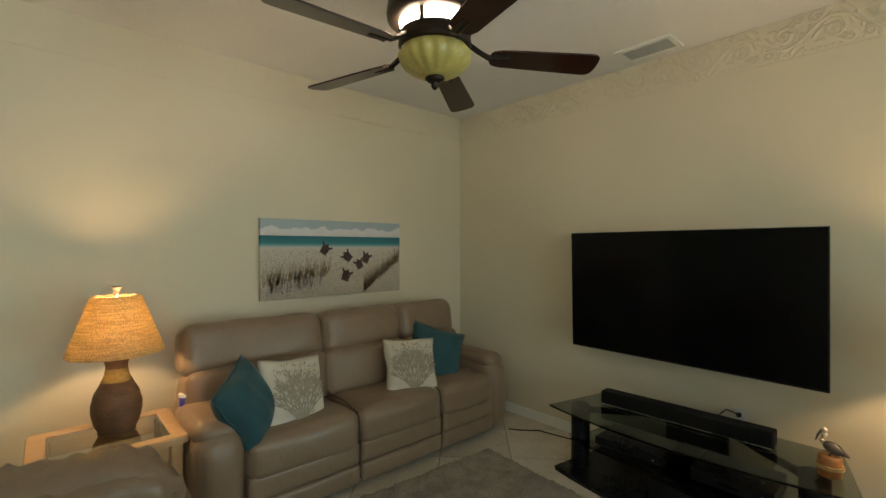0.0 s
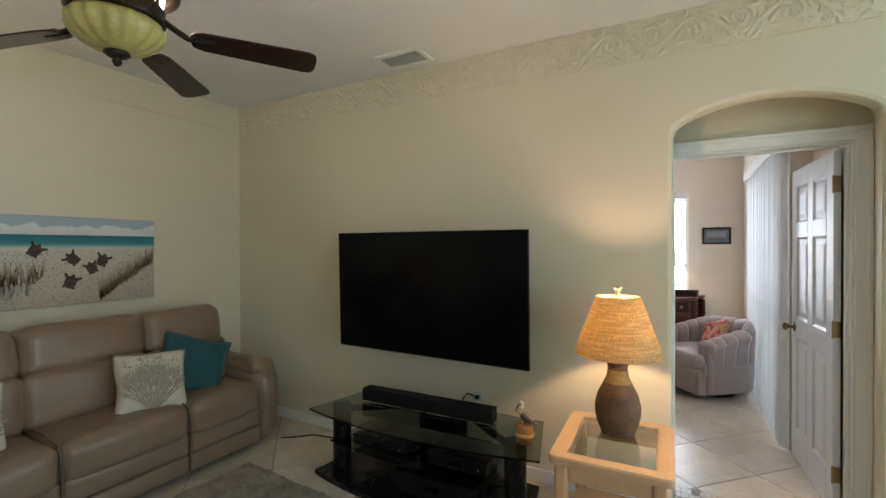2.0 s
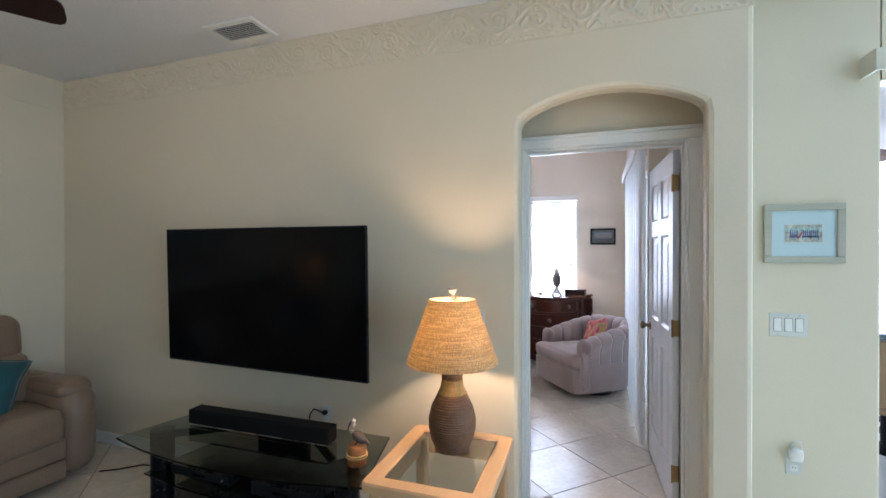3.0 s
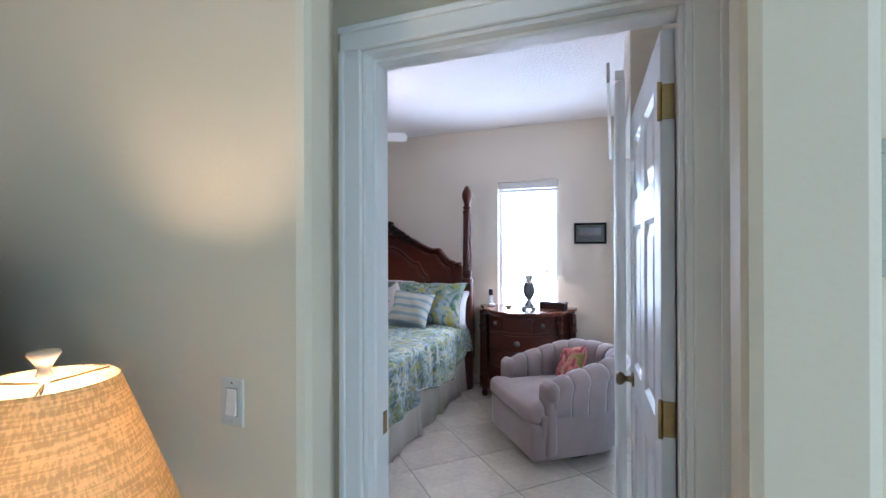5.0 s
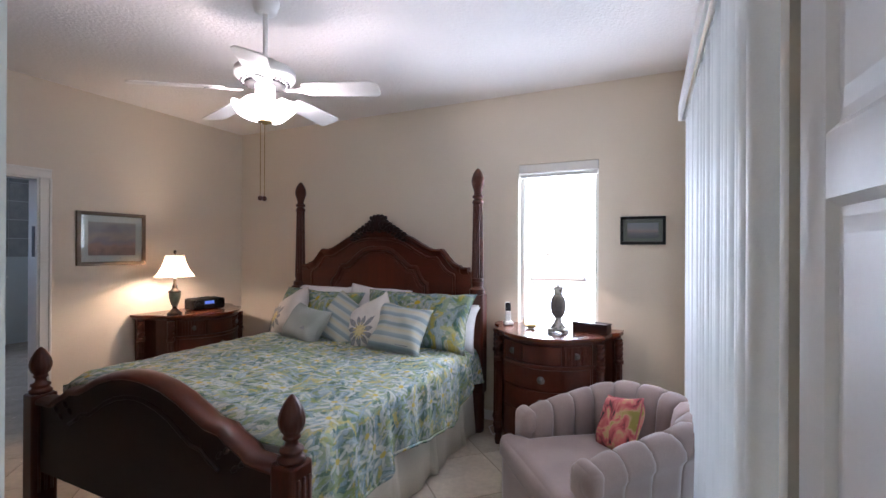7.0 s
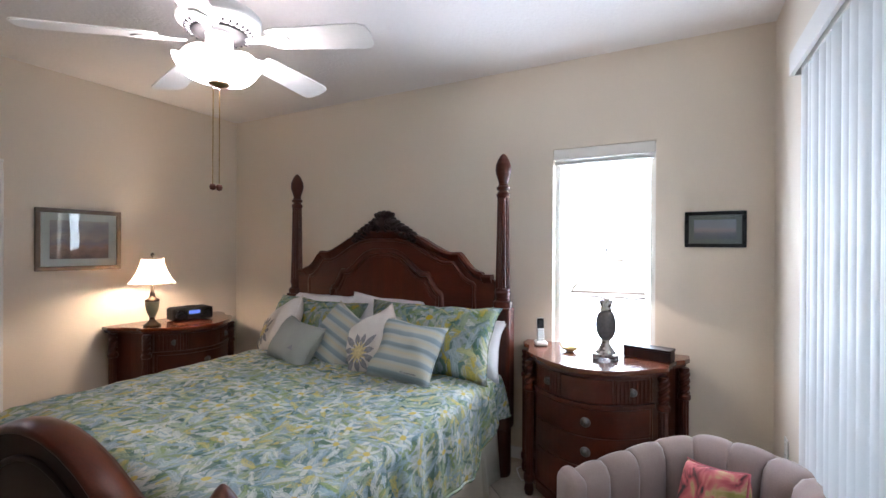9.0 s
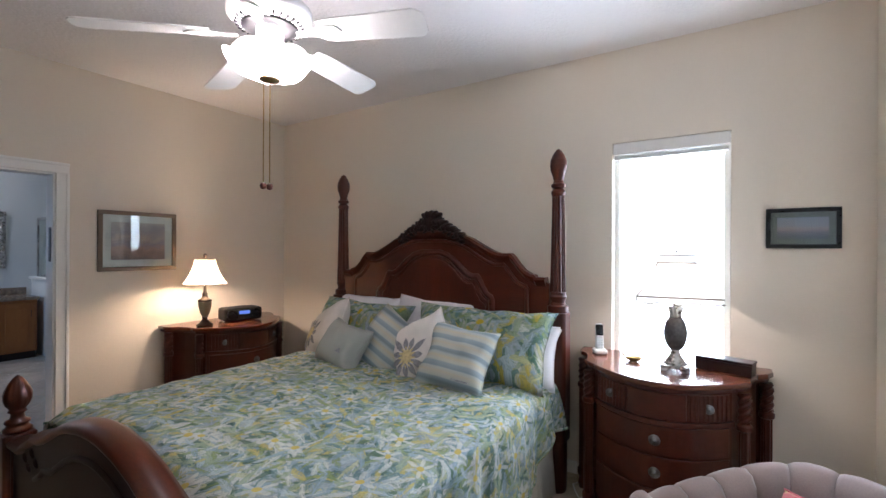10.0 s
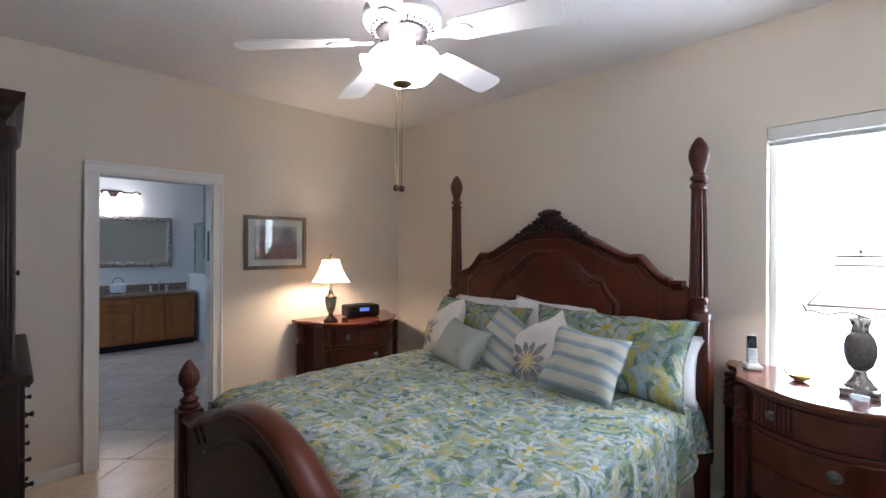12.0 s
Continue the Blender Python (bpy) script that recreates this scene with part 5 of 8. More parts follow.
wall_plate("triple_switch", pose(XS, -1.38, 1.095), "white triple rocker switch plate on the wall", "switch3")
wall_plate("outlet", pose(XS, -1.405, 0.38), "white wall outlet with an air freshener", "outlet")
fresh = thing("air_freshener", pose(XS - 0.009, -1.405, 0.42), "white plug-in air freshener in the outlet", "air freshener")
part("body", soft(-0.045, 0, -0.03, 0.03, -0.02, 0.05, r=0.018, n=5), PLASTIC, fresh, smooth=True)
part("vial", tube([(-0.03, 0.02, 0.045), (-0.032, 0.015, 0.085), (-0.032, -0.015, 0.085), (-0.03, -0.022, 0.03)], 0.003, 6), PLASTIC, fresh, smooth=True)

cord = part("floor_cable", tube([(3.72, 2.69, 0.006), (3.78, 2.60, 0.006), (3.88, 2.50, 0.006), (3.90, 2.38, 0.006), (3.93, 2.24, 0.006), (3.9, 1.9, 0.006), (3.97, 1.55, 0.006)], 0.005, 6), BLACK, smooth=True)
tagged(cord, "thin black cable lying along the floor", "cable")


def small_picture():
    ob = thing("framed_print", pose(XS - 0.002, -1.44, 1.57), "small beach chairs print in a driftwood frame", "picture")
    w, h, f = 0.172, 0.152, 0.034
    for y0, y1, z0, z1 in ((-w, w, h - f, h), (-w, w, -h, -h + f), (-w, -w + f, -h + f, h - f), (w - f, w, -h + f, h - f)):
        part("frame_side", box(-0.026, 0, y0, y1, z0, z1), DRIFT, ob, bevel=0.004)
    part("mat_board", box(-0.012, -0.004, -w + f, w - f, -h + f, h - f), MATBLUE, ob, "pale blue mat board")
    part("print_border", box(-0.0135, -0.0122, -0.081, 0.081, -0.048, 0.048), MAT_WHITE, ob)
    part("print", box(-0.0150, -0.0136, -0.078, 0.078, -0.045, 0.045), BEACH, ob, "small beach scene")
    part("painted_sea", box(-0.0154, -0.0151, -0.078, 0.078, 0.010, 0.028), CHAIRSEA, ob)
    for yy, mt in ((-0.045, CHAIRBLUE), (-0.012, CHAIRBLUE), (0.042, CHAIRBLUE)):
        for k in range(4):
            part("painted_slat", box(-0.0158, -0.0155, yy - 0.016 + k * 0.009, yy - 0.011 + k * 0.009, -0.022, 0.016), mt, ob)
        part("painted_seat", box(-0.0158, -0.0155, yy - 0.020, yy + 0.020, -0.020, -0.012), mt, ob)
        for k in (-0.018, 0.015):
            part("painted_leg", box(-0.0158, -0.0155, yy + k, yy + k + 0.003, -0.034, -0.020), mt, ob)
    part("painted_towel", prism([(0.004, 0.004), (0.010, 0.006), (0.026, -0.024), (0.018, -0.026)], "x", -0.0162, -0.0159), RED_FLORAL, ob)


small_picture()

# ceiling vent
vent = thing("ceiling_vent", pose(3.835, 1.605, H), "white louvred ceiling air vent", "vent")
for x0, x1, y0, y1 in ((-0.115, -0.075, -0.18, 0.18), (0.075, 0.115, -0.18, 0.18), (-0.075, 0.075, -0.18, -0.145), (-0.075, 0.075, 0.145, 0.18)):
    part("frame_side", box(x0, x1, y0, y1, -0.014, 0), TRIM, vent, bevel=0.004)
part("backing", box(-0.075, 0.075, -0.145, 0.145, -0.003, -0.001), BLACK_MATTE, vent)
for k in range(8):
    b = box(-0.008, 0.008, -0.145, 0.145, -0.001, 0.001)
    part("slat", rot_bm(b, Matrix.Translation((-0.065 + k * 0.0186, 0, -0.011)) @ Matrix.Rotation(radians(-50), 4, "Y")), TRIM, vent)


# embossed border under the ceiling
def border():
    z0, z1 = 2.585, H
    ob = tagged(part("trim_border", box(XT - 0.006, XT - 0.0005, -1.11, YN - 0.008, z0, z1 - 0.001), WALL), "embossed scrollwork border painted like the wall", "", "", "structure")
    tagged(part("trim_border_north", box(0.2, XT - 0.008, YN - 0.006, YN - 0.0005, z0, z1 - 0.001), WALL), "smooth painted border under the ceiling", "", "", "structure")

    # one repeat of the plaster relief: a waving vine with curled scrolls and slanting leaves
    unit, zc = (YN - 0.008 + 1.11) / 11, (z0 + z1) / 2
    strokes = []

    def stroke(pts, width, height):
        strokes.append((np.array(pts), width, height))

    def curl(cy, cz, r0, turns, hand, start, width=0.0065, height=0.008):
        n = 40
        stroke([(cy + hand * r0 * (1 - 0.85 * q / n) * math.cos(start + q / n * turns * 6.283), cz + r0 * (1 - 0.85 * q / n) * math.sin(start + q / n * turns * 6.283)) for q in range(n)], width, height)
    stroke([(unit * q / 90, zc + 0.062 * math.sin(6.283 * q / 90)) for q in range(90)], 0.007, 0.009)
    for half, hand in ((0.25, 1), (0.75, -1)):
        curl(unit * half, zc - hand * 0.012, 0.058, 1.7, hand, 0.6 * hand)
        curl(unit * (half + 0.17), zc + hand * 0.075, 0.030, 1.4, -hand, 1.2)
        curl(unit * (half - 0.15), zc - hand * 0.080, 0.024, 1.3, hand, 2.0)
        for q in range(9):
            a = 0.5 + 0.22 * q
            by, bz = unit * (half - 0.24 + 0.055 * q), zc + hand * (0.020 + 0.062 * math.sin(q * 1.3))
            stroke([(by + 0.045 * w / 10 * math.cos(a), bz + hand * 0.045 * w / 10 * math.sin(a)) for w in range(11)], 0.0055, 0.0085)
            stroke([(by - 0.012 + 0.03 * w / 8 * math.cos(a + 1.0), bz - hand * (0.03 + 0.03 * w / 8 * math.sin(a + 1.0))) for w in range(9)], 0.005, 0.007)
    for q in range(14):
        stroke([(unit * (q + 0.5) / 14, z0 + 0.016 + 0.004 * (q % 2))], 0.006, 0.005)
    ny, nz = 116, 64
    gy, gz = np.meshgrid(np.linspace(0, unit, ny + 1), np.linspace(z0 + 0.002, z1 - 0.003, nz + 1), indexing="ij")
    hgt = np.zeros_like(gy)
    for pts, width, height in strokes:
        d2 = np.full_like(gy, 9.0)
        for py, pz in pts:
            for k in (-unit, 0, unit):
                d2 = np.minimum(d2, (gy - py - k) ** 2 + (gz - pz) ** 2)
        hgt = np.maximum(hgt, height * np.exp(-d2 / width ** 2))
    hgt *= 1.25 * np.minimum(1, np.minimum(gz - z0 - 0.002, z1 - 0.003 - gz) / 0.008)
    verts = [(-hgt[a, b], gy[a, b], gz[a, b]) for a in range(ny + 1) for b in range(nz + 1)]
    w = nz + 1
    faces = [(a * w + b, a * w + b + 1, (a + 1) * w + b + 1, (a + 1) * w + b) for a in range(ny) for b in range(nz)]
    relief = bpy.data.meshes.new("scroll_ornament")
    relief.from_pydata(verts, [], faces)
    relief.materials.append(WALL)
    for f in relief.polygons:
        f.use_smooth = True
    for k in range(11):
        o = new("scroll_ornament", relief)
        o.location = (XT - 0.0075, -1.11 + unit * k, 0)
        o.parent = ob


border()


def family_fan():
    cx, cy = 2.175, 1.842
    ob = thing("ceiling_fan", pose(cx, cy, 0), "dark bronze ceiling fan with amber glass bowl and cherry blades", "ceiling fan")
    part("canopy", lathe([(0.19, H), (0.20, H - 0.03), (0.205, H - 0.20), (0.215, H - 0.275), (0.212, H - 0.30), (0.185, H - 0.312), (0.13, H - 0.314)], 40), BRONZE, ob, smooth=True)
    part("light_ring", lathe([(0.13, 2.51), (0.158, 2.508), (0.150, 2.464), (0.13, 2.458)], 40, cap=False), UPLIGHT, ob, "lit amber glass band")
    for a in range(4):
        c, s = math.cos(a * 1.571 + 0.5), math.sin(a * 1.571 + 0.5)
        part("ring_post", tube([(0.16 * c, 0.16 * s, 2.545), (0.152 * c, 0.152 * s, 2.455)], 0.012, 8), BRONZE, ob)
    part("motor_housing", lathe([(0.10, 2.465), (0.155, 2.462), (0.162, 2.452), (0.156, 2.438), (0.162, 2.425), (0.164, 2.405), (0.155, 2.39), (0.12, 2.385)], 40), BRONZE, ob, smooth=True)
    part("glass_bowl", lathe([(0.146, 2.392), (0.163, 2.374), (0.166, 2.356), (0.158, 2.334), (0.138, 2.308), (0.10, 2.284), (0.06, 2.270), (0.03, 2.266), (0.0, 2.266)], 96, flute=(16, 0.07, 2.268, 2.39)), AMBER, ob, "ribbed amber glass bowl", smooth=True)
    part("finial", lathe([(0.042, 2.268), (0.045, 2.26), (0.03, 2.248), (0.014, 2.24), (0.018, 2.23), (0.008, 2.215), (0.0, 2.213)], 24), BRONZE, ob, smooth=True)
    for k in range(5):
        a = radians(-36.5 + 72 * k)
        L0, L1 = 0.25, 0.75
        half = [(L0, 0.03), (L0 + 0.012, 0.048), (L0 + 0.05, 0.060), (L1 - 0.05, 0.075), (L1 - 0.022, 0.071), (L1 - 0.006, 0.055), (L1, 0.03)]
        out = [(x, -y) for x, y in half] + half[::-1]
        bm = prism(out, "z", -0.004, 0.004)
        m = Matrix.Rotation(a, 4, "Z") @ Matrix.Translation((0, 0, 2.372)) @ Matrix.Rotation(radians(1.5), 4, "Y") @ Matrix.Rotation(radians(-12), 4, "X")
        bl = part("blade", rot_bm(bm, m), BLADE, ob, "dark cherry blade", bevel=0.002)
        bm = tube([(0.155, 0, 2.42), (0.20, 0, 2.39), (0.24, 0, 2.368), (0.34, 0, 2.368)], 0.013, 8)
        prism([(0.25, -0.035), (0.33, -0.03), (0.36, 0), (0.33, 0.03), (0.25, 0.035)], "z", 2.362, 2.368, bm)
        part("blade_bracket", rot_bm(bm, Matrix.Rotation(a, 4, "Z")), BRONZE, ob)


family_fan()

# valance of the sliding door, and the lanai beyond
val = thing("valance", pose(0, 0, 0), "cream fabric-wrapped valance over the sliding door", "valance")
part("valance_front", box(XS - 0.14, XS - 0.125, -3.85, -1.672, 2.33, 2.435), VALANCE, val, bevel=0.004)
part("valance_end", box(XS - 0.125, XS - 0.001, -1.687, -1.672, 2.33, 2.435), VALANCE, val, bevel=0.004)

# ---- bedroom ----
def post_mesh(profile, flute=None, square=None):
    bm = lathe(profile, 84, flute=flute)
    return bm


HB = [(0.78, 0.55), (0.78, 1.33), (0.80, 1.345), (0.865, 1.345), (0.875, 1.36), (0.90, 1.365), (0.94, 1.385), (0.985, 1.43), (1.02, 1.475), (1.045, 1.498), (1.10, 1.495), (1.13, 1.498), (1.18, 1.515), (1.25, 1.55), (1.34, 1.60), (1.44, 1.64), (1.56, 1.662)]


def bed():
    ob = thing("bed", pose(0, 0, 0), "carved mahogany king bed with fluted tall posts", "bed")
    yc = 1.684
    half = [(y, z - 0.028 if z > 1.3 else z) for y, z in HB]
    outline = half + [(2 * yc - y, z) for y, z in half[::-1]]
    part("headboard", prism(outline, "x", 7.668, 7.712), MAHOGANY_X, ob, bevel=0.004)
    # moulded cap following the outline
    top = [(7.69, y, z) for y, z in outline[2:-2]]
    bm = bmesh.new()
    prev = None
    rings = []
    for x, y, z in top:
        rings.append([bm.verts.new((x + dx, y, z + dz)) for dx, dz in ((-0.052, -0.002), (-0.058, 0.012), (-0.040, 0.027), (0.02, 0.027), (0.03, -0.004), (-0.02, -0.034))])
    for p, q in zip(rings, rings[1:]):
        for i in range(6):
            j = (i + 1) % 6
            bm.faces.new((p[i], p[j], q[j], q[i]))
    bm.faces.new(rings[0])
    bm.faces.new(rings[-1][::-1])
    bmesh.ops.recalc_face_normals(bm, faces=bm.faces)
    part("headboard_cap", bm, MAHOGANY, ob)
    # stepped face: a raised frame, a bold arched moulding and a raised middle panel
    def inset(f, drop):
        pts = [(yc + (y - yc) * f, z - drop) for y, z in outline[3:-3]]
        return [(pts[0][0], 0.75)] + pts + [(pts[-1][0], 0.75)]
    part("frame_face", prism(inset(0.93, 0.05), "x", 7.652, 7.667), MAHOGANY_X, ob, bevel=0.005)
    for f, drop, r in ((0.93, 0.05, 0.013), (0.62, 0.135, 0.022), (0.575, 0.165, 0.009)):
        part("moulding", tube([(7.652, y, z) for y, z in inset(f, drop)], r, 10), MAHOGANY, ob, smooth=True)
    part("centre_panel", prism(inset(0.56, 0.185), "x", 7.644, 7.6515), MAHOGANY, ob, bevel=0.004)
    # carved crest
    rng = random.Random(3)
    bm = bmesh.new()

    def lobe(y, z, ry, rz, rx, tilt):
        r0 = bmesh.ops.create_icosphere(bm, subdivisions=2, radius=1)
        bmesh.ops.transform(bm, matrix=Matrix.Translation((7.665, y, z)) @ Matrix.Rotation(tilt, 4, "X") @ Matrix.Diagonal((rx, ry, rz, 1)), verts=r0["verts"])
    lobe(yc, 1.72, 0.075, 0.085, 0.04, 0)
    for k in range(5):
        a = (k - 2) * 0.36
        lobe(yc + 0.085 * math.sin(a), 1.735 + 0.04 * math.cos(a), 0.015, 0.038, 0.05, -a)
    for s in (-1, 1):
        for k in range(7):
            d = 0.05 + 0.036 * k
            lobe(yc + s * d, 1.722 - 0.017 * k + 0.012 * math.sin(k * 2.1), 0.036, 0.034 - 0.002 * k, 0.055 - 0.002 * k, -s * (0.5 + 0.25 * (k % 3)))
            lobe(yc + s * (d - 0.01), 1.748 - 0.019 * k, 0.011, 0.036 - 0.002 * k, 0.05, -s * (0.5 + 0.12 * k))
            lobe(yc + s * (d + 0.012), 1.685 - 0.018 * k, 0.028, 0.016, 0.058 - 0.002 * k, s * 0.5)
        tube([(7.625, yc + s * (0.05 + 0.024 * math.cos(t / 3)), 1.668 + 0.024 * math.sin(t / 3)) for t in range(15)], 0.009, 6, bm)
        tube([(7.635, yc + s * (0.27 + 0.02 * math.cos(t / 3)), 1.60 + 0.02 * math.sin(t / 3)) for t in range(15)], 0.008, 6, bm)
    part("carved_crest", bm, MAHOGANY_DARK_SHADED, ob, "carved acanthus crest", smooth=True)

    # head posts
    def finial(z):
        return [(0.030, z), (0.044, z + 0.008), (0.046, z + 0.025), (0.034, z + 0.035), (0.030, z + 0.05), (0.036, z + 0.075), (0.050, z + 0.115), (0.054, z + 0.145), (0.050, z + 0.18), (0.036, z + 0.215), (0.016, z + 0.245), (0.0, z + 0.255)]
    for y in (0.731, 2.637):
        p = part("head_post", post_mesh([(0.055, 0.0), (0.06, 0.02), (0.06, 1.12), (0.066, 1.13), (0.066, 1.165), (0.05, 1.175), (0.044, 1.19), (0.05, 1.21), (0.056, 1.225), (0.05, 1.24), (0.052, 1.25), (0.050, 1.26), (0.044, 1.55), (0.039, 1.86), (0.040, 1.865), (0.046, 1.875), (0.046, 1.89)] + finial(1.91)[0:], flute=(14, 0.20, 1.255, 1.861)), MAHOGANY, ob, smooth=False)
        p.location = (7.696, y, 0)
        f = part("post_panel", prism([(-0.066, -0.05), (-0.05, -0.066), (0.05, -0.066), (0.066, -0.05), (0.066, 0.05), (0.05, 0.066), (-0.05, 0.066), (-0.066, 0.05)], "z", 0.32, 1.125), MAHOGANY, ob, bevel=0.006)
        f.location = (7.696, y, 0)
    # footboard: stepped outline with a broad rolled top
    FB = [(0.785, 0.615), (0.93, 0.62), (0.955, 0.645), (1.05, 0.685), (1.09, 0.712), (1.18, 0.722), (1.26, 0.758), (1.36, 0.805), (1.48, 0.842), (1.60, 0.862), (1.684, 0.866)]
    fo = FB + [(2 * yc - y, z) for y, z in FB[-2::-1]]
    # face, moulding and leaves: shade of the unlit side put into the colour
    part("footboard", prism([(0.785, 0.22)] + fo + [(2 * yc - 0.785, 0.22)], "x", 5.575, 5.625), MAHOGANY_DARK_SHADED, ob)
    bm = bmesh.new()
    rings = []
    for y, z in fo:
        rings.append([bm.verts.new((5.605 + dx, y, z + dz)) for dx, dz in ((-0.050, -0.012), (-0.054, 0.002), (-0.044, 0.016), (-0.01, 0.026), (0.035, 0.024), (0.058, 0.010), (0.056, -0.02), (0.0, -0.02))])
    for p, q in zip(rings, rings[1:]):
        for i in range(8):
            j = (i + 1) % 8
            bm.faces.new((p[i], p[j], q[j], q[i]))
    bm.faces.new(rings[0])
    bm.faces.new(rings[-1][::-1])
    bmesh.ops.recalc_face_normals(bm, faces=bm.faces)
    part("footboard_cap", bm, MAHOGANY_X, ob, smooth=True)
    pts = [(5.572, yc + (y - yc) * 0.8, z - 0.10) for y, z in fo[2:-2]]
    part("moulding", tube(pts, 0.012, 8), MAHOGANY_DARK_SHADED, ob, smooth=True)
    for s in (-1, 1):
        bm = bmesh.new()
        for k in range(4):
            r0 = bmesh.ops.create_icosphere(bm, subdivisions=1, radius=1)
            bmesh.ops.transform(bm, matrix=Matrix.Translation((5.574, yc + s * (0.72 - 0.045 * k), 0.60 - 0.05 * (k % 2) + 0.02 * k)) @ Matrix.Rotation(s * 0.7, 4, "X") @ Matrix.Diagonal((0.012, 0.03, 0.014, 1)), verts=r0["verts"])
        part("carved_leaf", bm, MAHOGANY_DARK_SHADED, ob, smooth=True)
    for y in (0.724, 2.644):
        p = part("foot_post", lathe([(0.045, 0.648), (0.054, 0.655), (0.054, 0.668), (0.044, 0.676), (0.040, 0.686), (0.048, 0.694), (0.046, 0.704), (0.028, 0.714), (0.025, 0.735), (0.036, 0.745), (0.033, 0.752), (0.030, 0.758), (0.044, 0.775), (0.053, 0.80), (0.054, 0.822), (0.047, 0.850), (0.034, 0.878), (0.018, 0.902), (0.006, 0.914), (0.0, 0.916)], 56, flute=(14, 0.04, 0.77, 0.88)), MAHOGANY, ob, "pineapple finial", smooth=True)
        p.location = (5.604, y, 0)
        f = part("post_block", prism([(-0.062, -0.048), (-0.048, -0.062), (0.048, -0.062), (0.062, -0.048), (0.062, 0.048), (0.048, 0.062), (-0.048, 0.062), (-0.062, 0.048)], "z", 0.0, 0.65), MAHOGANY, ob, bevel=0.008)
        f.location = (5.604, y, 0)
        for dx in (-0.03, 0.0, 0.03):
            for sy in (-1, 1):
                r = part("reed", tube([(5.604 + dx, y + sy * 0.062, 0.1), (5.604 + dx, y + sy * 0.062, 0.60)], 0.008, 8), MAHOGANY, ob, smooth=True)
    for y in (0.79, 2.58):
        part("side_rail", box(5.67, 7.63, y - 0.015, y + 0.015, 0.20, 0.36), MAHOGANY, ob, bevel=0.005)
    part("mattress", soft(5.69, 7.64, 0.80, 2.57, 0.36, 0.66, r=0.06, n=6), SHEET, ob, smooth=True)
    return ob


bed()


def comforter():
    bm = bmesh.new()
    nx, nt = 110, 140
    rows = []
    ztop = 0.715
    for i in range(nx + 1):
        x = 5.675 + (7.62 - 5.675) * i / nx
        ring = []
        hang_r = 0.33 + 0.035 * math.sin(x * 6.1) + 0.02 * math.sin(x * 13.0) + 0.10 * max(0, (x - 7.2) / 0.4)
        for k in range(nt + 1):
            s = k / nt
            # arc length round the section: right drop, top, left drop
            Ls, Lt = ztop - hang_r, 1.86
            d = s * (2 * Ls + Lt)
            r = 0.10
            if d < Ls:
                y, z = 0.70, hang_r + d
                fold = (Ls - d) / Ls
                y += -0.03 * fold + 0.022 * fold * math.sin(x * 17 + 2 * math.sin(x * 5)) + 0.006 * math.sin(x * 41)
            elif d < Ls + Lt:
                y, z = 0.70 + (d - Ls), ztop
                fold = 0
            else:
                y, z = 0.70 + Lt, ztop - (d - Ls - Lt)
                fold = (d - Ls - Lt) / Ls
                y += 0.03 * fold + 0.025 * fold * math.sin(x * 15)
            # round the shoulders
            e = min(y - 0.66, 2.60 - y)
            if fold == 0 and e < 0.16:
                z -= 0.07 * (1 - max(0, e) / 0.16) ** 2
            if fold > 0:
                z -= 0.07 * (1 - fold) ** 2
                if y > 2:
                    z += 0.045 * (1 - fold)
            if fold == 0:
                z += 0.018 * math.sin(math.pi * min(1, max(0, (y - 0.75) / 1.78)))
                z += 0.012 * noise.noise(Vector((x * 3.2, y * 2.4, 0))) + 0.010 * noise.noise(Vector((x * 8, y * 6, 3))) + 0.006 * noise.noise(Vector((x * 17, y * 13, 7)))
                far = min(1, max(0, (y - 1.1) / 1.0))
                z += 0.045 * far * far * (3 - 2 * far)
                if x < 5.80:
                    z -= 0.06 * ((5.80 - x) / 0.125) ** 2
            ring.append(bm.verts.new((x, y, z)))
        rows.append(ring)
    for p, q in zip(rows, rows[1:]):
        for k in range(nt):
            bm.faces.new((p[k], p[k + 1], q[k + 1], q[k]))
    bmesh.ops.recalc_face_normals(bm, faces=bm.faces)
    hems = [[tuple(r[k].co) for r in rows] for k in (0, -1)]
    ob = part("comforter", bm, FLORAL, smooth=True)
    for hem in hems:
        part("hem", tube(hem, 0.009, 6), FLORAL, ob, smooth=True)
    md = ob.modifiers.new("thickness", "SOLIDIFY")
    md.thickness, md.offset = 0.02, -1
    return tagged(ob, "tropical leaf print comforter in sage, blue and yellow on the bed", "bedding")


comforter()
# pleated skirt
bm = bmesh.new()
for y, s in ((0.745, -1),):
    rows = []
    for i in range(161):
        x = 5.68 + (7.62 - 5.68) * i / 160
        w = 0.012 * math.sin(x * 20) + (0.03 if (i % 40) in (18, 19, 20, 21) else 0)
        rows.append([bm.verts.new((x, y + s * (w * t + 0.02 * t), 0.40 - 0.385 * t)) for t in (0, 0.5, 1)])
    for p, q in zip(rows, rows[1:]):
        for k in range(2):
            bm.faces.new((p[k], p[k + 1], q[k + 1], q[k]))
sk = part("bed_skirt", bm, SKIRT, smooth=True)
md = sk.modifiers.new("thickness", "SOLIDIFY")
md.thickness = 0.006
tagged(sk, "cream cotton bed skirt with box pleats under the comforter", "bedding")


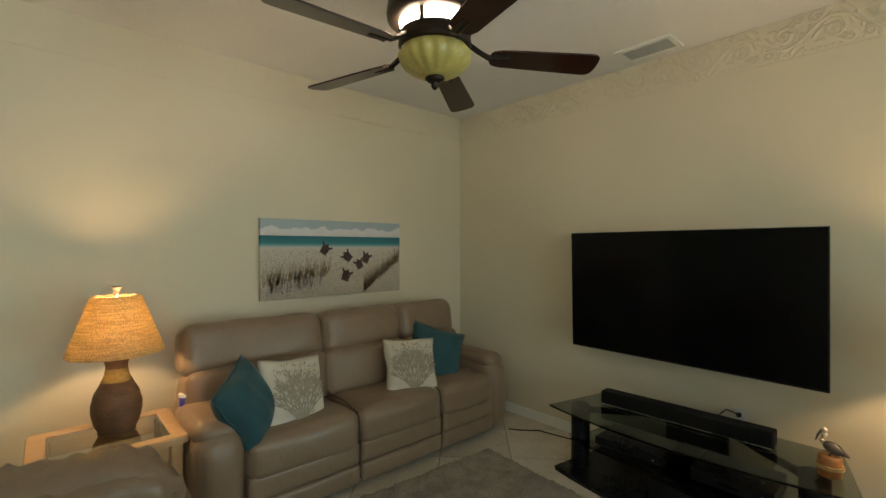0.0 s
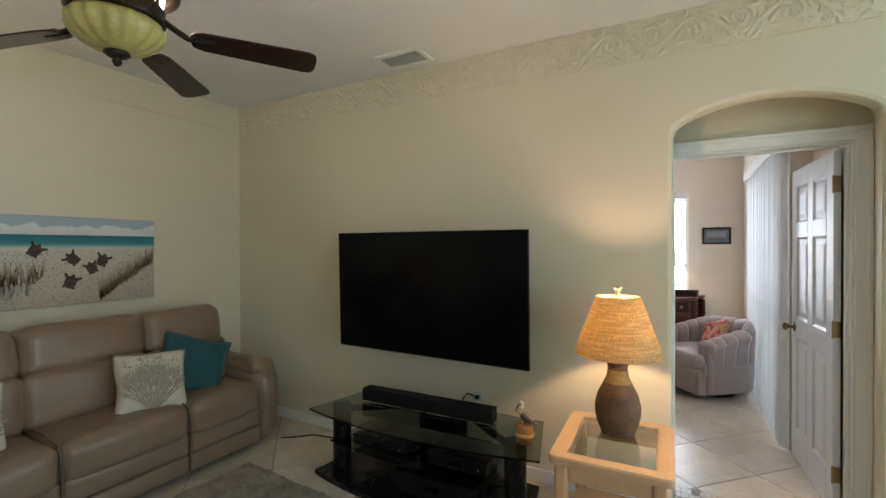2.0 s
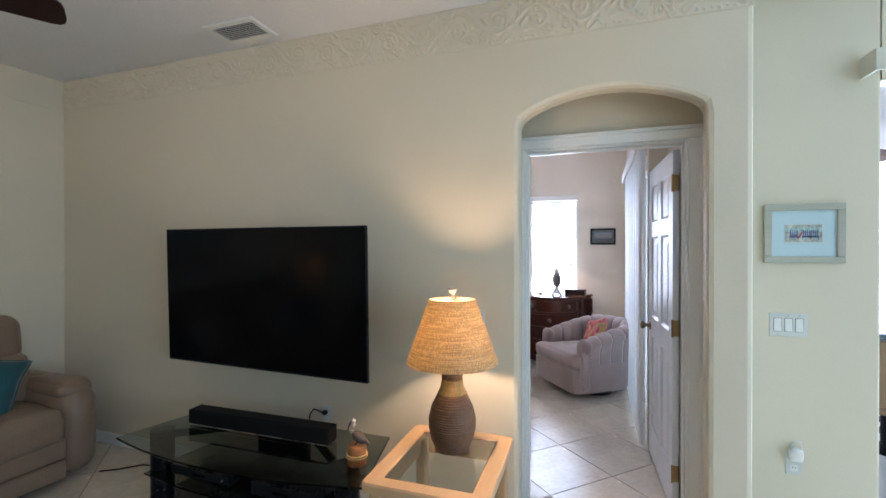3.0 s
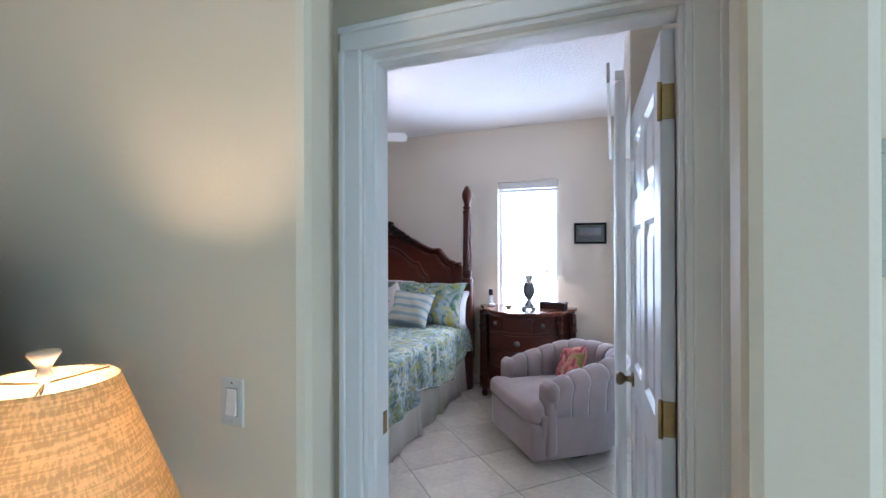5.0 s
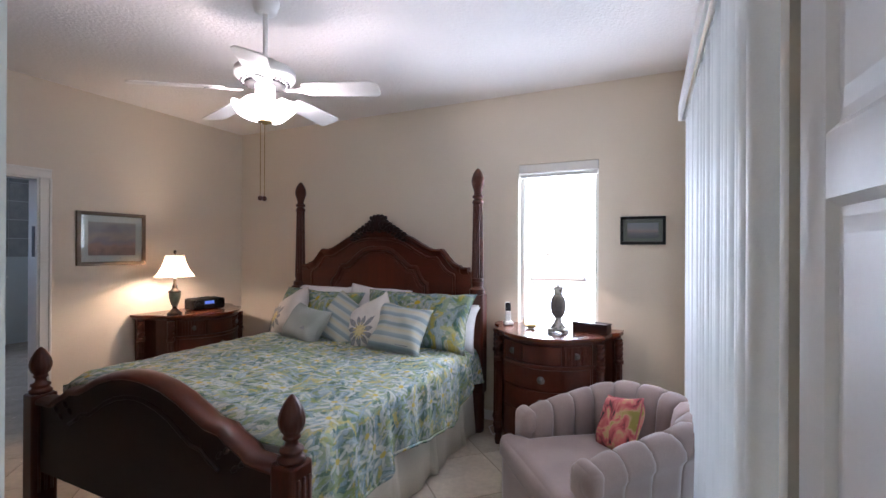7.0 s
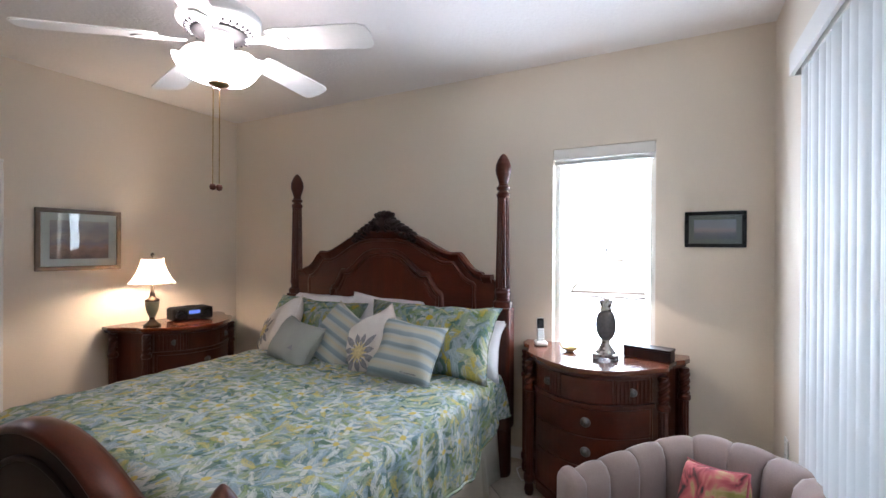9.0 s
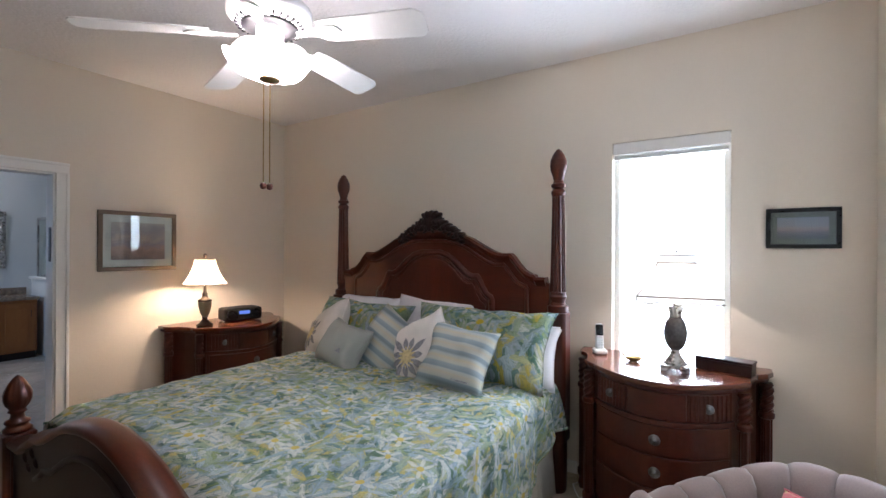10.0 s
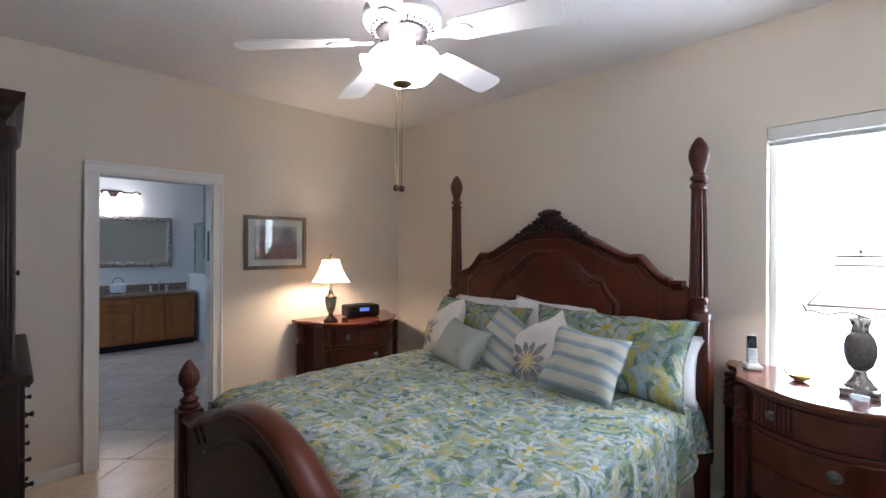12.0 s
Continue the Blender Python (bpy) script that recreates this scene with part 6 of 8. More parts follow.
def bed_pillow(name, x, y, z, w, h, d, lean, yaw, roll, material, label, seed, edge=None):
    """Faces the foot of the bed (-x); leans back against the headboard."""
    ob = thing(name, pose(x, y, z, 0, 0, -90 + yaw) @ pose(0, 0, 0, -lean, roll, 0), label, "pillow", "bed pillows")
    part("cover", cushion(w, h, d, seed=seed, crumple=0.015), material, ob, smooth=True)
    part("seam_edge", piping(w, h, seed=seed, crumple=0.015, r=0.004), edge or material, ob, smooth=True)
    return ob


bed_pillow("sleeping_pillow", 7.565, 1.05, 0.865, 0.74, 0.40, 0.16, 24, 0, 0, SHEET, "white cotton sleeping pillow against the headboard", 1)
bed_pillow("sleeping_pillow", 7.58, 2.26, 0.93, 0.72, 0.46, 0.16, 22, 0, 0, SHEET, "white cotton sleeping pillow against the headboard", 2)
bed_pillow("sleeping_pillow", 7.57, 1.62, 0.94, 0.66, 0.46, 0.15, 22, 3, 2, SHEET, "white cotton sleeping pillow against the headboard", 3)
bed_pillow("pillow_sham", 7.44, 1.19, 0.915, 1.02, 0.50, 0.22, 30, 0, 0, FLORAL_SHAM, "large tropical print pillow sham", 4)
bed_pillow("pillow_sham", 7.45, 2.22, 0.905, 0.97, 0.46, 0.21, 28, -3, 1, FLORAL_SHAM, "large tropical print pillow sham", 5)
SP = bed_pillow("throw_pillow", 7.16, 1.155, 0.88, 0.43, 0.40, 0.19, 34, 4, 6, STRIPES, "blue and cream striped throw pillow", 6)
bed_pillow("throw_pillow", 7.23, 1.74, 0.885, 0.42, 0.42, 0.19, 32, -8, 22, STRIPES, "blue and cream striped throw pillow tilted on a corner", 7)
FP1 = bed_pillow("throw_pillow", 7.21, 1.45, 0.895, 0.42, 0.40, 0.18, 32, 10, -30, LINEN_W, "white throw pillow with an embroidered yellow flower", 8)
FP2 = bed_pillow("throw_pillow", 7.28, 2.36, 0.905, 0.44, 0.42, 0.18, 32, -12, -26, LINEN_W, "white throw pillow with an embroidered yellow flower", 9)
LUM = bed_pillow("lumbar_pillow", 7.05, 1.98, 0.88, 0.44, 0.31, 0.17, 34, -14, 5, GREY_CLOTH, "small grey lumbar pillow with a stitched emblem", 10)


def embroider(ob, d, w, h, cx, cz, scale):
    bmy, bmg = bmesh.new(), bmesh.new()

    def yy(x, z):
        return -d / 2 * max(0.0, (1 - (2 * x / w) ** 4) * (1 - (2 * z / h) ** 4)) ** 0.55 - 0.013

    def petal(bm, a, r0, r1, wd):
        pts = []
        for t in range(9):
            u = t / 8
            r = r0 + (r1 - r0) * u
            k = wd * math.sin(math.pi * u)
            pts.append((r, k))
        out = pts + [(r, -k) for r, k in pts[-2:0:-1]]
        vs = []
        for r, k in out:
            x, z = cx + r * math.cos(a) - k * math.sin(a), cz + r * math.sin(a) + k * math.cos(a)
            vs.append(bm.verts.new((x, yy(x, z), z)))
        bm.faces.new(vs)
    for k in range(11):
        petal(bmg, k * 0.571 + 0.3, 0.04 * scale, (0.13 + 0.045 * (k % 3 == 0)) * scale, 0.021 * scale)
    for k in range(13):
        petal(bmy, k * 0.483, 0.0, 0.075 * scale, 0.012 * scale)
    part("embroidered_leaf", bmg, EMB_GREY, ob, "grey embroidered leaves")
    part("embroidered_flower", bmy, EMB_YELLOW, ob, "yellow embroidered petals")


embroider(FP1, 0.18, 0.42, 0.40, -0.05, -0.07, 0.95)
embroider(FP2, 0.18, 0.44, 0.42, -0.08, -0.04, 0.9)
part("stitched_mark", box(0.045, 0.15, -0.0935, -0.0905, -0.147, -0.139), EMB_GREY, SP)
bme = prism([(0.08, -0.06), (0.10, -0.045), (0.115, -0.03), (0.13, -0.05), (0.145, -0.06)], "y", -0.087, -0.085)
part("emblem", bme, EMB_GREY, LUM)


def nightstand():
    ob = thing("nightstand", pose(7.93, 0.125, 0, 0, 0, -90), "mahogany bow-front nightstand with rope-turned columns and three drawers", "nightstand", "nightstands")

    def outline(g):
        pts = [(0.505 + g, 0.0), (0.505 + g, -0.09), (0.48 + g, -0.15 - g), (0.435 + g, -0.19), (0.40 + g, -0.30), (0.40 + g, -0.37 - g), (0.345 + g * 0.5, -0.425 - g)]
        n = 28
        arc = []
        for i in range(1, n):
            t = i / n
            x = 0.345 - 0.69 * t
            arc.append((x, -0.425 - g - 0.20 * (1 - (2 * t - 1) ** 2)))
        return pts + arc + [(-x, y) for x, y in pts[::-1]]
    part("top", prism(outline(0.0), "z", 0.853, 0.88), MAHOGANY_TOP, ob, bevel=0.006)
    part("top_moulding", prism(outline(-0.018), "z", 0.832, 0.852), MAHOGANY, ob, bevel=0.004)
    inner = outline(-0.05)
    part("body", prism(inner, "z", 0.10, 0.831), MAHOGANY, ob)
    part("plinth", prism(outline(-0.03), "z", 0.06, 0.11), MAHOGANY, ob, bevel=0.006)

    def front_y(x, g=-0.05):
        t = (0.345 - x) / 0.69
        return -0.425 - g - 0.20 * (1 - (2 * t - 1) ** 2)

    def bow(name, x0, x1, z0, z1, out, parent, material, label=""):
        n = 20
        pts = [(x0 + (x1 - x0) * i / n) for i in range(n + 1)]
        poly = [(x, front_y(x) - out) for x in pts] + [(x, front_y(x) + 0.004) for x in pts[::-1]]
        return part(name, prism(poly, "z", z0, z1), material, parent, label, bevel=0.003)
    for z0, z1 in ((0.13, 0.335), (0.35, 0.50), (0.515, 0.655)):
        d = bow("drawer_front", -0.31, 0.31, z0, z1, 0.014, ob, MAHOGANY_X)
        zk = (z0 + z1) / 2
        k = part("ring_pull", lathe([(0.026, 0), (0.028, 0.004), (0.024, 0.008), (0.014, 0.006), (0.012, 0.012), (0.006, 0.02), (0, 0.021)], 20), PULL, d, "antique ring pull", smooth=True)
        k.matrix_basis = pose(0.0, front_y(0) - 0.014, zk, 90, 0, 0)
    # top row: panel between reeded panels
    d = bow("drawer_front", -0.135, 0.135, 0.69, 0.82, 0.014, ob, MAHOGANY_X)
    for s in (-1, 1):
        a, b = sorted((s * 0.145, s * 0.31))
        d = bow("reeded_panel", a, b, 0.69, 0.82, 0.006, ob, MAHOGANY)
        for i in range(9):
            x = a + (b - a) * (i + 0.5) / 9
            part("reed", tube([(x, front_y(x) - 0.006, 0.692), (x, front_y(x) - 0.006, 0.818)], 0.007, 6), MAHOGANY, d)
        x = (a + b) / 2
        k = part("ring_pull", lathe([(0.022, 0), (0.024, 0.004), (0.02, 0.008), (0.012, 0.006), (0.01, 0.012), (0.005, 0.018), (0, 0.019)], 20), PULL, d, "antique ring pull", smooth=True)
        k.matrix_basis = pose(x, front_y(x) - 0.014, 0.755, 90, 0, 0)
    bow("divider", -0.335, 0.335, 0.66, 0.685, 0.022, ob, MAHOGANY)
    bow("divider", -0.335, 0.335, 0.105, 0.125, 0.022, ob, MAHOGANY)
    # columns: rope-twisted above, fluted below
    for x, y in ((0.372, -0.385), (-0.372, -0.385), (0.475, -0.115), (-0.475, -0.115)):
        c = part("column", lathe([(0.024, 0.0), (0.03, 0.03), (0.024, 0.07), (0.034, 0.09), (0.034, 0.12), (0.028, 0.13), (0.028, 0.64), (0.036, 0.65), (0.036, 0.67), (0.026, 0.68), (0.026, 0.83)], 24, flute=(8, 0.2, 0.129, 0.641)), MAHOGANY, ob)
        c.location = (x, y, 0)
        bm = bmesh.new()
        for s in range(3):
            tube([(0.022 * math.cos(i * 0.5 + s * 2.094), 0.022 * math.sin(i * 0.5 + s * 2.094), 0.682 + 0.142 * i / 16) for i in range(17)], 0.011, 6, bm)
        r = part("rope_turning", bm, MAHOGANY, c, smooth=True)
    return ob


NS = nightstand()
NS2 = copy_thing(NS, pose(7.22, 3.755, 0, 0, 0, 0))


# bedside lamp with a bell shade
lc = thing("table_lamp", pose(6.93, 3.44, 0.881), "lit bedside lamp with cream bell shade and urn base", "lamp")
part("base", lathe([(0.062, 0), (0.062, 0.012), (0.045, 0.022), (0.022, 0.05), (0.018, 0.065), (0.026, 0.072)], 28), BRONZE, lc, smooth=True)
part("urn", lathe([(0.02, 0.072), (0.034, 0.10), (0.048, 0.16), (0.05, 0.195), (0.046, 0.205)], 28), URN, lc, "sage green ceramic urn", smooth=True)
part("collar", lathe([(0.052, 0.203), (0.052, 0.215), (0.03, 0.225), (0.018, 0.25), (0.022, 0.262), (0.012, 0.275), (0.010, 0.33), (0.006, 0.332)], 24), BRONZE, lc, smooth=True)
part("bulb", lathe([(0.01, 0.33), (0.018, 0.345), (0.02, 0.358), (0.012, 0.37), (0, 0.374)], 16), BULB, lc, "glowing bulb", smooth=True)
bell = [(0.165, 0.345), (0.135, 0.385), (0.105, 0.44), (0.085, 0.50), (0.078, 0.545)]
part("shade", lathe(bell, 40, cap=False), CREAM_SHADE, lc, "cream silk bell shade", smooth=True)
part("shade_trim", tube([(0.166 * math.cos(i * 0.2618), 0.166 * math.sin(i * 0.2618), 0.345) for i in range(25)], 0.003, 6), BRONZE, lc)
part("shade_trim", tube([(0.079 * math.cos(i * 0.2618), 0.079 * math.sin(i * 0.2618), 0.545) for i in range(25)], 0.003, 6), BRONZE, lc)
for a in range(4):
    c, s = math.cos(a * 1.571 + 0.4), math.sin(a * 1.571 + 0.4)
    part("shade_rib", tube([(r * 1.005 * c, r * 1.005 * s, z) for r, z in bell], 0.002, 6), FINIAL, lc)
part("finial", lathe([(0.004, 0.42), (0.004, 0.555), (0.012, 0.565), (0.014, 0.58), (0.008, 0.592), (0, 0.594)], 16), BRONZE, lc, smooth=True)

# pineapple lamp in front of the window
ld = thing("table_lamp", pose(7.62, 0.06, 0.881), "lit silver pineapple lamp with scalloped cream shade at the window", "lamp")
part("foot", prism([(-0.07, -0.06), (-0.06, -0.07), (0.06, -0.07), (0.07, -0.06), (0.07, 0.06), (0.06, 0.07), (-0.06, 0.07), (-0.07, 0.06)], "z", 0.012, 0.032), SILVER, ld, bevel=0.006)
for a in (-1, 1):
    for b in (-1, 1):
        part("claw_foot", soft(a * 0.05 - 0.018, a * 0.05 + 0.018, b * 0.05 - 0.018, b * 0.05 + 0.018, 0, 0.014, r=0.007, n=3), SILVER, ld, smooth=True)
part("pedestal", lathe([(0.062, 0.03), (0.05, 0.045), (0.03, 0.075), (0.022, 0.10), (0.028, 0.108)], 28), SILVER, ld, smooth=True)
bm = lathe([(0.025, 0.105), (0.045, 0.13), (0.056, 0.17), (0.058, 0.21), (0.048, 0.255), (0.03, 0.28)], 36)
part("pineapple", bm, PINEAPPLE, ld, "dark cross-hatched pineapple body", smooth=True)
bm = bmesh.new()
for k in range(9):
    a = k * 6.283 / 9
    tube([(0.026 * math.cos(a), 0.026 * math.sin(a), 0.27), (0.022 * math.cos(a), 0.022 * math.sin(a), 0.30), (0.036 * math.cos(a), 0.036 * math.sin(a), 0.335)], 0.009, 6, bm, taper=0.8)
part("leaf_crown", bm, SILVER, ld, smooth=True)
part("cup", lathe([(0.02, 0.278), (0.032, 0.29), (0.026, 0.305), (0.030, 0.32), (0.040, 0.338), (0.034, 0.339), (0.012, 0.32)], 28), SILVER, ld, "flared silver cup", smooth=True)
part("stem", lathe([(0.02, 0.28), (0.012, 0.33), (0.010, 0.40), (0.006, 0.402)], 16), SILVER, ld)
part("bulb", lathe([(0.01, 0.40), (0.018, 0.412), (0.02, 0.425), (0.012, 0.44), (0, 0.444)], 16), BULB, ld, "glowing bulb", smooth=True)
SHD = [(0.192, 0.362), (0.190, 0.402), (0.145, 0.46), (0.110, 0.52), (0.088, 0.575), (0.086, 0.615)]


def shade_point(level, i, out=0.0):
    """A point on the square shade: level along its section, i of 80 steps round it, with a scalloped hem."""
    hw, z = SHD[level]
    side, f = divmod(i % 80, 20)
    u = f / 10 - 1
    x, y = ((-1, u), (u, 1), (1, -u), (-u, -1))[side]
    if level == 0:
        z += 0.016 * abs(math.cos(1.5 * math.pi * (u + 1)))
    return Vector((x * (hw + out), y * (hw + out), z))


bm = bmesh.new()
rows = [[bm.verts.new(shade_point(k, i)) for i in range(80)] for k in range(len(SHD))]
for p, q in zip(rows, rows[1:]):
    for i in range(80):
        j = (i + 1) % 80
        bm.faces.new((p[i], p[j], q[j], q[i]))
sq = pose(0, 0, 0, 0, 0, 9).to_3x3()
part("shade", bm, WHITE_SHADE, ld, "cream scalloped shade").matrix_basis = sq.to_4x4()
for k in (0, 1, 4, 5):
    part("shade_trim", tube([sq @ shade_point(k, i, 0.004) for i in range(81)], 0.004, 6), BRONZE_FRAME, ld)
for c in range(4):
    part("shade_trim", tube([sq @ shade_point(k, 20 * c, 0.002) for k in range(1, 5)], 0.002, 6), BRONZE_FRAME, ld)
part("finial", lathe([(0.004, 0.48), (0.004, 0.625), (0.01, 0.63), (0.006, 0.645), (0, 0.646)], 12), SILVER, ld)

# telephone, swan dish, wooden tray
ph = thing("telephone", pose(7.77, 0.49, 0.881, 0, 0, -62), "black and silver cordless telephone in its white cradle", "telephone")
part("cradle", soft(-0.04, 0.04, -0.045, 0.045, 0, 0.03, r=0.014, n=4), PLASTIC, ph, smooth=True)
bm = soft(-0.024, 0.024, -0.015, 0.015, 0.0, 0.165, r=0.012, n=5)
hs = part("handset", rot_bm(bm, Matrix.Translation((0, 0, 0.018)) @ Matrix.Rotation(radians(-9), 4, "X")), PLASTIC, ph, smooth=True)
sc = part("display", rot_bm(box(-0.017, 0.017, -0.0165, -0.0145, 0.10, 0.145), Matrix.Translation((0, 0, 0.018)) @ Matrix.Rotation(radians(-9), 4, "X")), BLACK, ph)
part("earpiece", rot_bm(box(-0.022, 0.022, -0.0162, -0.0145, 0.092, 0.158), Matrix.Translation((0, 0.0006, 0.018)) @ Matrix.Rotation(radians(-9), 4, "X")), BLACK_MATTE, ph)
for r in range(4):
    for c in range(3):
        part("key", rot_bm(box(-0.018 + c * 0.013, -0.008 + c * 0.013, -0.0172, -0.0145, 0.03 + r * 0.014, 0.04 + r * 0.014), Matrix.Translation((0, 0, 0.018)) @ Matrix.Rotation(radians(-9), 4, "X")), CHROME, ph)
sw = thing("swan_dish", pose(7.68, 0.28, 0.881), "small gilt swan trinket dish on the nightstand", "trinket")
bm = lathe([(0.02, 0.0), (0.038, 0.012), (0.045, 0.028), (0.04, 0.027), (0.02, 0.01)], 20)
bmesh.ops.scale(bm, vec=(0.7, 1.1, 1), verts=bm.verts)
tube([(0, 0.045, 0.02), (0, 0.062, 0.045), (0, 0.058, 0.068), (0, 0.045, 0.075), (0, 0.04, 0.066)], 0.005, 6, bm)
part("dish", bm, mat("gilt", (0.55, 0.38, 0.14), 0.3, metal=0.9, vary=0.2, scale=30), sw, smooth=True)
tr = thing("wooden_box", pose(7.73, -0.165, 0.881, 0, 0, -14), "long low dark wooden box on the nightstand", "box")
part("box_body", box(-0.05, 0.05, -0.13, 0.13, 0, 0.055), MAHOGANY_DARK_SHADED, tr, bevel=0.004)
part("box_lid", box(-0.053, 0.053, -0.133, 0.133, 0.056, 0.07), MAHOGANY_DARK_SHADED, tr, bevel=0.004)

# clock radio
cr = thing("clock_radio", pose(7.28, 3.50, 0.881, 0, 0, -12), "black clock radio with a lit blue display", "clock radio")
part("case", soft(-0.16, 0.16, -0.10, 0.09, 0.005, 0.115, r=0.02, n=5), BLACK_MATTE, cr, smooth=True)
part("face", box(-0.055, 0.055, -0.104, -0.1005, 0.02, 0.10), GUNMETAL, cr, bevel=0.002)
part("display", box(-0.045, 0.045, -0.1055, -0.1042, 0.062, 0.092), glow("blue_display", (0.2, 0.35, 1.0), 0.8, (0.02, 0.03, 0.08)), cr, "glowing blue display")
for s in (-1, 1):
    part("speaker_grille", lathe([(0.042, 0), (0.042, 0.003), (0, 0.004)], 20), BLACK, cr).matrix_basis = pose(s * 0.105, -0.1005, 0.06, 90, 0, 0)
part("handle", tube([(-0.05, 0, 0.112), (-0.045, 0, 0.122), (0.045, 0, 0.122), (0.05, 0, 0.112)], 0.005, 6), GUNMETAL, cr)


def framed(name, m, w, h, f, depth, frame_mat, mat_mat, art_mat, mw, label):
    """Local: picture in the x-z plane facing -y."""
    ob = thing(name, m, label, "picture")
    w, h = w / 2, h / 2
    for x0, x1, z0, z1 in ((-w, w, h - f, h), (-w, w, -h, -h + f), (-w, -w + f, -h + f, h - f), (w - f, w, -h + f, h - f)):
        part("frame_side", box(x0, x1, -depth, 0, z0, z1), frame_mat, ob, bevel=0.004)
    part("mat_board", box(-w + f, w - f, -depth * 0.45, -depth * 0.3, -h + f, h - f), mat_mat, ob)
    part("print", box(-w + f + mw, w - f - mw, -depth * 0.45 - 0.0015, -depth * 0.45 - 0.0002, -h + f + mw, h - f - mw), art_mat, ob)
    g = part("glazing", box(-w + f, w - f, -depth * 0.62, -depth * 0.58, -h + f, h - f), CLEAR, ob, "clear picture glass")
    g.visible_shadow = False
    return ob


framed("framed_picture", pose(XE - 0.001, -0.508, 1.643, 0, 0, -90), 0.315, 0.215, 0.022, 0.022, BLACK, MAT_GREY, DUSK, 0.028, "small dusk seascape print in a black frame")
framed("framed_picture", pose(6.58, YB - 0.001, 1.572), 0.555, 0.465, 0.032, 0.025, BRONZE_FRAME, MAT_WHITE, SUNSET, 0.055, "sunset print in a bronze frame with white mat")


def tub_chair():
    ob = thing("tub_chair", pose(6.665, -0.36, 0, 0, 0, -143), "mauve suede swivel tub chair with channel-tufted back", "armchair")
    W, D, R = 0.37, 0.40, 0.34
    # horseshoe path from one arm's front round the back to the other
    path = []
    for i in range(14):
        path.append((0.325, -D + 0.11 + 0.35 * i / 13, 0.0))
    for i in range(1, 24):
        a = math.pi * i / 24
        path.append((0.325 * math.cos(a), 0.06 + 0.31 * math.sin(a), math.sin(a)))
    for i in range(14):
        path.append((-0.325, 0.06 - 0.35 * i / 13, 0.0))
    n = len(path)
    # body under the seat and the outside shell
    outer = []
    for i in range(25):
        a = math.pi * i / 24
        outer.append((0.385 * math.cos(a), 0.06 + 0.36 * math.sin(a)))
    plan = [(0.385, -D + 0.02)] + outer + [(-0.385, -D + 0.02)]
    low = [(x * 0.93, y * 0.95 - 0.01) for x, y in plan]
    bm = bmesh.new()
    rings = []
    for t in range(6):
        u = t / 5
        rings.append([bm.verts.new((lx + (px - lx) * u, ly + (py - ly) * u, 0.07 + 0.31 * u)) for (lx, ly), (px, py) in zip(low, plan)])
    for p, q in zip(rings, rings[1:]):
        for i in range(len(p)):
            j = (i + 1) % len(p)
            bm.faces.new((p[i], p[j], q[j], q[i]))
    bm.faces.new(rings[0][::-1])
    bm.faces.new(rings[-1])
    part("body", bm, SUEDE, ob, bevel=0.012)
    # tufted channels
    lens = [0.0]
    for p, q in zip(path, path[1:]):
        lens.append(lens[-1] + math.dist(p[:2], q[:2]))
    total = lens[-1]

    def at(s):
        for k in range(n - 1):
            if lens[k + 1] >= s:
                t = (s - lens[k]) / (lens[k + 1] - lens[k])
                p, q = path[k], path[k + 1]
                d = Vector((q[0] - p[0], q[1] - p[1], 0)).normalized()
                c = Vector((p[0] + (q[0] - p[0]) * t, p[1] + (q[1] - p[1]) * t, 0))
                return c, d, p[2] + (q[2] - p[2]) * t
        return Vector((*path[-1][:2], 0)), Vector((0, -1, 0)), 0.0
    count = 13
    for k in range(count):
        s0, s1 = total * k / count, total * (k + 1) / count
        bm = bmesh.new()
        rows = []
        m = 8
        for i in range(m + 1):
            u = i / m
            s = s0 + (s1 - s0) * u
            c, d, back = at(min(total - 1e-6, max(1e-6, s)))
            out = Vector((d.y, -d.x, 0))
            bulge = 0.022 * (1 - (2 * u - 1) ** 2) ** 0.55
            arm_u = min(s, total - s) / (total / 2)
            top = 0.595 + 0.118 * min(1, max(0, (arm_u - 0.06) / 0.60)) ** 0.9 - 0.03 * max(0, 1 - arm_u / 0.10) ** 2
            ring = []
            prof = [(-0.045 - bulge * 0.9, 0.36), (-0.055 - bulge, 0.46), (-0.06 - bulge, top - 0.09), (-0.055 - bulge * 0.9, top - 0.03), (-0.03, top + bulge * 0.5), (0.015, top + 0.006 + bulge * 0.6), (0.06, top - 0.012 + bulge * 0.4), (0.088, top - 0.045 + bulge * 0.2), (0.090, top - 0.075), (0.072, top - 0.105), (0.064, top - 0.15), (0.06, 0.36)]
            for o, z in prof:
                lean = 0.05 * back * (z - 0.36) / 0.4
                p = c + out * (o + lean)
                ring.append(bm.verts.new((p.x, p.y, z)))
            rows.append(ring)
        for p, q in zip(rows, rows[1:]):
            for i in range(len(p) - 1):
                bm.faces.new((p[i], p[i + 1], q[i + 1], q[i]))
            bm.faces.new((p[-1], p[0], q[0], q[-1]))
        bm.faces.new(rows[0])
        bm.faces.new(rows[-1][::-1])
        bmesh.ops.recalc_face_normals(bm, faces=bm.faces)
        part("channel", bm, SUEDE, ob, smooth=True)
    for s in (-1, 1):
        part("arm_front", soft(s * 0.325 - 0.07, s * 0.325 + 0.062, -D + 0.055, -D + 0.14, 0.10, 0.57, r=0.03, puff=0.006), SUEDE, ob, smooth=True)
        part("arm_roll", soft(s * 0.335 - 0.078, s * 0.335 + 0.085, -D + 0.06, -D + 0.15, 0.46, 0.592, r=0.045, puff=0.006), SUEDE, ob, smooth=True)
